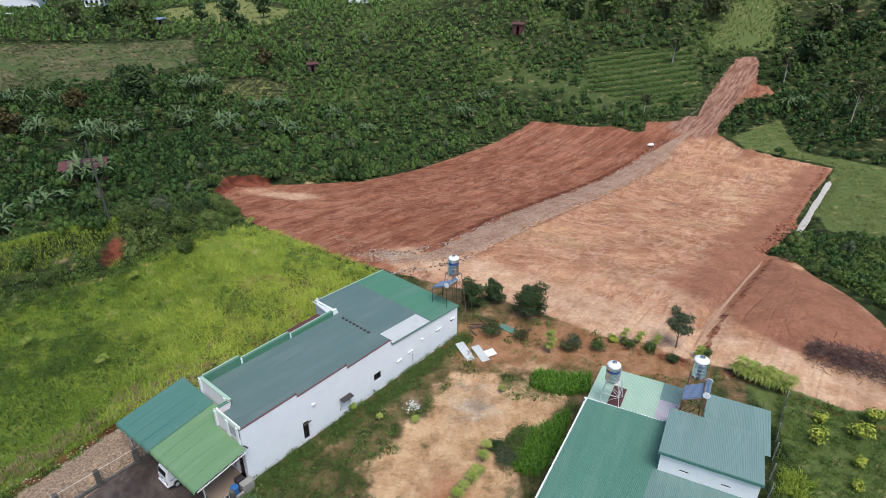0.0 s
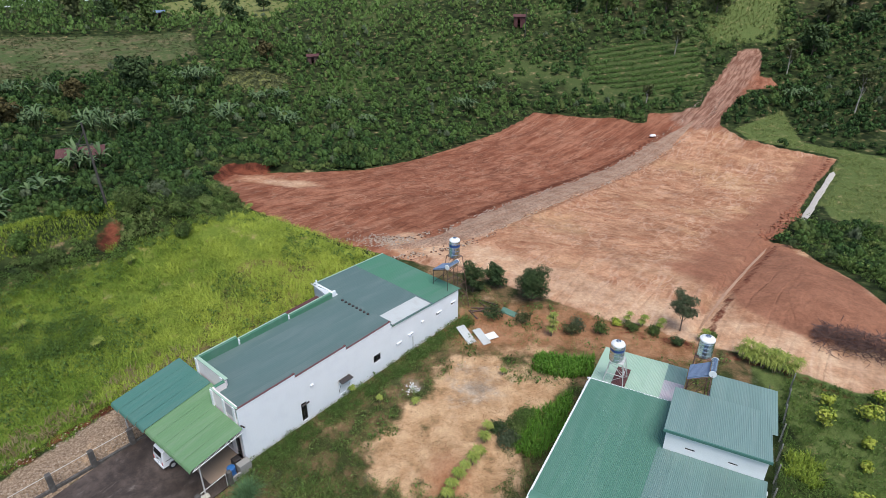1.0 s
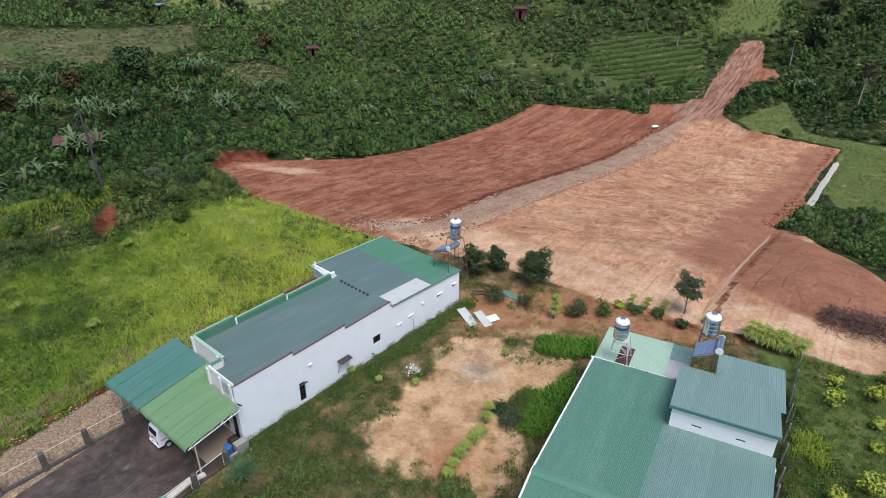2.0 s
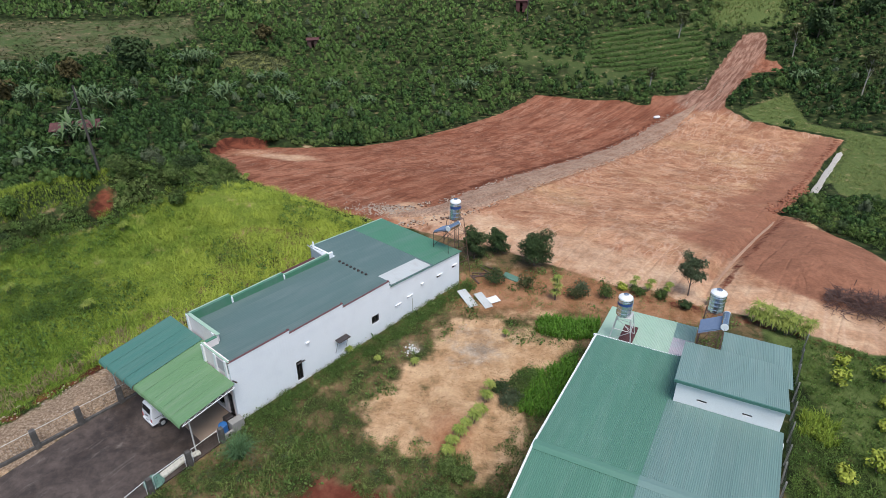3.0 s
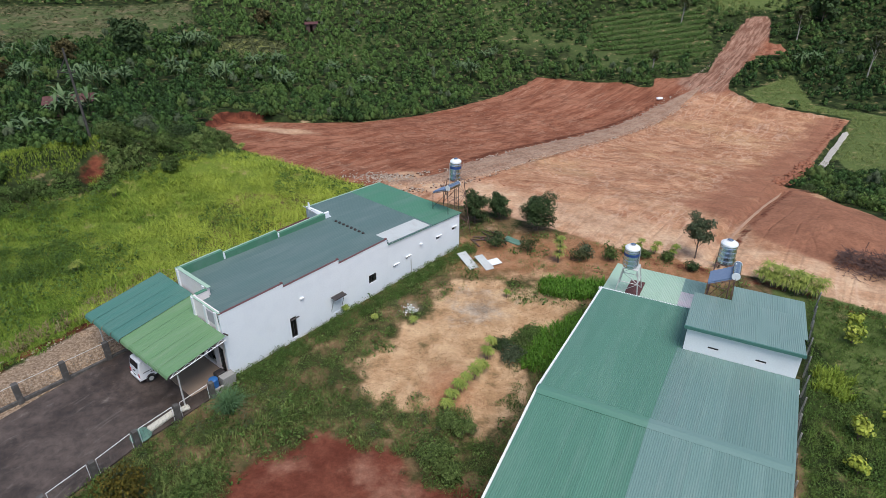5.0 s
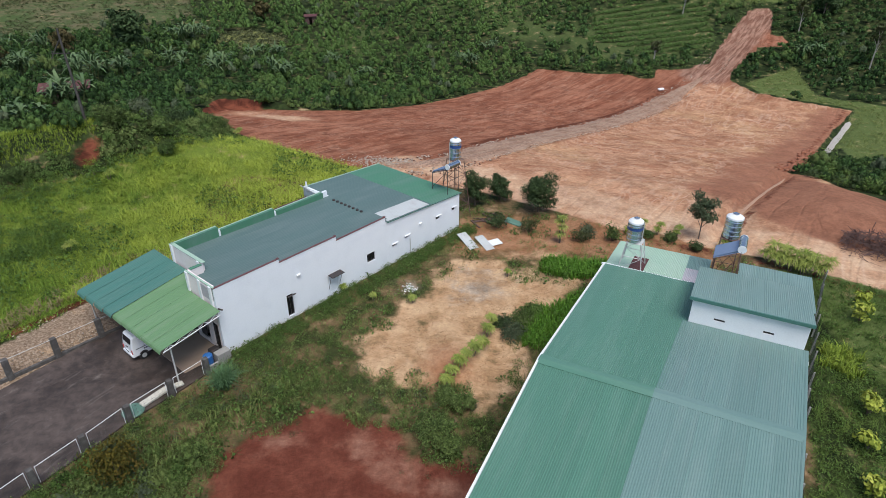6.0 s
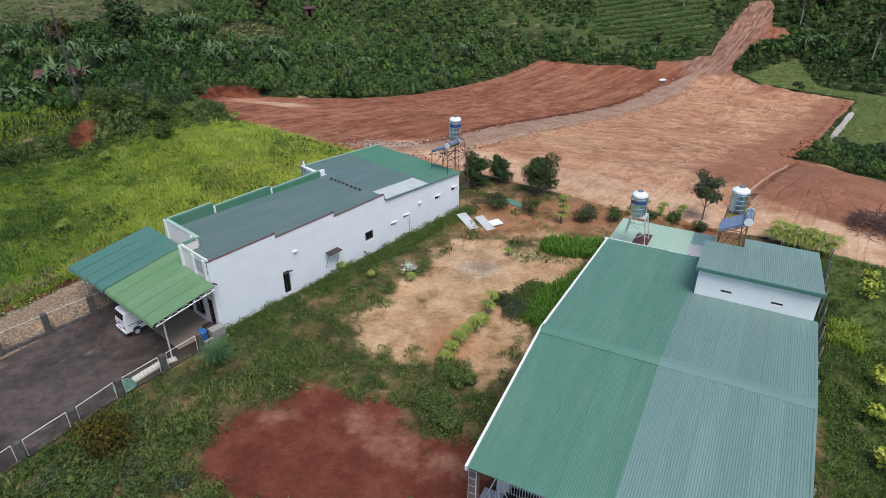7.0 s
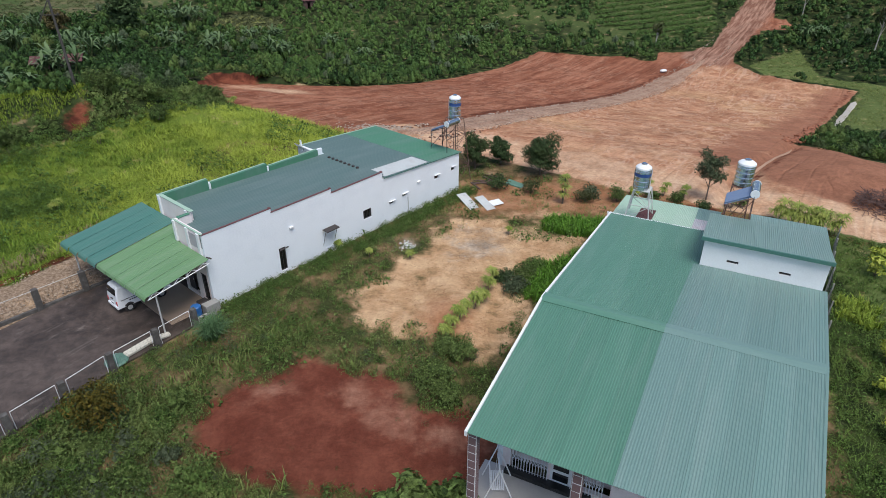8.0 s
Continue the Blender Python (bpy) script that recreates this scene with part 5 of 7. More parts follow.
x, y = scatter(-50, -5, 26, 75, 0.38, 0.5)
x, y = keep(x, y, inside(x, y, FIELD) + 1.0 * wobble(x, y, 1.5, 2) > -0.7, inside(x, y, GRAVEL_STRIP) < 0, inside(x, y, PAD) < 0.5, rng.uniform(0, 1, len(x)) < 0.8 + 0.3 * wobble(x, y, 4, 1))
sown("field_grass", field_t, x, y, land(x, y) - 0.03, rng.uniform(0.7, 1.4, len(x)) * (1 + 0.25 * wobble(x, y, 3, 6)), "grass_field",
     np.clip(-0.02 + 0.90 * step(-36, -16, x + 0.3 * (y - 50)) + 0.34 * wobble(x, y, 6, 3) + 0.42 * wobble(x, y, 1.3, 5) + rng.normal(0, 0.14, len(x)), 0, 1), "lush yellow-green grass with uneven tufts", "grass")
x, y = scatter(-48, -6, 27, 74, 0.62, 0.5)
x, y = keep(x, y, inside(x, y, FIELD) > 0.4, inside(x, y, PAD) < -0.3, inside(x, y, GRAVEL_STRIP) < -0.4, wobble(x, y, 0.9, 41) + 0.6 * wobble(x, y, 2.6, 43) > 0.1 + 0.7 * step(-27, -36, x + 0.3 * (y - 50)))
sown("field_tufts", field_t, x, y, land(x, y), rng.uniform(1.3, 2.1, len(x)), "grass_field", np.clip(0.05 + 0.8 * step(-38, -18, x + 0.3 * (y - 50)) + 0.5 * wobble(x, y, 0.9, 44), 0, 1), "taller bright tufts standing out of the grass", "grass", rng.uniform(0.7, 1.0, len(x)))
x, y = scatter(-40, -20, 24, 46, 0.36, 0.5)
d = seg_dist(x, y, [(-33.5, 25.0), (-25.3, 37.4), (-22.4, 41.4)])
x, y = keep(x, y, d > 0.35, d < 3.4, -(x + 13.7) * 0.7593 + (y - 31.75) * 0.6508 > 12.0, rng.uniform(0, 1, len(x)) < 0.75 - 0.18 * seg_dist(x, y, [(-33.5, 25.0), (-25.3, 37.4), (-22.4, 41.4)]) + 0.25 * wobble(x, y, 2.0, 5))
sown("dry_weeds", tuft_t, x, y, land(x, y), rng.uniform(0.8, 1.6, len(x)), "leaf_dry", rng.uniform(0, 1, len(x)), "tall dry brownish weeds above the stone bank", "weeds")
YARD_CLEAR = lambda x, y: (inside(x, y, SAND) < 0.45 + 1.7 * wobble(x, y, 0.9, 2)) & (inside(x, y, RED_NEAR) < 0.0 + 1.2 * wobble(x, y, 0.7, 1)) & (inside(x, y, CONCRETE) < -0.25) & (inside(x, y, GRAVEL_STRIP) < 0)


def in_frame(m, x, y):
    c = m.inverted()
    return x * c[0][0] + y * c[0][1] + c[0][3], x * c[1][0] + y * c[1][1] + c[1][3]


def off_houses(x, y):
    a, b = in_frame(LONG, x, y)
    c, d = in_frame(WIDE, x, y)
    one = (a > -0.1) & (a < 23.3) & (b > -0.15) & (b < 10.2)
    two = (c > -0.5) & (c < 12.3) & (d > -8.4) & (d < 18.0)
    return ~one & ~two


x, y = scatter(-24, 31, 10, 56, 0.26, 0.5)
near_wall = in_frame(LONG, x, y)
band = (near_wall[1] > -2.2) & (near_wall[1] < -0.15) & (near_wall[0] > 0)
front_w = y < 30 - 0.05 * x
dens = np.where(band, 1.0, np.where(front_w, 0.85, 0.45)) + 0.5 * wobble(x, y, 1.3, 8)
dens = np.where((x > 3) & (y > 43) & (x < 24), 0.12 + 0.3 * wobble(x, y, 1.5, 8), dens)
dens = np.where(x + 0.5 * (40 - y) > 22.5, 0.0, dens)
x, y = keep(x, y, YARD_CLEAR(x, y), off_houses(x, y), inside(x, y, PAD) < 0, inside(x, y, FIELD) < 0, (x > -23), rng.uniform(0, 1, len(x)) < dens)
tint = np.clip(0.35 + 0.5 * wobble(x, y, 2.5, 3) + rng.normal(0, 0.2, len(x)), 0, 1)
sel = rng.uniform(0, 1, len(x)) < 0.80
sown("yard_grass", yard_t, x[sel], y[sel], land(x[sel], y[sel]) - 0.03, rng.uniform(0.4, 0.95, sel.sum()), "grass_yard", tint[sel], "rough green weeds and grass in the yard", "grass")
for share, leafmat, label in ((0, "leaf_bright", "fresh leafy weeds between the two houses"), (1, "leaf_fresh", "paler leafy weeds between the two houses")):
    i = np.nonzero(~sel & ((wobble(x, y, 1.4, 31) + rng.normal(0, 0.3, len(x)) > 0.05) == bool(share)))[0]
    sown("yard_weeds", weed_t, x[i], y[i], land(x[i], y[i]) + 0.03, rng.uniform(0.6, 1.9, len(i)) * (1 + 0.35 * wobble(x[i], y[i], 2.1, 13)), leafmat, tint[i], label, "weeds", rng.uniform(0.8, 1.6, len(i)))
a = rng.uniform(0.2, 23.5, 430)
b = -rng.uniform(0.25, 1.5, 430) ** 1.2
x, y = LONG[0][0] * a + LONG[0][1] * b + LONG[0][3], LONG[1][0] * a + LONG[1][1] * b + LONG[1][3]
sown("wall_weeds", herb_t, x, y, land(x, y) + 0.15, rng.uniform(0.18, 0.5, 430), "leaf_bright", rng.uniform(0, 0.6, 430), "dark green weeds growing along the white wall", "weeds")
corner = lambda x, y: step(-7, -15, x) * step(25, 19, y)
for seed, gap, mt, label, low, big in ((11, 0.75, "leaf_bright", "thicker clumps of dark weeds in the yard", 0.06, 0.55), (14, 0.72, "leaf_fresh", "fresh light green leafy weeds in the yard", 0.05, 0.58),
                                       (17, 1.1, "leaf_grey", "dry greyish weeds in the yard", 0.22, 0.55), (23, 0.95, "leaf_bright", "mid-green leafy weeds in the yard", 0.12, 0.6)):
    x, y = scatter(-23, 12, 10, 34, gap, 0.5)
    x, y = keep(x, y, YARD_CLEAR(x, y), off_houses(x, y), wobble(x, y, 1.7, seed) > low - 0.05 * corner(x, y), np.hypot((x + 13.4) / 1.6, (y - 25.2) / 0.7) > 1, np.hypot((x + 13.4) / 0.8, (y - 22.6) / 0.6) > 1)
    sown("yard_clumps", herb_t, x, y, land(x, y) + 0.1, rng.uniform(0.2, big, len(x)) * (0.85 + 0.4 * corner(x, y)), mt, np.clip(0.35 + 0.6 * wobble(x, y, 1.2, seed + 1), 0, 1), label, "weeds", rng.uniform(0.8, 1.4, len(x)))
for mt, label, seed, n in (("leaf_fresh", "mound of pale green leafy weeds at the yard's corner", 3, 70), ("leaf_bright", "mound of mid-green leafy weeds at the yard's corner", 5, 40), ("leaf_grey", "mound of greyish feathery weeds at the yard's corner", 8, 26)):
    q_np = np.random.default_rng(seed)
    x, y = q_np.uniform(-21, -6, n * 3), q_np.uniform(13, 24, n * 3)
    x, y = keep(x, y, YARD_CLEAR(x, y), inside(x, y, RED_NEAR) < -0.5, inside(x, y, CONCRETE) < -0.9, corner(x, y) > 0.15, q_np.uniform(0, 1, n * 3) < 0.55)
    sown("corner_weeds", mound_t, x, y, land(x, y) + 0.25, q_np.uniform(0.35, 1.0, len(x)), mt, q_np.uniform(0, 0.9, len(x)), label, "weeds", q_np.uniform(0.8, 1.3, len(x)))
x, y = scatter(-22, 3, 12, 30, 0.45, 0.5)
x, y = keep(x, y, YARD_CLEAR(x, y), off_houses(x, y), wobble(x, y, 1.5, 41) > 0.25)
sown("yard_tufts", lush_t, x, y, land(x, y), rng.uniform(0.5, 1.0, len(x)), "grass_yard", rng.uniform(0.2, 0.9, len(x)), "taller grass tufts among the yard weeds", "grass")
# sprouts that have come up on the bare red soil
x, y = rng.uniform(-11, 2, 90), rng.uniform(17, 26, 90)
x, y = keep(x, y, inside(x, y, RED_NEAR) > 0, (inside(x, y, RED_NEAR) < 1.1) | (np.hypot((x + 4.5) / 1.6, (y - 18.8) / 0.7) < 1))
sown("red_soil_sprouts", herb_t, x, y, land(x, y), rng.uniform(0.08, 0.28, len(x)), "leaf_olive", rng.uniform(0, 1, len(x)), "small yellowish weeds sprouting on bare red soil", "weeds")


# ---------------------------------------------------------------- steel work on and beside the houses
def water_tank(m, r, body, label, group="roof water tanks", band=True):
    t = thing("water_tank", m, label, "water tank", group)
    prof = [(r * 0.93, 0.0), (r, 0.06)]
    ribs = 4
    for i in range(ribs):
        z = 0.06 + (body - 0.12) * (i + 0.5) / ribs
        prof += [(r, z - 0.09), (r * 1.035, z - 0.05), (r * 1.035, z + 0.05), (r, z + 0.09)]
    prof += [(r, body - 0.06), (r * 0.96, body)]
    part("body", lathe(bmesh.new(), prof, 24), "stainless", t, smooth=False)
    part("dome", lathe(bmesh.new(), [(r * 1.02, body - 0.02), (r * 1.0, body + 0.07), (r * 0.72, body + 0.17), (r * 0.36, body + 0.23)], 24), "white_trim", t, "pale domed top")
    part("lid", lathe(bmesh.new(), [(r * 0.36, body + 0.22), (r * 0.37, body + 0.29), (r * 0.2, body + 0.33)], 16), "stainless", t)
    if band:
        part("band", lathe(bmesh.new(), [(r * 1.045, body * 0.66), (r * 1.045, body * 0.80)], 24), "blue_band", t, "dark blue printed band")
    part("pipe", bar(bmesh.new(), (r * 1.1, 0, -0.8), (r * 1.1, 0, body * 0.95), 0.025), "pale_steel", t)
    return t


def lattice_stand(m, half_low, half_top, height, material, levels, label, group="tank stands"):
    s = thing("tank_stand", m, label, "tank stand", group)
    corners = ((-1, -1), (1, -1), (1, 1), (-1, 1))
    at = lambda i, f: Vector((corners[i][0], corners[i][1], 0)) * (half_low + (half_top - half_low) * f) + Vector((0, 0, height * f))
    for i in range(4):
        part("leg", bar(bmesh.new(), at(i, 0), at(i, 1), 0.035, sides=5), material, s)
    for k in range(1, levels + 1):
        for i in range(4):
            j = (i + 1) % 4
            part("rail", bar(bmesh.new(), at(i, k / levels), at(j, k / levels), 0.025, sides=5), material, s)
            a, b = ((k - 1) / levels, k / levels) if (k + i) % 2 else (k / levels, (k - 1) / levels)
            part("brace", bar(bmesh.new(), at(i, a), at(j, b), 0.018, sides=5), material, s)
    part("platform", a_box(-half_top, half_top, -half_top, half_top, height - 0.03, height + 0.03), material, s)
    return s


def solar_heater(m, span, reach, drop, label, leg_z, material="rusty_steel"):
    """A tank along y at the origin, its collector running down towards -x."""
    s = thing("solar_water_heater", m, label, "solar heater", "solar heaters")
    bm = bmesh.new()
    bar(bm, (0, -span / 2, 0.14), (0, span / 2, 0.14), 0.24, sides=16)
    part("tank", bm, "stainless", s, "white and steel storage cylinder")
    for y in (-span / 2 - 0.02, span / 2 - 0.02):
        part("end_cap", bar(bmesh.new(), (0, y, 0.14), (0, y + 0.04, 0.14), 0.25, sides=16), "white_trim", s)
    ang = math.atan2(drop, reach)
    n = 14
    for i in range(n):
        y = -span / 2 + 0.1 + (span - 0.2) * i / (n - 1)
        part("tube", bar(bmesh.new(), (-0.15, y, 0.02), (-reach, y, 0.02 - drop), 0.045, sides=6), "solar_blue", s)
    bm = bmesh.new()
    vs = [bm.verts.new((x, y, z)) for x, y, z in ((-0.1, -span / 2, -0.06), (-0.1, span / 2, -0.06), (-reach, span / 2, -0.06 - drop), (-reach, -span / 2, -0.06 - drop),
                                                  (-0.1, -span / 2, -0.03), (-0.1, span / 2, -0.03), (-reach, span / 2, -0.03 - drop), (-reach, -span / 2, -0.03 - drop))]
    for f in ((0, 1, 2, 3), (7, 6, 5, 4), (0, 4, 5, 1), (1, 5, 6, 2), (2, 6, 7, 3), (3, 7, 4, 0)):
        bm.faces.new([vs[i] for i in f])
    bmesh.ops.recalc_face_normals(bm, faces=bm.faces)
    part("reflector", bm, "solar_blue", s, "bluish reflecting sheet")
    for y in (-span / 2, span / 2):
        part("frame_rail", bar(bmesh.new(), (0, y, -0.1), (-reach, y, -0.1 - drop), 0.03, sides=5), material, s)
        part("leg", bar(bmesh.new(), (0, y, 0.0), (0.05, y, leg_z), 0.028, sides=5), material, s)
        part("leg", bar(bmesh.new(), (-reach + 0.05, y, -0.1 - drop), (-reach + 0.02, y, leg_z), 0.028, sides=5), material, s)
        part("brace", bar(bmesh.new(), (0, y, -0.2), (-reach, y, leg_z + 0.2), 0.02, sides=5), material, s)
    part("frame_rail", bar(bmesh.new(), (-reach, -span / 2, -0.1 - drop), (-reach, span / 2, -0.1 - drop), 0.03, sides=5), material, s)
    part("frame_rail", bar(bmesh.new(), (0.02, -span / 2, leg_z * 0.5), (0.02, span / 2, leg_z * 0.5), 0.025, sides=5), material, s)
    return s


lattice_stand(WIDE @ pose(1.78, 13.35, 4.55), 0.72, 0.46, 1.84, "pale_steel", 2, "whitish welded steel stand straddling the rear eave")
water_tank(WIDE @ pose(1.66, 13.25, 6.42, 0, 0, 20), 0.47, 1.32, "upright stainless water tank with a blue band on its stand")
part("foot_cover", a_box(2.0, 4.0, 12.34, 12.42, 4.5, 4.6), "dark_metal", wide_house)
lattice_stand(WIDE @ pose(7.1, 16.45, 0.0), 0.75, 0.52, 6.45, "rusty_steel", 4, "rust-brown steel lattice tower behind the green-roofed house")
water_tank(WIDE @ pose(7.1, 16.4, 6.48, 0, 0, 60), 0.52, 1.36, "plain stainless water tank on a rusty tower", band=False)
solar_heater(WIDE @ pose(7.85, 14.35, 7.0), 1.6, 1.45, 0.72, "solar water heater with blue tubes on a rusty frame", -3.1)
lattice_stand(pose(1.0, 51.5, 0.0, 0, 0, 40), 1.0, 0.52, 5.55, "rusty_steel", 4, "tall rusty lattice tower behind the white house")
water_tank(pose(1.0, 51.4, 5.58, 0, 0, 200), 0.49, 1.65, "upright stainless water tank with a blue band on a tower")
solar_heater(LONG @ pose(22.75, 0.45, 5.72, 0, 0, -90), 1.4, 1.7, 0.7, "solar water heater on slim legs over the roof", -2.3, "dark_metal")


# ---------------------------------------------------------------- porch of the wide house
def tiled_column(x, y):
    c = thing("porch_column", WIDE @ pose(x, y, 0.3), "brown tiled square porch column with pale joints", "column", "porch columns")
    part("core", a_box(-0.17, 0.17, -0.17, 0.17, 0.0, 4.85), "white_trim", c)
    for k in range(12):
        z = 0.02 + k * 0.4
        for a in range(4):
            part("tile", a_box(-0.145, 0.145, -0.185, -0.17, z, z + 0.35, m=pose(0, 0, 0, 0, 0, 90 * a)), "tile_brown", c)
    return c


for x in (0.12, 4.05, 8.0, 11.1):
    tiled_column(x, -7.85)
part("plinth", a_box(0.5, 4.2, -5.35, -5.0, 0.3, 0.5), "black_stone", wide_house, "black polished step along the porch wall")


def folding_gate(x0, x1, z0, z1):
    g = part("folding_gate", a_box(x0, x1, -5.05, -5.02, z1 - 0.05, z1), "white_trim", wide_house, "white folding lattice gate")
    n = int((x1 - x0) / 0.12)
    for i in range(n + 1):
        x = x0 + (x1 - x0) * i / n
        part("bar", bar(bmesh.new(), (x, -5.06, z0), (x, -5.06, z1), 0.018, sides=5), "white_trim", g)
    for i in range(n):
        x = x0 + (x1 - x0) * i / n
        part("lattice", bar(bmesh.new(), (x, -5.07, z0 + 0.5), (x + 0.12, -5.07, z0 + 0.9), 0.01, sides=4), "white_trim", g)
        part("lattice", bar(bmesh.new(), (x, -5.07, z0 + 0.9), (x + 0.12, -5.07, z0 + 0.5), 0.01, sides=4), "white_trim", g)


folding_gate(0.65, 2.3, 0.5, 2.6)
folding_gate(3.3, 4.6, 0.5, 2.6)
d = part("door", a_box(2.4, 3.3, -4.98, -4.92, 0.35, 2.6), "white_trim", wide_house, "white panelled door with dark glass")
for z in (0.6, 1.2, 1.75):
    part("pane", a_box(2.52, 3.18, -5.0, -4.98, z, z + 0.42), "dark_glass", d)
part("room_dark", a_box(0.3, 11.1, -4.2, -4.1, 0.3, 5.4), "cream_wall", wide_house)


def garden_swing(m):
    s = thing("garden_swing", m, "white metal garden swing bench on an A-frame", "swing")
    for x in (-0.65, 0.65):
        for y in (-0.6, 0.6):
            part("leg", bar(bmesh.new(), (x, y, 0), (x, 0, 1.75), 0.03, sides=6), "white_trim", s)
    part("top_rail", bar(bmesh.new(), (-0.7, 0, 1.75), (0.7, 0, 1.75), 0.035, sides=6), "white_trim", s)
    seat = part("seat", a_box(-0.5, 0.5, -0.25, -0.2, 0.45, 0.49), "white_trim", s)
    for i in range(6):
        part("slat", a_box(-0.5, 0.5, -0.18 + i * 0.08, -0.13 + i * 0.08, 0.45, 0.48), "white_trim", seat)
    backrest = part("backrest", a_box(-0.5, 0.5, 0.32, 0.35, 0.95, 1.0), "white_trim", s)
    for i in range(10):
        part("slat", a_box(-0.48 + i * 0.1, -0.44 + i * 0.1, 0.31, 0.34, 0.48, 0.95), "white_trim", backrest)
    for x in (-0.5, 0.5):
        part("hanger", bar(bmesh.new(), (x, 0.05, 0.5), (x, 0, 1.73), 0.012, sides=5), "white_trim", s)
    return s


garden_swing(WIDE @ pose(0.55, -6.2, 0.3, 0, 0, 115))
panel = thing("sign_panel", WIDE @ pose(11.85, -5.6, 0.0, 0, 0, 0), "red and white painted sheet leaning beside the wall", "panel")
part("sheet", a_box(-0.03, 0.03, -1.4, 1.4, 1.6, 2.9, m=pose(0, 0, 0, 0, 12, 0)), "white_trim", panel)
for i in range(6):
    part("stripe", a_box(0.03, 0.045, -1.3 + i * 0.45, -1.08 + i * 0.45, 1.75, 2.75, m=pose(0, 0, 0, 0, 12, 0)), "red_trim", panel)
part("prop", bar(bmesh.new(), (0.4, 0, 0), (0.42, 0, 1.75), 0.04), "rusty_steel", panel)
part("junction", a_box(11.5, 11.85, 6.7, 7.0, 4.75, 5.0), "white_trim", wide_house)


# ---------------------------------------------------------------- fences and forecourt
def wire_net(bm, p, q, z0, z1, gap, r):
    """Crossed wires between two uprights."""
    p, q = Vector(p), Vector(q)
    L = (q - p).length
    n = max(1, int(L / gap))
    for i in range(n + 1):
        a = p.lerp(q, i / n)
        w = (q - p).normalized() * r
        v = [bm.verts.new(c) for c in (a - w + Vector((0, 0, z0)), a + w + Vector((0, 0, z0)), a + w + Vector((0, 0, z1)), a - w + Vector((0, 0, z1)))]
        bm.faces.new(v)
    k = max(1, int((z1 - z0) / gap))
    for i in range(k + 1):
        z = z0 + (z1 - z0) * i / k
        v = [bm.verts.new(c) for c in (p + Vector((0, 0, z - r)), q + Vector((0, 0, z - r)), q + Vector((0, 0, z + r)), p + Vector((0, 0, z + r)))]
        bm.faces.new(v)
    return bm


fence = thing("yard_fence", LONG, "low pipe-framed mesh fence between dark concrete posts", "fence")
posts = [(-1.75, -0.72), (-4.16, -0.92), (-6.75, -1.12), (-9.3, -1.55), (-11.9, -1.90), (-14.5, -2.3)]
for x, y in posts:
    part("post", a_box(x - 0.15, x + 0.15, y - 0.15, y + 0.15, -0.3, 1.15, bevel=0.02), "post_concrete", fence)
for (ax, ay), (bx, by) in zip(posts[:-1], posts[1:]):
    ax, bx = ax - 0.25, bx + 0.25
    part("top_rail", bar(bmesh.new(), (ax, ay, 1.12), (bx, by, 1.12), 0.018), "white_trim", fence)
    for x, y in ((ax, ay), (bx, by)):
        part("upright", bar(bmesh.new(), (x, y, 0.0), (x, y, 1.12), 0.015), "white_trim", fence)
    part("mesh_panel", wire_net(bmesh.new(), (ax, ay, 0), (bx, by, 0), 0.05, 1.1, 0.22, 0.004), "post_concrete", fence)
wall = thing("kerb_wall", LONG, "low dark concrete kerb with weathered posts along the forecourt", "wall")
for i in range(5):
    x = -1.6 - i * 2.72
    part("post", a_box(x - 0.17, x + 0.17, 7.62, 7.96, -0.2, 1.45, bevel=0.02), "post_concrete", wall)
    part("kerb", a_box(x - 2.55, x - 0.17, 7.72, 7.90, -0.2, 0.20, bevel=0.02), "post_concrete", wall)
for i in range(5):
    x = -1.6 - i * 2.72
    part("top_rail", bar(bmesh.new(), (x - 2.55, 7.79, 1.38), (x - 0.17, 7.79, 1.38), 0.018), "pale_steel", wall)
    part("mesh_panel", wire_net(bmesh.new(), (x - 2.55, 7.79, 0), (x - 0.17, 7.79, 0), 0.22, 1.36, 0.22, 0.004), "post_concrete", wall)
part("low_wall", a_box(-0.9, 0.0, -0.65, -0.1, -0.2, 0.75, bevel=0.02), "concrete", long_house, "rough grey concrete stub wall at the corner")
part("low_wall", a_box(-1.75, -0.9, -0.72, -0.55, -0.2, 0.35, bevel=0.02), "concrete", long_house)

net_fence = thing("net_fence", WIDE, "dark mesh fence on leaning grey posts along the house", "fence")
ends = [(13.95, 24.0), (13.35, 17.5), (12.95, 11.0), (12.6, 6.0), (12.45, 0.0), (12.25, -8.0)]
line = []
for (ax, ay), (bx, by) in zip(ends[:-1], ends[1:]):
    k = max(1, round(math.hypot(bx - ax, by - ay) / 2.0))
    line += [(ax + (bx - ax) * i / k, ay + (by - ay) * i / k) for i in range(k)]
line.append(ends[-1])
M["dark_net"] = surface("dark_net", (0.035, 0.045, 0.045), (0.08, 0.085, 0.08), 2, 20, 0.5, 0.8, bump=0)
for (ax, ay) in line:
    part("post", bar(bmesh.new(), (ax, ay, -0.1), (ax + random.uniform(-0.08, 0.08), ay + random.uniform(-0.06, 0.06), 1.75), 0.06, 0.05, sides=6), "concrete", net_fence)
for (ax, ay), (bx, by) in zip(line[:-1], line[1:]):
    part("mesh_panel", wire_net(bmesh.new(), (ax, ay, 0), (bx, by, 0), 0.05, 1.6, 0.10, 0.016), "dark_net", net_fence)
boards = part("base_board", a_box(12.5, 12.56, -8, 24, 0, 0.02), "dark_net", net_fence)

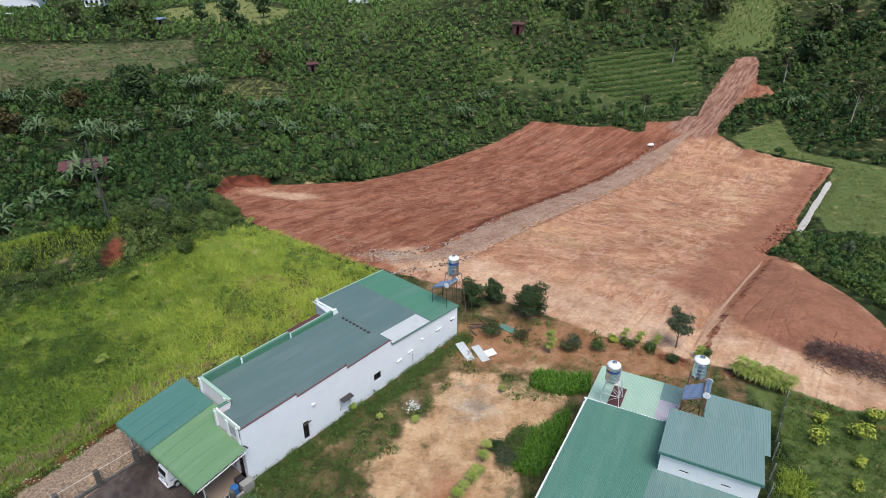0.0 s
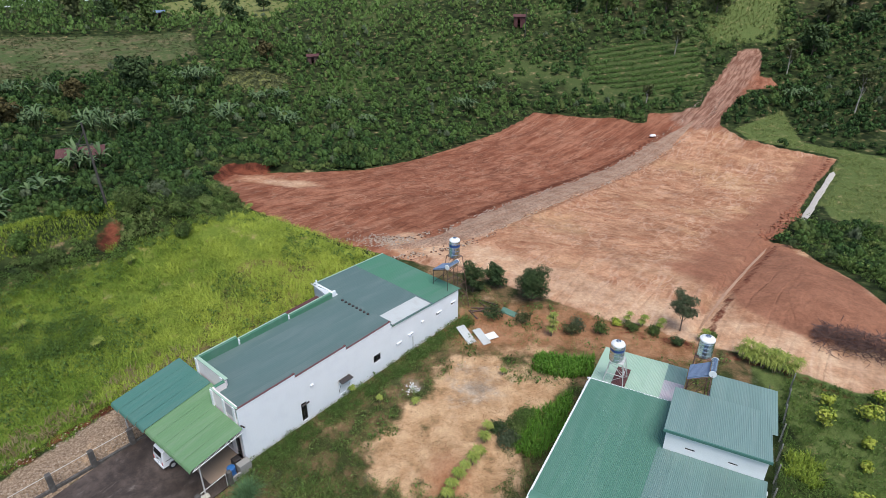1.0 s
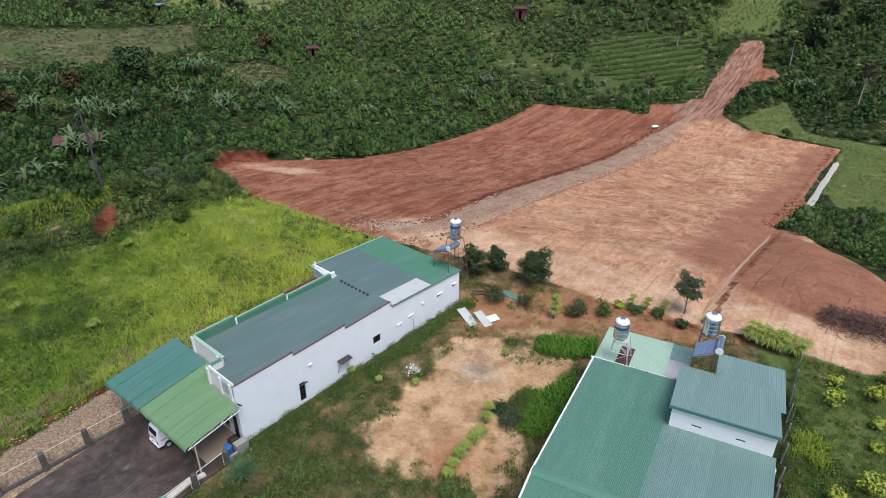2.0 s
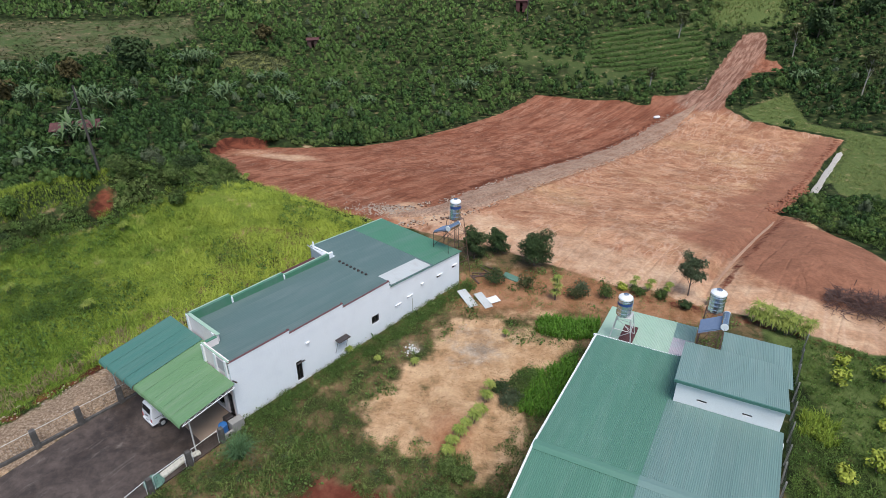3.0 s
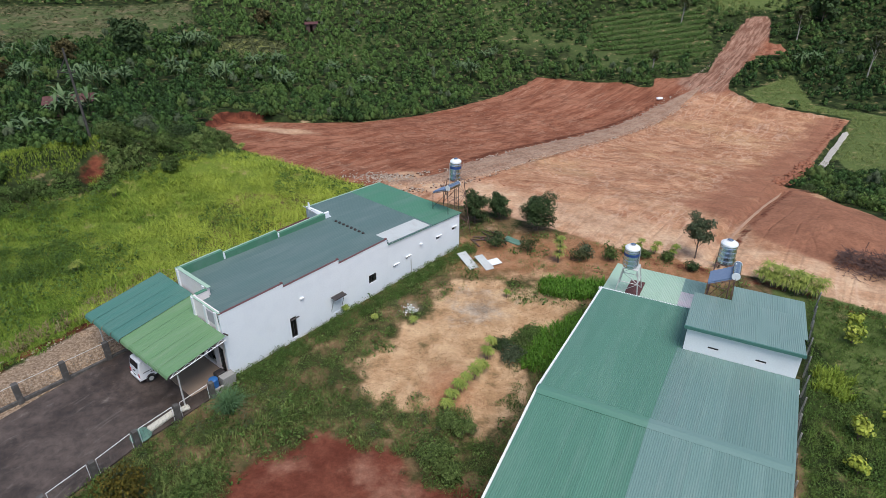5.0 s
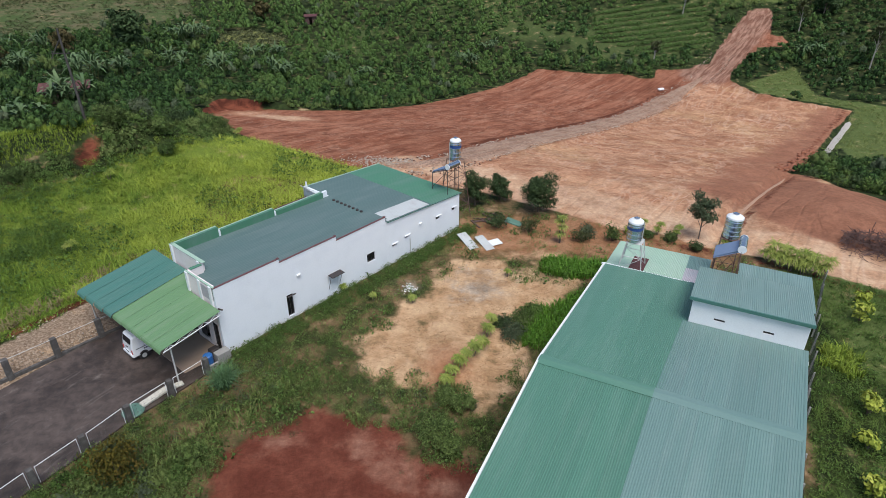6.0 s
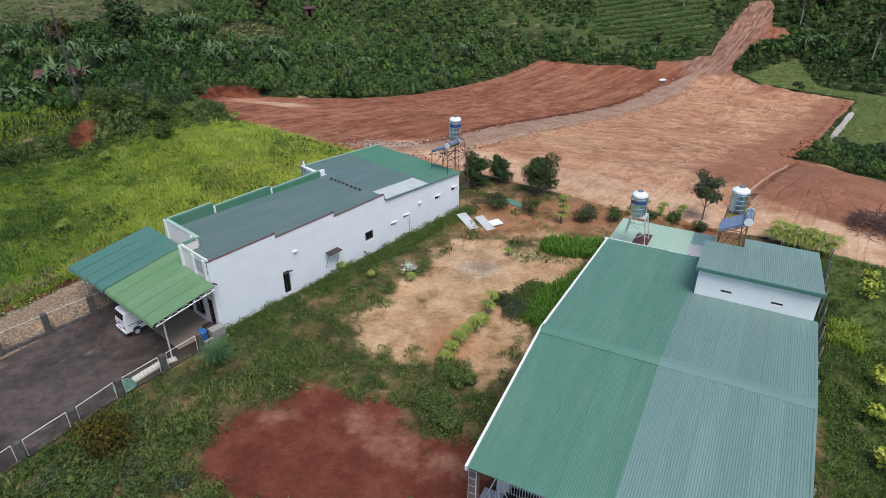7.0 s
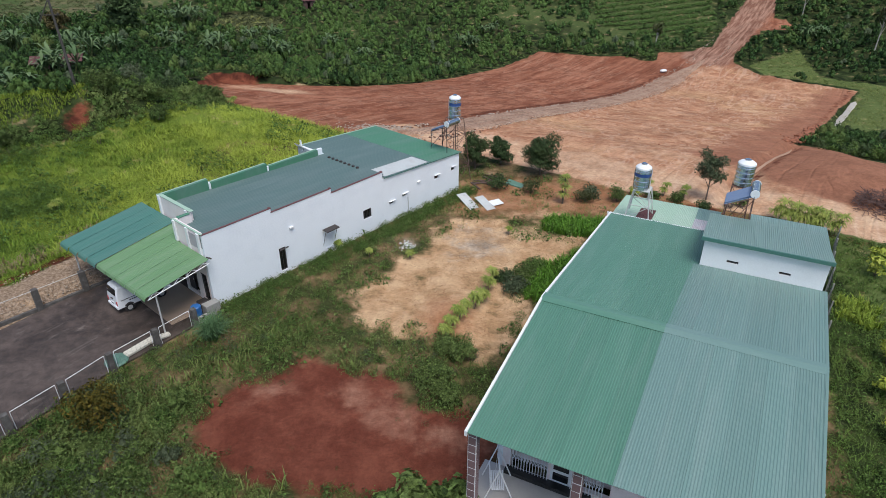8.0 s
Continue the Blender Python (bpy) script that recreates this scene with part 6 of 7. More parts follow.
# ---------------------------------------------------------------- small van under the canopy
van = thing("van", LONG @ pose(-2.55, 4.15, 0.05) @ Matrix.Scale(0.98, 4), "small white boxy delivery van parked half under the canopy", "van")
half = 0.70


def van_body():
    bm = bmesh.new()
    prof = [(-1.64, 0.38), (-1.66, 0.80), (-1.60, 1.30), (-1.50, 1.72), (-1.38, 1.78), (0.75, 1.80), (1.00, 1.72), (1.42, 1.08), (1.62, 0.95), (1.66, 0.38)]
    rows = []
    for y, inset in ((-half, 0.07), (-half + 0.05, 0.0), (half - 0.05, 0.0), (half, 0.07)):
        tuck = [0.0 if z < 1.0 else 1.0 for _, z in prof]
        rows.append([bm.verts.new((x * (1 - inset * 0.1), y - math.copysign(0.09, y) * t, z - (inset if z > 1.6 else 0))) for (x, z), t in zip(prof, tuck)])
    for a, b in zip(rows[:-1], rows[1:]):
        for i in range(len(prof)):
            j = (i + 1) % len(prof)
            bm.faces.new((a[i], a[j], b[j], b[i]))
    bm.faces.new(rows[0])
    bm.faces.new(rows[-1][::-1])
    bmesh.ops.recalc_face_normals(bm, faces=bm.faces)
    bmesh.ops.bevel(bm, geom=[e for e in bm.edges if len(e.link_faces) == 2 and e.calc_face_angle(0) > 0.5], offset=0.03, segments=2, affect="EDGES")
    return bm


van_shell = part("body", van_body(), "white_paint", van)
rear = pose(-1.578, 0, 1.46, 0, 13.5, 0)
part("rear_window", a_box(-0.012, 0.012, -0.5, 0.5, -0.20, 0.20, m=rear, bevel=0.008), "dark_glass", van)
part("windscreen", a_box(-0.012, 0.012, -0.52, 0.52, -0.36, 0.36, m=pose(1.225, 0, 1.40, 0, -33, 0)), "dark_glass", van)
for s in (-1, 1):
    part("side_window", a_box(0.30, 0.95, s * 0.635 - 0.012, s * 0.635 + 0.012, 1.12, 1.52), "dark_glass", van)
    part("side_panel", a_box(-1.2, 0.15, s * 0.632 - 0.012, s * 0.632 + 0.012, 1.12, 1.50), "white_paint", van)
    part("trim_line", a_box(-1.45, 1.4, s * 0.705 - 0.008, s * 0.705 + 0.008, 0.90, 0.93), "dark_metal", van)
    for i in range(6):
        part("lettering_bar", a_box(-0.95 + i * 0.14, -0.86 + i * 0.14, s * 0.705 - 0.01, s * 0.705 + 0.01, 0.72, 0.80), "dark_metal", van)
    part("tail_light", a_box(-1.68, -1.63, s * 0.58 - 0.06, s * 0.58 + 0.06, 0.62, 0.88), "red_plastic", van, "red tail light")
    part("headlight", a_box(1.62, 1.67, s * 0.52 - 0.1, s * 0.52 + 0.1, 0.62, 0.78), "white_trim", van)
    part("mirror", a_box(1.05, 1.12, s * 0.82 - 0.07, s * 0.82 + 0.07, 1.12, 1.28), "dark_metal", van)
    for x in (-1.02, 1.02):
        w = part("wheel", bar(bmesh.new(), (x, s * 0.60, 0.27), (x, s * 0.715, 0.27), 0.27, sides=18), "tyre", van)
        part("rim", bar(bmesh.new(), (x, s * 0.70, 0.27), (x, s * 0.722, 0.27), 0.16, sides=14), "pale_steel", w)
        part("wheel_arch", bar(bmesh.new(), (x, s * 0.65, 0.30), (x, s * 0.698, 0.30), 0.33, sides=18), "dark_metal", van)
part("bumper", a_box(-1.72, -1.60, -0.66, 0.66, 0.36, 0.52, bevel=0.02), "white_paint", van)
part("bumper", a_box(1.60, 1.72, -0.66, 0.66, 0.36, 0.52, bevel=0.02), "white_paint", van)
part("plate", a_box(-1.695, -1.655, -0.2, 0.2, 0.58, 0.72), "white_trim", van)
part("plate_bar", a_box(-1.70, -1.69, -0.15, 0.15, 0.62, 0.68), "dark_metal", van)
part("rear_handle", a_box(-1.69, -1.65, -0.12, 0.12, 0.95, 0.99), "dark_metal", van)

# ---------------------------------------------------------------- odds and ends about the yard
def at_ground(x, y, turn=0.0, lift=0.0):
    return pose(x, y, ground_z(x, y) + lift, 0, 0, turn)


def loose(name, m, bm, material, label, category, group=""):
    ob = part(name, bm, material)
    ob.matrix_world = m
    return tagged(ob, label, category, group)


loose("barrel", LONG @ pose(-1.35, -0.3, 0.05), lathe(bmesh.new(), [(0.27, 0), (0.29, 0.08), (0.29, 0.42), (0.30, 0.45), (0.29, 0.48), (0.29, 0.85), (0.24, 0.9), (0.1, 0.91)], 16), "blue_plastic",
      "blue plastic barrel by the corner of the house", "barrel")
bm = lathe(bmesh.new(), [(0.60, 0), (0.62, 0.06), (0.55, 0.14), (0.3, 0.2), (0.05, 0.22)], 16)
loose("round_cover", LONG @ pose(-6.3, -0.55, 0.05), bm, "green_plastic", "round faded green plastic lid on the concrete", "lid")
loose("white_sheet", LONG @ pose(-4.9, -0.45, 0.08, 4, 0, 8), a_box(-0.95, 0.95, -0.22, 0.22, 0, 0.22, bevel=0.05), "tarp_cream", "crumpled whitish sheet bundle on the concrete edge", "bundle")
loose("white_sheet", LONG @ pose(-3.6, -0.5, 0.08, 0, 3, -8), a_box(-0.35, 0.35, -0.2, 0.2, 0, 0.16, bevel=0.04), "tarp_cream", "small crumpled pale sheet on the concrete edge", "bundle")
loose("storage_box", LONG @ pose(-0.5, 0.5, 0.05), a_box(-0.3, 0.3, -0.25, 0.25, 0, 0.5, bevel=0.05), "dark_metal", "dark storage box set down by the front window", "box")
for x, y, tn, w, h, tilt, mt in ((2.1, 46.4, 28, 0.85, 2.7, 10, "roof_white"), (3.4, 46.3, 27, 0.8, 2.1, 8, "roof_white"), (4.3, 46.4, 28, 1.0, 0.85, 4, "white_trim")):
    loose("loose_panel", at_ground(x, y, tn, 0.03) @ pose(0, 0, 0, tilt, 0, 0), a_box(-w / 2, w / 2, -h / 2, h / 2, 0.12, 0.17, bevel=0.01), mt, "discarded pale building panel lying in the weeds", "panel", "discarded panels")
loose("tarpaulin", at_ground(6.2, 50.2, -35, 0.05), a_box(-0.8, 0.8, -0.35, 0.35, 0.0, 0.12, m=pose(0, 0, 0, 12, 5, 0), bevel=0.05), "green_plastic", "crumpled green tarpaulin on bare soil", "tarpaulin")
loose("white_sack", at_ground(47.0, 137.5, 20, 0.3), a_box(-0.75, 0.75, -0.4, 0.4, 0, 0.5, bevel=0.18), "white_trim", "white sacks dropped on the red earth", "sacks")
for i in range(9):
    a, b = random.uniform(2.6, 5.2), random.uniform(49.2, 52.5)
    loose("plank", at_ground(a, b, random.uniform(0, 180), 0.05), a_box(-0.8, 0.8, -0.07, 0.07, 0, 0.05), "twig", "weathered loose plank lying behind the house", "plank", "loose planks")


def stone_mesh(seed):
    r = random.Random(seed)
    bm = bmesh.new()
    bmesh.ops.create_icosphere(bm, subdivisions=1, radius=1.0)
    for v in bm.verts:
        v.co *= r.uniform(0.7, 1.2)
        v.co.z *= 0.6
    me = bpy.data.meshes.new("stone")
    bm.to_mesh(me)
    bm.free()
    co = np.array([v.co[:] for v in me.vertices])
    fc = np.array([p.vertices[:] for p in me.polygons])
    bpy.data.meshes.remove(me)
    return co, fc


STONES = [stone_mesh(k) for k in range(5)]


def rubble(name, x, y, z, size, material, label):
    vs, fs, base = [], [], 0
    for px, py, pz, s in zip(x, y, z, size):
        co, fc = STONES[random.randrange(5)]
        a = random.uniform(0, math.tau)
        c, sn = math.cos(a), math.sin(a)
        vs.append(np.stack([(co[:, 0] * c - co[:, 1] * sn) * s + px, (co[:, 0] * sn + co[:, 1] * c) * s + py, co[:, 2] * s + pz], 1))
        fs.append(fc + base)
        base += len(co)
    me = mesh_np(name, np.concatenate(vs), np.concatenate(fs), material)
    return tagged(new(name, me), label, "rubble", kind="stuff")


M["pale_stone"] = surface("pale_stone", (0.43, 0.35, 0.28), (0.32, 0.23, 0.165), 1.2, 8, 0.8, 0.9, bump=0.02, island=0.5)
M["dark_clod"] = surface("dark_clod", (0.13, 0.058, 0.036), (0.2, 0.1, 0.065), 0.8, 8, 0.8, 0.95, bump=0.02)
M["red_clod"] = surface("red_clod", (0.30, 0.11, 0.06), (0.42, 0.2, 0.11), 0.8, 8, 0.8, 0.95, bump=0.02)

# tiled floor before the door of the long house
M["tile_tan"] = surface("tile_tan", (0.36, 0.265, 0.195), (0.27, 0.19, 0.14), 0.6, 12, 0.7, 0.5, bump=0.002)
door_floor = part("door_floor", a_box(-2.7, -0.03, 0.25, 4.6, -0.1, 0.075), "tile_tan")
door_floor.matrix_world = LONG
tagged(door_floor, "tan tiled floor before the open door of the white house", "floor", kind="structure")


# ---------------------------------------------------------------- stones
r_np = np.random.default_rng(21)
n = 1100
t = r_np.uniform(0, 1, n)
edge = np.where(r_np.uniform(0, 1, n) < 0.5, -1, 1) * (2.45 + r_np.normal(0, 0.32, n))
rp = np.array(ROAD)
cum = np.r_[0, np.cumsum(np.hypot(*np.diff(rp, axis=0).T))]
d = t ** 1.3 * cum[-1] * 0.8
cx, cy = np.interp(d, cum, rp[:, 0]), np.interp(d, cum, rp[:, 1])
tx, ty = np.interp(d + 1, cum, rp[:, 0]) - cx, np.interp(d + 1, cum, rp[:, 1]) - cy
tl = np.hypot(tx, ty)
x, y = cx + ty / tl * edge, cy - tx / tl * edge
rubble("road_edge_stones", x, y, land(x, y) + 0.10, r_np.uniform(0.04, 0.15, n), "pale_stone", "pale rubble along both edges of the track")
sh = r_np.normal(0, 0.25, n)
rubble("lip_clods", x + sh, y - 0.7 * sh, land(x + sh, y - 0.7 * sh) + 0.05, r_np.uniform(0.05, 0.16, n), "dark_clod", "dark red clods broken from the edges of the track")
n = 700
x, y = r_np.normal(-6.0, 2.3, n), r_np.normal(64.6, 1.0, n)
rubble("stone_heap", x, y, land(x, y) + 0.04, r_np.uniform(0.03, 0.11, n), "pale_stone", "scattered pale stones at the foot of the track")
M["bank_stone"] = surface("bank_stone", (0.37, 0.295, 0.225), (0.42, 0.35, 0.28), 0.9, 8, 0.6, 0.9, bump=0.02, island=0.55)
gx, gy = scatter(-34, -18, 22, 42, 0.23, 0.5)
ga, gb = (gx + 13.7) * 0.6508 + (gy - 31.75) * 0.7593, -(gx + 13.7) * 0.7593 + (gy - 31.75) * 0.6508
lot = r_np.uniform(0, 1, len(gx))
for lo, hi, share, small, large, label in ((7.95, 9.7, 0.7, 0.03, 0.085, "pale broken stones set in the sloping bank beside the forecourt"), (9.7, 11.3, 0.3, 0.015, 0.035, "small gravel on the sandy strip above the bank"),
                                           (11.0, 12.1, 0.6, 0.04, 0.13, "row of larger pale rocks along the far edge of the strip")):
    i = (gb > lo) & (gb < hi) & (ga < 0.5) & (ga > -20) & (lot < share)
    rubble("bank_stones", gx[i], gy[i], land(gx[i], gy[i]), r_np.uniform(small, large, i.sum()) * r_np.uniform(0.6, 1.0, i.sum()), "bank_stone", label)
n = 330
s = r_np.uniform(0, 1, n)
x, y = 43.8 + 13.5 * s + r_np.normal(0, 0.55, n), 76 + 17.0 * s + r_np.normal(0, 0.55, n)
rubble("earth_clods", x, y, land(x, y) + 0.1, r_np.uniform(0.08, 0.32, n), "red_clod", "orange clods and rocks heaped beside the ditch")
n = 500
x, y = r_np.uniform(-25, 78, n), r_np.uniform(60, 150, n)
x, y = keep(x, y, inside(x, y, PAD) > 1)
rubble("pad_clods", x, y, land(x, y) + 0.03, r_np.uniform(0.03, 0.12, len(x)), "red_clod", "small clods strewn over the graded earth")
n = 60
x, y = r_np.normal(-2.5, 0.32, n), r_np.normal(39.4, 0.3, n)
M["rubbish"] = surface("rubbish", (0.78, 0.78, 0.78), (0.55, 0.52, 0.5), 3, 20, 0.6, 0.6, bump=0)
rubble("rubbish_heap", x, y, land(x, y) + 0.03, r_np.uniform(0.03, 0.10, n), "rubbish", "small heap of white rubbish in the weeds")
n = 30
x, y = r_np.uniform(0, 5, n), r_np.uniform(37.4, 43, n)
x, y = keep(x, y, inside(x, y, ASH) > -0.3)
rubble("ash_stones", x, y, land(x, y) + 0.0, r_np.uniform(0.02, 0.08, len(x)), "pale_stone", "bits of mortar and stone on the ash patch")


# ---------------------------------------------------------------- trees and shrubs
def leafy(name, blobs, leaf, per, material, parent, squash=0.9, low=-0.7, tint=0.4):
    vs, fs, ts, base = [], [], [], 0
    for (bx, by, bz), r in blobs:
        v, f = leaf_blob(int(per * max(0.4, r)), r, squash, leaf, low)
        vs.append(v + np.array([bx, by, bz]))
        fs.append(f + base)
        ts.append(np.full(len(v), float(np.clip(tint + rng.normal(0, 0.22), 0, 1))))
        base += len(v)
    me = mesh_np(name, np.concatenate(vs), np.concatenate(fs), material, np.concatenate(ts))
    ob = new(name, me)
    ob.parent = parent
    return ob


def tree(m, height, spread, trunk_r, leaf_mat, label, bark="bark", leaf=0.16, per=150, crown_low=0.4, limbs=7, blob=0.36, category="tree", group="", seed=0, squash=0.9, tint=0.35):
    r = random.Random(seed)
    t = thing("tree", m, label, category, group)
    bm = bmesh.new()
    p, k = Vector((0, 0, -0.2)), 5
    bend = Vector((r.uniform(-0.1, 0.1), r.uniform(-0.1, 0.1), 0)) * height * 0.5
    pts = [p + Vector((0, 0, height * 0.8 * i / k)) + bend * (i / k) ** 2 for i in range(k + 1)]
    for i in range(k):
        bar(bm, pts[i], pts[i + 1], trunk_r * (1 - 0.14 * i), trunk_r * (1 - 0.14 * (i + 1)), 7)
    blobs = [((pts[-1].x, pts[-1].y, height * 0.88), spread * blob)]
    for i in range(limbs):
        f = crown_low + (0.95 - crown_low) * (i + r.random() * 0.6) / limbs
        a = i * 2.4 + r.uniform(-0.4, 0.4)
        root = pts[min(k, int(f * k * 1.0))]
        out = spread * (1.0 - 0.45 * abs(f - 0.55)) * r.uniform(0.55, 0.85)
        tip = Vector((root.x + math.cos(a) * out, root.y + math.sin(a) * out, height * f + out * 0.25))
        bar(bm, root, tip, trunk_r * 0.4, trunk_r * 0.12, 5)
        blobs.append((tuple(tip), spread * blob * r.uniform(0.75, 1.25)))
        half_way = root.lerp(tip, 0.6)
        blobs.append(((half_way.x, half_way.y, half_way.z + spread * 0.12), spread * blob * r.uniform(0.6, 1.0)))
    part("trunk", bm, bark, t)
    leafy("crown", blobs, leaf, per, leaf_mat, t, squash, tint=tint)
    return t


def shrub(m, r, leaf_mat, label, leaf=0.11, per=260, tall=1.0, group="", seed=0, category="shrub", tint=0.4):
    q = random.Random(seed)
    t = thing("shrub", m, label, category, group)
    blobs = []
    for i in range(6):
        a = i * 1.1 + q.uniform(-0.3, 0.3)
        d = r * q.uniform(0.15, 0.6)
        tip = (math.cos(a) * d, math.sin(a) * d, r * tall * q.uniform(0.5, 1.1))
        part("stem", bar(bmesh.new(), (0, 0, -0.1), tip, 0.03, 0.012, 5), "bark", t)
        blobs.append((tip, r * q.uniform(0.42, 0.62)))
    leafy("crown", blobs, leaf, per, leaf_mat, t, 0.9, tint=tint)
    return t


def strap_leaves(n, length, width, lift, droop, seed):
    """A rosette of arching strap leaves."""
    q = np.random.default_rng(seed)
    vs, fs = [], []
    for i in range(n):
        a = i * 2.39996 + q.uniform(-0.2, 0.2)
        L, up = length * q.uniform(0.75, 1.15), lift * q.uniform(0.5, 1.2) * (1 - 0.5 * i / n)
        d, s = np.array([math.cos(a), math.sin(a), 0]), np.array([-math.sin(a), math.cos(a), 0])
        rows = []
        for k, w in enumerate((0.35, 1.0, 0.85, 0.08)):
            f = k / 3
            c = d * L * (0.05 + 0.95 * f) * (1 - 0.12 * f) + np.array([0, 0, up * L * f - droop * L * f * f + i * 0.004])
            rows += [c - s * width * w, c + s * width * w]
        b = len(vs)
        vs += rows
        fs += [(b, b + 1, b + 3, b + 2), (b + 2, b + 3, b + 5, b + 4), (b + 4, b + 5, b + 7, b + 6)]
    return np.array(vs), np.array(fs)


def dracaena(m, heads, label, size=0.55, leaf_mat="leaf_dracaena", group="dracaenas", seed=0):
    q = random.Random(seed)
    t = thing("dracaena", m, label, "dracaena", group)
    for i, (x, y, z) in enumerate(heads):
        part("cane", bar(bmesh.new(), (x * 0.3, y * 0.3, -0.1), (x, y, z), 0.035, 0.025, 6), "bark", t)
        v, f = strap_leaves(64, size * q.uniform(0.8, 1.1), 0.032, 1.2, 0.92, seed * 17 + i)
        me = mesh_np("leaf_head", v, f, leaf_mat, np.full(len(v), q.uniform(0.2, 0.8)))
        ob = new("leaf_head", me)
        ob.parent, ob.location = t, (x, y, z)
    return t


def banana(m, height, label, seed=0, leaf_mat="leaf_banana"):
    q = random.Random(seed)
    t = thing("banana_plant", m, label, "banana plant", "banana plants")
    for i in range(q.choice((4, 5, 6))):
        a = q.uniform(0, 6.28)
        x, y, h = math.cos(a) * q.uniform(1.2, 2.4) * (i > 0), math.sin(a) * q.uniform(1.2, 2.4) * (i > 0), height * q.uniform(0.6, 1.0)
        part("stem", bar(bmesh.new(), (x * 0.6, y * 0.6, -0.2), (x, y, h * 0.55), 0.16, 0.10, 8), "leaf_olive", t)
        n = 10
        for k in range(n):
            v, f = strap_leaves(1, h * 0.64, 0.20, 1.2, 1.0, seed * 31 + i * 11 + k)
            me = mesh_np("leaf", v, f, leaf_mat, np.full(len(v), q.uniform(0.1, 0.9)))
            ob = new("leaf", me)
            ob.parent, ob.matrix_local = t, pose(x, y, h * 0.53 + 0.03 * k, 0, q.uniform(-38, -5), k * 360 / n + q.uniform(-15, 15))
    return t


# around the back of the yard
tree(at_ground(8.6, 52.4), 3.2, 1.65, 0.09, "leaf_dark", "dark glossy-leaved fruit tree with a dense rounded crown", leaf=0.075, per=900, crown_low=0.25, seed=1, limbs=9, blob=0.42)
tree(at_ground(5.3, 54.9), 2.3, 1.05, 0.07, "leaf_dark", "young dark green fruit tree at the edge of the yard", leaf=0.075, per=900, crown_low=0.25, seed=2, blob=0.42)
tree(at_ground(2.9, 53.8), 2.9, 1.15, 0.08, "leaf_dark", "dark leafy tree at the foot of the tank tower", leaf=0.075, per=850, crown_low=0.2, seed=3, blob=0.45)
tree(at_ground(21.6, 47.4), 3.9, 1.35, 0.07, "leaf_grey", "slender young tree with an open crown beside the track", leaf=0.075, per=600, crown_low=0.5, seed=4, blob=0.36)
dracaena(at_ground(9.7, 46.6), [(0, 0, 0.7), (0.15, 0.1, 1.25), (-0.1, 0.1, 1.8), (0.05, -0.1, 2.3)], "tall yellow-green dracaena with drooping leaf heads", 0.6, seed=5)
for i, (x, y, r, mt) in enumerate(((11.6, 46.9, 0.75, "leaf_olive"), (12.2, 47.8, 0.7, "leaf_grey"), (14.2, 47.0, 0.8, "leaf_scrub"), (4.6, 49.4, 0.9, "leaf_dark"), (7.4, 48.6, 0.8, "leaf_olive"),
                                   (17.2, 47.6, 0.6, "leaf_scrub"), (19.0, 46.9, 0.55, "leaf_scrub"), (20.6, 45.2, 0.6, "leaf_dark"), (24.0, 46.1, 0.5, "leaf_scrub"), (16.0, 48.3, 0.45, "leaf_yellow"))):
    shrub(at_ground(x, y), r * 1.2, mt, "straggling green shrub on bare red soil", seed=40 + i, group="back yard shrubs", leaf=0.085, per=230, tall=0.85)
for i, (x, y) in enumerate(((17.0, 48.6), (18.2, 48.0), (23.0, 45.8), (19.6, 47.4))):
    dracaena(at_ground(x, y), [(0, 0, 0.5), (0.25, 0.1, 0.9)], "yellow-green dracaena among the shrubs", 0.5, seed=60 + i)
for i in range(8):
    f = i / 7
    x, y = 25.7 + 2.7 * f + 0.25 * math.sin(i * 2.0), 43.2 - 2.2 * f + 0.2 * math.cos(i * 3.0)
    dracaena(at_ground(x, y), [(0, 0, 1.0), (0.3, 0.2, 1.4), (-0.3, 0.15, 0.7)], "broad dracaena with arching yellow-striped leaves", 0.85, seed=80 + i)
# along the yard
for i, (x, y, h) in enumerate(((0.4, 29.2, 0.7), (0.9, 29.9, 0.8), (1.35, 30.6, 0.75), (1.9, 31.4, 0.8), (2.4, 32.2, 0.7), (2.85, 33.6, 0.8), (3.15, 34.5, 0.9), (0.1, 28.6, 0.6))):
    dracaena(at_ground(x, y), [(0, 0, h), (0.22, 0.12, h * 0.65)], "yellow-green dracaena in a garden row", 0.5, seed=100 + i)
for i, (x, y) in enumerate(((-7.3, 39.0), (-5.0, 37.9), (-2.2, 37.6), (4.9, 41.2))):
    dracaena(at_ground(x, y), [(0, 0, 0.4)], "small bright dracaena beside the white wall", 0.45, seed=120 + i)
for i, (x, y, r, mt, tall) in enumerate(((-0.4, 24.7, 1.3, "leaf_fresh", 0.9), (0.4, 23.8, 0.9, "leaf_fresh", 0.8), (4.6, 33.7, 0.95, "leaf_grey", 0.6), (5.4, 35.0, 1.0, "leaf_scrub", 0.6),
                                         (6.0, 36.2, 0.85, "leaf_bright", 0.6), (4.0, 34.9, 0.7, "leaf_dark", 0.6), (1.2, 26.9, 0.8, "leaf_fresh", 0.8), (0.2, 27.6, 0.7, "leaf_fresh", 0.7))):
    shrub(at_ground(x, y), r, mt, "dense leafy green shrub in the yard", seed=140 + i, group="yard shrubs", tall=tall, leaf=0.068, per=520, tint=0.45)
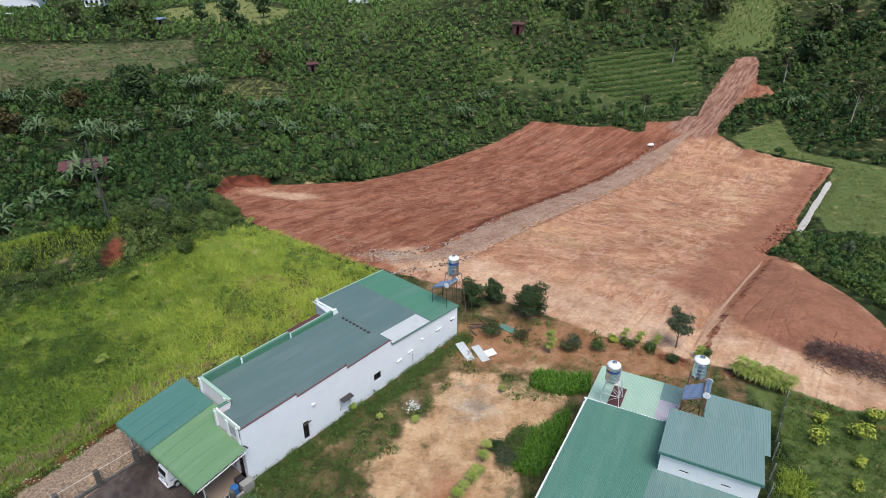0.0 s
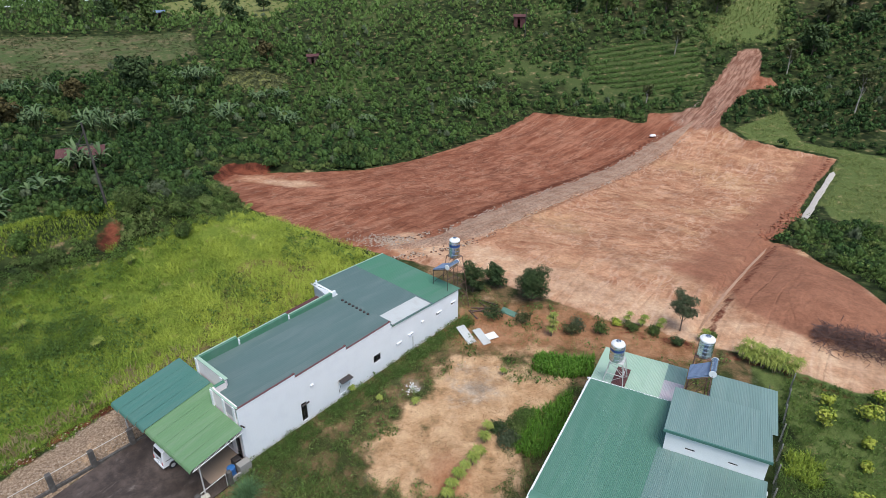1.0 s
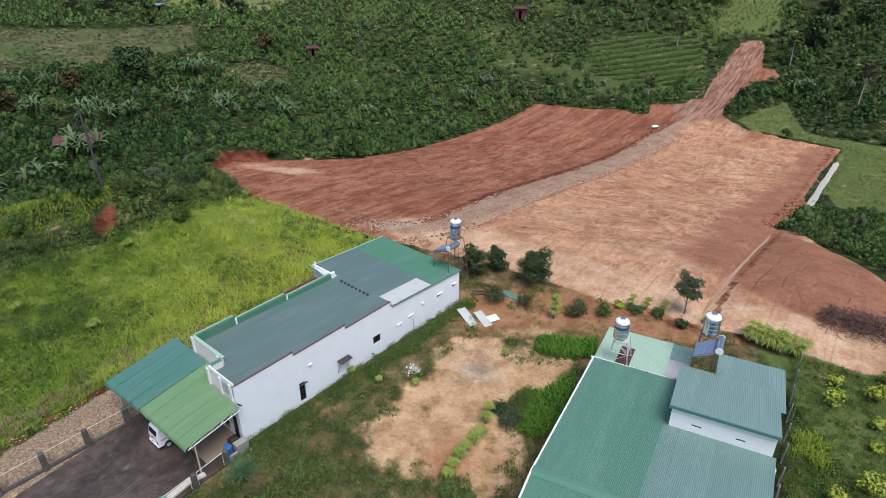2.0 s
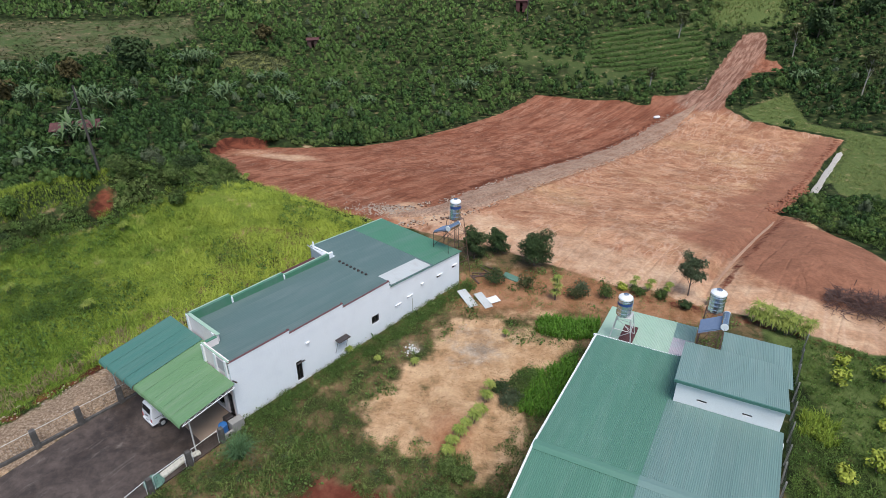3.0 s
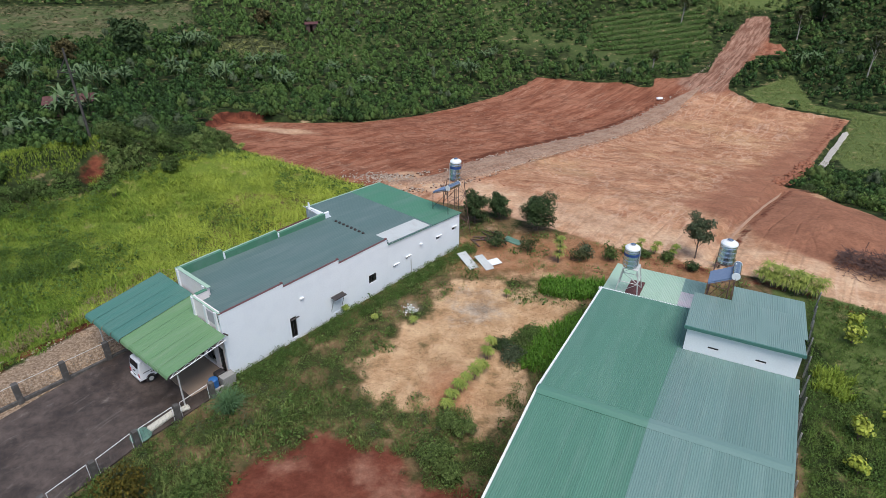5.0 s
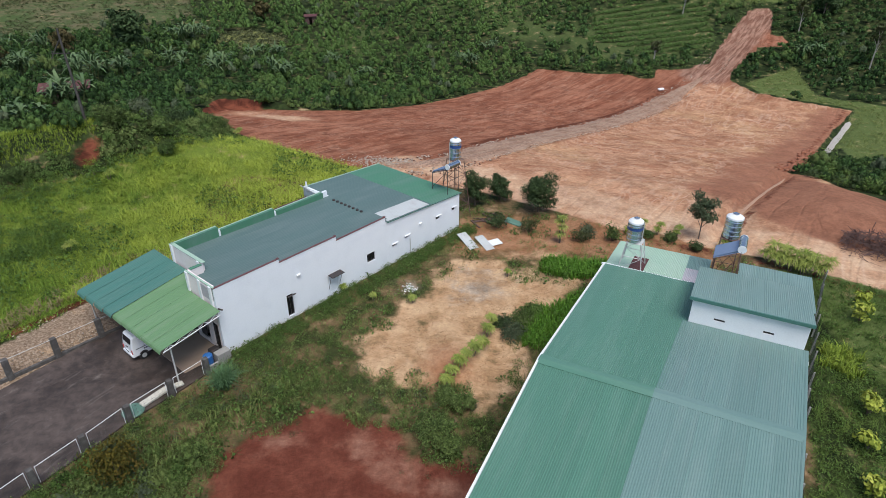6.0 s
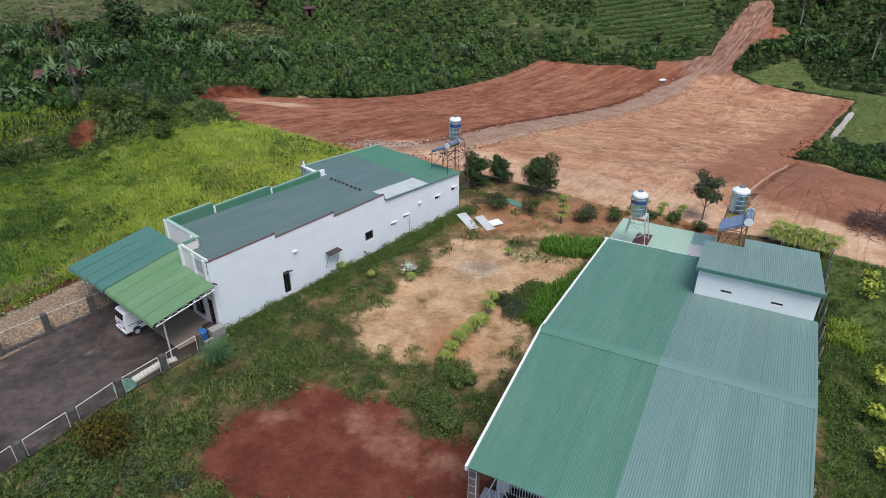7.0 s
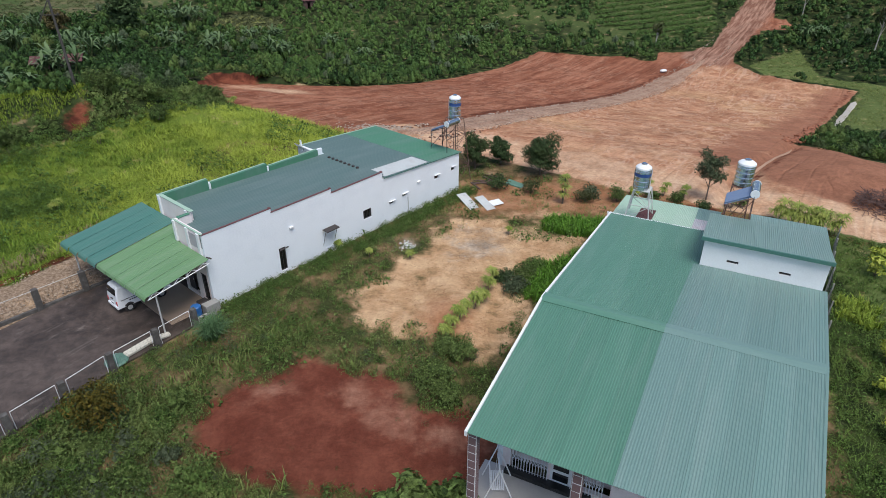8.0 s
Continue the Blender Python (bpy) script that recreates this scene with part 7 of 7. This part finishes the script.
for i, (x, y, r) in enumerate(((-0.9, 17.2, 1.15), (0.35, 17.0, 1.05), (-2.1, 16.8, 0.8), (1.2, 16.2, 0.9))):
    shrub(at_ground(x, y), r, "leaf_fresh", "bright broad-leaved bush in front of the porch", leaf=0.19, per=210, seed=150 + i, tall=0.85, group="porch bushes", tint=0.15)
shrub(at_ground(-15.9, 21.6), 1.35, "leaf_rust", "rust-tinged feathery conifer shrub by the fence", leaf=0.085, per=420, seed=152, tall=1.35, tint=0.2)
M["grass_blue"] = foliage("grass_blue", (0.030, 0.072, 0.030), (0.115, 0.21, 0.090), (0.18, 0.27, 0.13))
v, f = blades(560, 1.6, 1.1, 0.02, 0.4)
me = mesh_np("tall_grass_clump", v * 0.85, f, "grass_blue", np.full(len(v), 0.2))
clump = tagged(new("tall_grass_clump", me), "tall arching clump of blue-green lemon grass by the corner", "grass clump")
clump.location = (-12.9, 28.7, 0.0)
# yellow shrubs on the grassy side plot
for i, (x, y, r) in enumerate(((29.8, 37.6, 0.6), (28.4, 35.5, 0.75), (31.9, 35.8, 0.85), (30.2, 33.1, 0.5), (29.0, 31.0, 0.45), (23.8, 26.6, 0.75), (22.2, 24.0, 0.6), (20.8, 21.0, 0.6), (26.5, 27.5, 0.8), (25.2, 23.2, 0.7), (33.8, 37.6, 0.8))):
    shrub(at_ground(x, y), r, "leaf_yellow", "airy yellow-leaved ornamental shrub in long grass", seed=170 + i, group="yellow shrubs", leaf=0.13, per=110, tall=1.45, tint=0.4)

# brush heap of dead branches
pile = thing("brush_heap", at_ground(37.6, 43.8), "long heap of purplish-brown dead branches on bare earth", "brush heap")
bm = bmesh.new()
q = random.Random(5)
for i in range(1150):
    f, g = q.uniform(-1, 1), q.gauss(0, 0.95)
    c = Vector((f * 3.9 + g * 0.6, -f * 3.1 + g * 0.75, max(0.05, q.uniform(0, 2.1) * (1 - 0.5 * abs(f)) * max(0.2, 1 - 0.3 * abs(g)))))
    dv = Vector((q.gauss(0, 1), q.gauss(0, 1), q.gauss(0.1, 0.45))).normalized() * q.uniform(0.3, 1.0)
    bar(bm, c - dv, c + dv, q.uniform(0.014, 0.045), 0.008, 3)
part("brushwood", bm, "twig", pile)


# scrub on the bank and beside the ditch
SCRUB = [(-25, 73.5), (-31, 65), (-36, 59.4), (-43, 54.8), (-54, 46), (-66, 54), (-56, 64), (-46, 72), (-37, 82), (-32, 83)]
BAND = [(45, 75), (52.5, 83.0), (60, 84.5), (80, 80), (62, 58), (45.5, 49), (46, 61)]
scrub_t = [bush(130, 0.12, 5, 5, 2, 0.62, 0.95, 1.15, 0.45) for _ in range(6)]
for poly, gap, size, name, label, mt in ((SCRUB, 1.0, (0.45, 0.95), "bank_scrub", "tangled green scrub over the earth bank", "leaf_scrub"), (BAND, 1.5, (0.6, 1.15), "ditch_scrub", "dense scrub beyond the ditch", "leaf_bright")):
    px, py = [p[0] for p in poly], [p[1] for p in poly]
    x, y = scatter(min(px), max(px), min(py), max(py), gap, 0.45)
    x, y = keep(x, y, inside(x, y, poly) > 0, np.hypot((x + 36.3) / 0.9, (y - 60.6) / 1.7) > 1, (seg_dist(x, y, [(-62, 51), (-48, 57.5), (-39.0, 63.6)]) > 3.1) | (poly is BAND), seg_dist(x, y, DITCH) > 3.6)
    r = rng.uniform(*size, len(x)) * (1 + 0.4 * wobble(x, y, 2.6, 7))
    tint = np.clip(0.6 + 0.5 * wobble(x, y, 3, 2) + rng.normal(0, 0.25, len(x)), 0, 1)
    kindof = rng.uniform(0, 1, len(x)) + 0.3 * wobble(x, y, 4, 11)
    for lo, hi, leafmat, forms, more in ((-9, 0.45, mt, scrub_t, ""), (0.45, 0.53, "leaf_dark", scrub_t, ", of darker leaf"), (0.53, 0.78, "leaf_bright", scrub_t, ", of fresher green"), (0.78, 9, "leaf_fresh", scrub_t, ", of pale young leaf")):
        i = (kindof >= lo) & (kindof < hi)
        sown(name, forms, x[i], y[i], land(x[i], y[i]) + 0.5 * r[i], r[i], leafmat, tint[i], label + more, "scrub", rng.uniform(0.8, 1.5, i.sum()))
x, y = scatter(-64, -36, 46, 68, 0.32, 0.5)
x, y = keep(x, y, seg_dist(x, y, [(-62, 51), (-48, 57.5), (-39.0, 63.6)]) < 3.0 + 0.6 * wobble(x, y, 1.5, 2), np.hypot((x + 36.0) / 1.7, (y - 60.6) / 2.6) > 1)
sown("bank_grass", lush_t, x, y, land(x, y), rng.uniform(0.4, 0.8, len(x)), "grass_field", rng.uniform(0.1, 0.7, len(x)), "long bright grass along the crest of the bank", "grass")
x, y = scatter(-50, -26, 30, 60, 0.8, 0.5)
x, y = keep(x, y, inside(x, y, FIELD) > -1.5, (np.hypot((x + 35.5) / 5.5, (y - 45.5) / 3.4) < 1 + 0.25 * wobble(x, y, 1.5, 3)) | (wobble(x, y, 2.2, 12) + 0.5 * wobble(x, y, 0.9, 4) > 0.95 - 1.0 * step(-29, -42, x)))
sown("field_scrub", herb_t, x, y, land(x, y) + 0.2, rng.uniform(0.35, 0.8, len(x)), "leaf_bright", rng.uniform(0, 0.5, len(x)), "low dark scrub patches in the grass field", "scrub")
x, y = scatter(-48, -8, 28, 72, 0.8, 0.5)
x, y = keep(x, y, inside(x, y, FIELD) > 0.5, wobble(x, y, 3.5, 9) + 0.35 * wobble(x, y, 1.1, 4) > 0.32 - 0.35 * step(-24, -38, x))
sown("field_weeds", weed_t, x, y, land(x, y) + 0.15, rng.uniform(1.0, 2.3, len(x)), "leaf_bright", rng.uniform(0.0, 0.5, len(x)), "broad-leaved weeds scattered in the grass", "weeds")
for i, (x, y) in enumerate(((-33.2, 58.0), (-38.6, 47.2), (-24.6, 72.2), (-30.4, 44.6))):
    dracaena(at_ground(x, y), [(0, 0, 0.6), (0.3, 0.2, 0.8)], "pale yellow-green dracaena in the grass field", 0.6, seed=200 + i)
x, y = scatter(-66, -24, 46, 84, 0.75, 0.5)
x, y = keep(x, y, inside(x, y, SCRUB) > -3.0, inside(x, y, PAD) < -0.3, inside(x, y, FIELD) < 1.0, np.hypot((x + 36.3) / 1.0, (y - 60.8) / 1.9) > 1, seg_dist(x, y, [(-62, 51), (-48, 57.5), (-39.0, 63.6)]) > 3.1)
for lo, hi, mt, label in ((0.0, 0.4, "leaf_fresh", "pale low weeds between the bushes of the bank"), (0.4, 0.75, "leaf_bright", "green low weeds between the bushes of the bank"), (0.75, 1.0, "leaf_olive", "olive low weeds between the bushes of the bank")):
    f = (wobble(x, y, 2.4, 19) * 0.5 + 0.5) * 0.6 + rng.uniform(0, 0.4, len(x))
    i = (f >= lo) & (f < hi)
    sown("bank_weeds", low_herb_t, x[i], y[i], land(x[i], y[i]) + 0.1, rng.uniform(0.35, 0.8, i.sum()), mt, rng.uniform(0, 0.8, i.sum()), label, "weeds")
for i, (x, y, r, mt) in enumerate(((-35.2, 64.8, 1.7, "leaf_scrub"), (-33.6, 68.6, 1.4, "leaf_grey"), (-30.4, 66.2, 1.2, "leaf_fresh"), (-29.4, 63.4, 1.0, "leaf_scrub"), (-31.6, 72.4, 1.5, "leaf_dark"), (-37.6, 68.8, 1.5, "leaf_scrub"), (-29.0, 70.6, 1.1, "leaf_fresh"),
                                   (-41.2, 56.4, 1.0, "leaf_scrub"), (-44.0, 57.8, 1.1, "leaf_bright"), (-27.6, 75.0, 1.2, "leaf_scrub"))):
    shrub(at_ground(x, y), r, mt, "tall rounded bush on the overgrown bank", seed=260 + i, group="bank bushes", leaf=0.12, per=330, tall=1.1, tint=0.45)
# lush strips by the wide house and the grassy side plot
STRIP = [(7.3, 41.8), (8.0, 43.7), (12.9, 43.3), (12.3, 41.1), (9.6, 40.7)]
STRIP_2 = [(5.2, 34.6), (6.2, 36.4), (7.6, 37.0), (10.2, 38.8), (9.1, 35.0), (6.7, 32.1), (5.2, 32.6)]
x, y = scatter(3, 14, 32, 45, 0.2, 0.5)
x, y = keep(x, y, np.maximum(inside(x, y, STRIP), inside(x, y, STRIP_2)) > 0, off_houses(x, y))
sown("lush_grass", lush_t, x, y, land(x, y), rng.uniform(0.6, 1.1, len(x)), "grass_lush", rng.uniform(0, 0.6, len(x)), "lush bright green grass by the house", "grass")
x, y = scatter(13, 45, 8, 48, 0.34, 0.5)
lx, ly = in_frame(WIDE, x, y)
x, y = keep(x, y, lx > 13.0 + 0.02 * ly, inside(x, y, PAD) < -0.5, x < 0.8 * y + 14, rng.uniform(0, 1, len(x)) < 0.85 + 0.3 * wobble(x, y, 2.5, 4))
sown("side_plot_grass", yard_t, x, y, land(x, y), rng.uniform(0.6, 1.2, len(x)), "grass_plot", np.clip(0.3 + 0.5 * wobble(x, y, 2, 6), 0, 1), "long green grass on the plot beside the fence", "grass")
px, py = scatter(22, 28, 28, 34, 0.2, 0.5)
px, py = keep(px, py, inside(px, py, [(23.4, 30.5), (24.9, 29.7), (26.4, 31.2), (24.6, 32.4)]) > -0.5 * wobble(px, py, 0.6, 3))
sown("bright_grass", lush_t, px, py, land(px, py), rng.uniform(0.6, 1.1, len(px)), "grass_field", rng.uniform(0.1, 0.6, len(px)), "patch of bright long grass against the mesh fence", "grass")
sel = rng.uniform(0, 1, len(x)) < 0.42
sown("side_plot_weeds", weed_t, x[sel], y[sel], land(x[sel], y[sel]) + 0.1, rng.uniform(0.7, 1.5, sel.sum()), "leaf_bright", rng.uniform(0, 0.6, sel.sum()), "leafy weeds on the plot beside the fence", "weeds")
x, y = scatter(55, 112, 78, 156, 0.75, 0.5)
x, y = keep(x, y, inside(x, y, RIGHT_GRASS) > 0, rng.uniform(0, 1, len(x)) < 0.7 + 0.4 * wobble(x, y, 5, 4))
sown("meadow_grass", field_t, x, y, land(x, y), rng.uniform(0.7, 1.6, len(x)), "grass_yard", rng.uniform(0.45, 1.0, len(x)), "rough pale meadow grass beyond the ditch", "grass")

# ---------------------------------------------------------------- bananas and far trees
for i, (x, y, h) in enumerate(((-65.0, 165.1, 5.0), (-67.5, 167.0, 4.4), (-62.5, 168, 4.2), (-44.8, 129.9, 5.0), (-47.0, 131.5, 4.2), (-56.0, 136.2, 3.8), (-32.6, 128.8, 4.0), (-63.2, 114.0, 4.6), (-66.0, 116.0, 4.4), (-60.6, 118.8, 3.6), (-77.9, 116.8, 3.8), (-80.5, 118.5, 3.6),
                               (-51.4, 85.4, 4.0), (-53.2, 87.5, 3.6), (-52.1, 76.0, 2.8), (-52.8, 68.2, 3.0), (-100.0, 146.7, 4.0), (-104.0, 149.0, 3.8), (-90.9, 145.5, 3.8), (-45.1, 153.3, 3.0), (-39.5, 156.0, 3.0), (-17.5, 136.9, 2.4),
                               (4.3, 151.8, 3.4), (7.0, 153.5, 3.0), (87.9, 157.4, 3.4), (-27, 150, 2.6), (12, 166, 2.6))):
    banana(at_ground(x, y, i * 47), h * 1.3, "clump of banana plants with long arching grey-green leaves", seed=i)
tree(at_ground(-76.2, 157.3), 8.5, 3.6, 0.22, "leaf_dark", "dense dark broad-crowned tree above the bananas", leaf=0.45, per=70, crown_low=0.15, limbs=10, seed=11, blob=0.5, tint=0.15)
tree(at_ground(-84, 143), 5.5, 2.4, 0.15, "leaf_brown", "brownish-green leafy tree on the slope", leaf=0.4, per=70, crown_low=0.3, seed=12, blob=0.45)
tree(at_ground(-84.0, 117.1), 5.5, 3.0, 0.15, "leaf_brown", "brownish leafy tree on the slope", leaf=0.4, per=70, crown_low=0.3, seed=13, blob=0.45)
tree(at_ground(-53, 193), 5.0, 2.4, 0.15, "leaf_brown", "reddish-brown tree among green bushes", leaf=0.45, per=60, crown_low=0.2, seed=14, blob=0.45)
for i, (x, y, h) in enumerate(((99, 150, 11), (92, 172, 9), (66, 186, 8), (108, 150, 9), (51, 158, 5.5))):
    tree(at_ground(x, y), h, h * 0.24, 0.18, "leaf_olive", "tall pale-trunked tree with a thin grey-green crown", "pale_bark", leaf=0.4, per=30, crown_low=0.55, limbs=6, seed=20 + i, blob=0.36, group="pale-trunked trees")
q = random.Random(9)
for i in range(46):
    if i < 20:
        x, y = q.uniform(95, 150), q.uniform(165, 235)
    elif i < 32:
        x, y = q.uniform(20, 95), q.uniform(204, 250)
    else:
        x, y = q.uniform(-190, -60), q.uniform(222, 250)
    h = q.uniform(5, 9)
    tree(at_ground(x, y), h, h * 0.42, 0.2, q.choice(("leaf_dark", "leaf_scrub", "leaf_olive", "leaf_scrub")), "broad-crowned green tree on the far hillside", leaf=0.6, per=26, crown_low=0.25, limbs=6, seed=300 + i, blob=0.5,
         group="hillside trees")
x, y = scatter(70, 125, 188, 240, 1.2, 0.5)
x, y = keep(x, y, inside(x, y, HILL_GRASS) > -1, wobble(x, y, 6, 2) > -0.5)
gx, gy = scatter(74, 122, 186, 238, 2.6, 0.5)
gx, gy = keep(gx, gy, inside(gx, gy, HILL_GRASS) > -5, inside(gx, gy, HILL_GRASS) < 2.5 + 3 * wobble(gx, gy, 4, 3), inside(gx, gy, PAD) < -2)
sown("hill_edge_shrubs", leafy_t, gx, gy, land(gx, gy) + 0.8, rng.uniform(0.6, 1.5, len(gx)), "leaf_scrub", rng.uniform(0.2, 1, len(gx)), "uneven shrubs round the far grassy slope", "shrubs")
sown("hill_grass", lush_t, x, y, land(x, y), rng.uniform(0.9, 1.7, len(x)), "grass_yard", rng.uniform(0.5, 1.0, len(x)), "tall pale grass on the far slope", "grass")


# ---------------------------------------------------------------- poles, huts and distant houses
def utility_pole(m, h, label, arms=True):
    p = thing("utility_pole", m, label, "utility pole", "utility poles")
    part("mast", bar(bmesh.new(), (0, 0, -0.3), (0, 0, h), 0.15, 0.10, 8), "pole_wood", p)
    if arms:
        part("cross_arm", a_box(-0.7, 0.7, -0.06, 0.06, h - 0.7, h - 0.58), "pole_wood", p)
        part("strut", bar(bmesh.new(), (0.6, 0, h - 0.65), (0, 0.1, h - 1.4), 0.03, sides=5), "dark_metal", p)
        for x in (-0.6, 0.0, 0.6):
            part("insulator", lathe(bmesh.new(), [(0.04, 0), (0.07, 0.06), (0.05, 0.12), (0.02, 0.16)], 8, (x, 0, h - 0.58 if x else h)), "dark_metal", p)
    return p


main_pole = thing("utility_pole", at_ground(-38.1, 65.3), "dark wooden power pole leaning on the grassy bank", "utility pole", "utility poles")
tall = 13.75 - ground_z(-38.1, 65.3)
on_mast = lambda below: Vector((-0.67, 0.65, tall)) * (1 - below / tall)
part("mast", bar(bmesh.new(), (0, 0, -0.3), on_mast(0), 0.15, 0.10, 10), "pole_wood", main_pole)
part("cross_arm", bar(bmesh.new(), on_mast(2.4) + Vector((-1.3, -0.1, 0)), on_mast(2.4) + Vector((0.6, 0.05, 0)), 0.05, sides=5), "pole_wood", main_pole)
part("strut", bar(bmesh.new(), on_mast(0.9), on_mast(2.9) + Vector((-1.4, -0.1, 0)), 0.06, sides=5), "pole_wood", main_pole)
for f in (-1.2, 0.5):
    part("insulator", lathe(bmesh.new(), [(0.04, 0), (0.08, 0.06), (0.05, 0.14), (0.02, 0.18)], 8, tuple(on_mast(2.36) + Vector((f, 0, 0.02)))), "dark_metal", main_pole)
utility_pole(at_ground(25.0, 203.0), 9.0, "slim dark power pole on the far hillside")
utility_pole(at_ground(6.0, 222.0), 8.0, "slim dark power pole among the bushes", False)


def hut(m, w, d, h, roof, wall_mat, label, category="hut"):
    t = thing("hut", m, label, category)
    part("wall", wall_panel(w, h, 0.12, [(w * 0.35, w * 0.6, 0.0, h * 0.8)], 0.0), wall_mat, t).location = (-w / 2, -d / 2, 0)
    part("wall", a_box(-w / 2, w / 2, d / 2 - 0.12, d / 2, 0, h), wall_mat, t)
    for s in (-1, 1):
        part("wall", a_box(s * w / 2 - 0.06, s * w / 2 + 0.06, -d / 2 + 0.12, d / 2 - 0.12, 0, h), wall_mat, t)
        slope = part("roof", corrugated(w + 0.8, [(0, 0), (d / 2 + 0.4, -0.28 * d / 2 - 0.1)], 0.3, 0.03), roof, t)
        slope.matrix_local = pose(-w / 2 - 0.4, 0, h + 0.28 * d / 2) if s > 0 else pose(w / 2 + 0.4, 0, h + 0.28 * d / 2, 0, 0, 180)
    return t


hut(at_ground(-55.5, 92.5, 20), 6.0, 4.0, 2.3, "roof_maroon", "twig", "low hut with a rusty maroon sheet roof among bananas")
hut(at_ground(-38.5, 190.5, 10), 3.0, 2.6, 2.4, "roof_maroon", "twig", "small weathered brown hut among the bushes")
hut(at_ground(24.0, 211.0, -10), 3.4, 3.0, 3.4, "roof_maroon", "roof_maroon", "small dark purple hut on the hillside")
hut(at_ground(-104.0, 244.0, 30), 4.0, 3.0, 2.0, "solar_blue", "twig", "shelter with a blue sheet roof at the field edge")


def far_house(m, w, d, h, rise, roof, label):
    t = thing("far_house", m, label, "house", "distant houses")
    body = bmesh.new()
    prism(body, [(-w / 2, -0.5), (w / 2, -0.5), (w / 2, h), (0, h + rise), (-w / 2, h)], -d / 2, d / 2)
    bmesh.ops.recalc_face_normals(body, faces=body.faces)
    part("wall", body, "white_wall", t)
    for s in (-1, 1):
        bm = bmesh.new()
        a = [bm.verts.new(c) for c in ((0, -d / 2 - 0.6, h + rise + 0.15), (s * (w / 2 + 0.8), -d / 2 - 0.6, h - 0.15), (s * (w / 2 + 0.8), d / 2 + 0.6, h - 0.15), (0, d / 2 + 0.6, h + rise + 0.15))]
        f = bm.faces.new(a)
        g = bmesh.ops.extrude_face_region(bm, geom=[f])
        bmesh.ops.translate(bm, vec=(0, 0, -0.1), verts=[v for v in g["geom"] if isinstance(v, bmesh.types.BMVert)])
        bmesh.ops.recalc_face_normals(bm, faces=bm.faces)
        part("roof", bm, roof, t)
    for i in range(4):
        x = -w / 2 + w * (i + 0.5) / 4
        win = part("window", a_box(x - w * 0.06, x + w * 0.06, -d / 2 - 0.06, -d / 2 - 0.02, 1.0, 2.6), "dark_glass", t)
        part("sill", a_box(x - w * 0.07, x + w * 0.07, -d / 2 - 0.15, -d / 2 - 0.01, 0.9, 1.0), "white_trim", win)
    return t


far_house(at_ground(-183, 285, 25), 24, 30, 4.5, 4.5, "roof_grey", "large white shed-like house with a grey gable roof")
far_house(at_ground(-171, 246, 20), 10, 8, 2.6, 1.8, "roof_maroon", "small house with a dark red roof")
far_house(at_ground(-152, 296, 15), 8, 8, 2.8, 1.6, "roof_grey", "small pale house beside the trees")
far_house(at_ground(-28, 262, 0), 16, 9, 3.2, 1.8, "roof_pink", "pale pink-roofed house above the coffee slope")
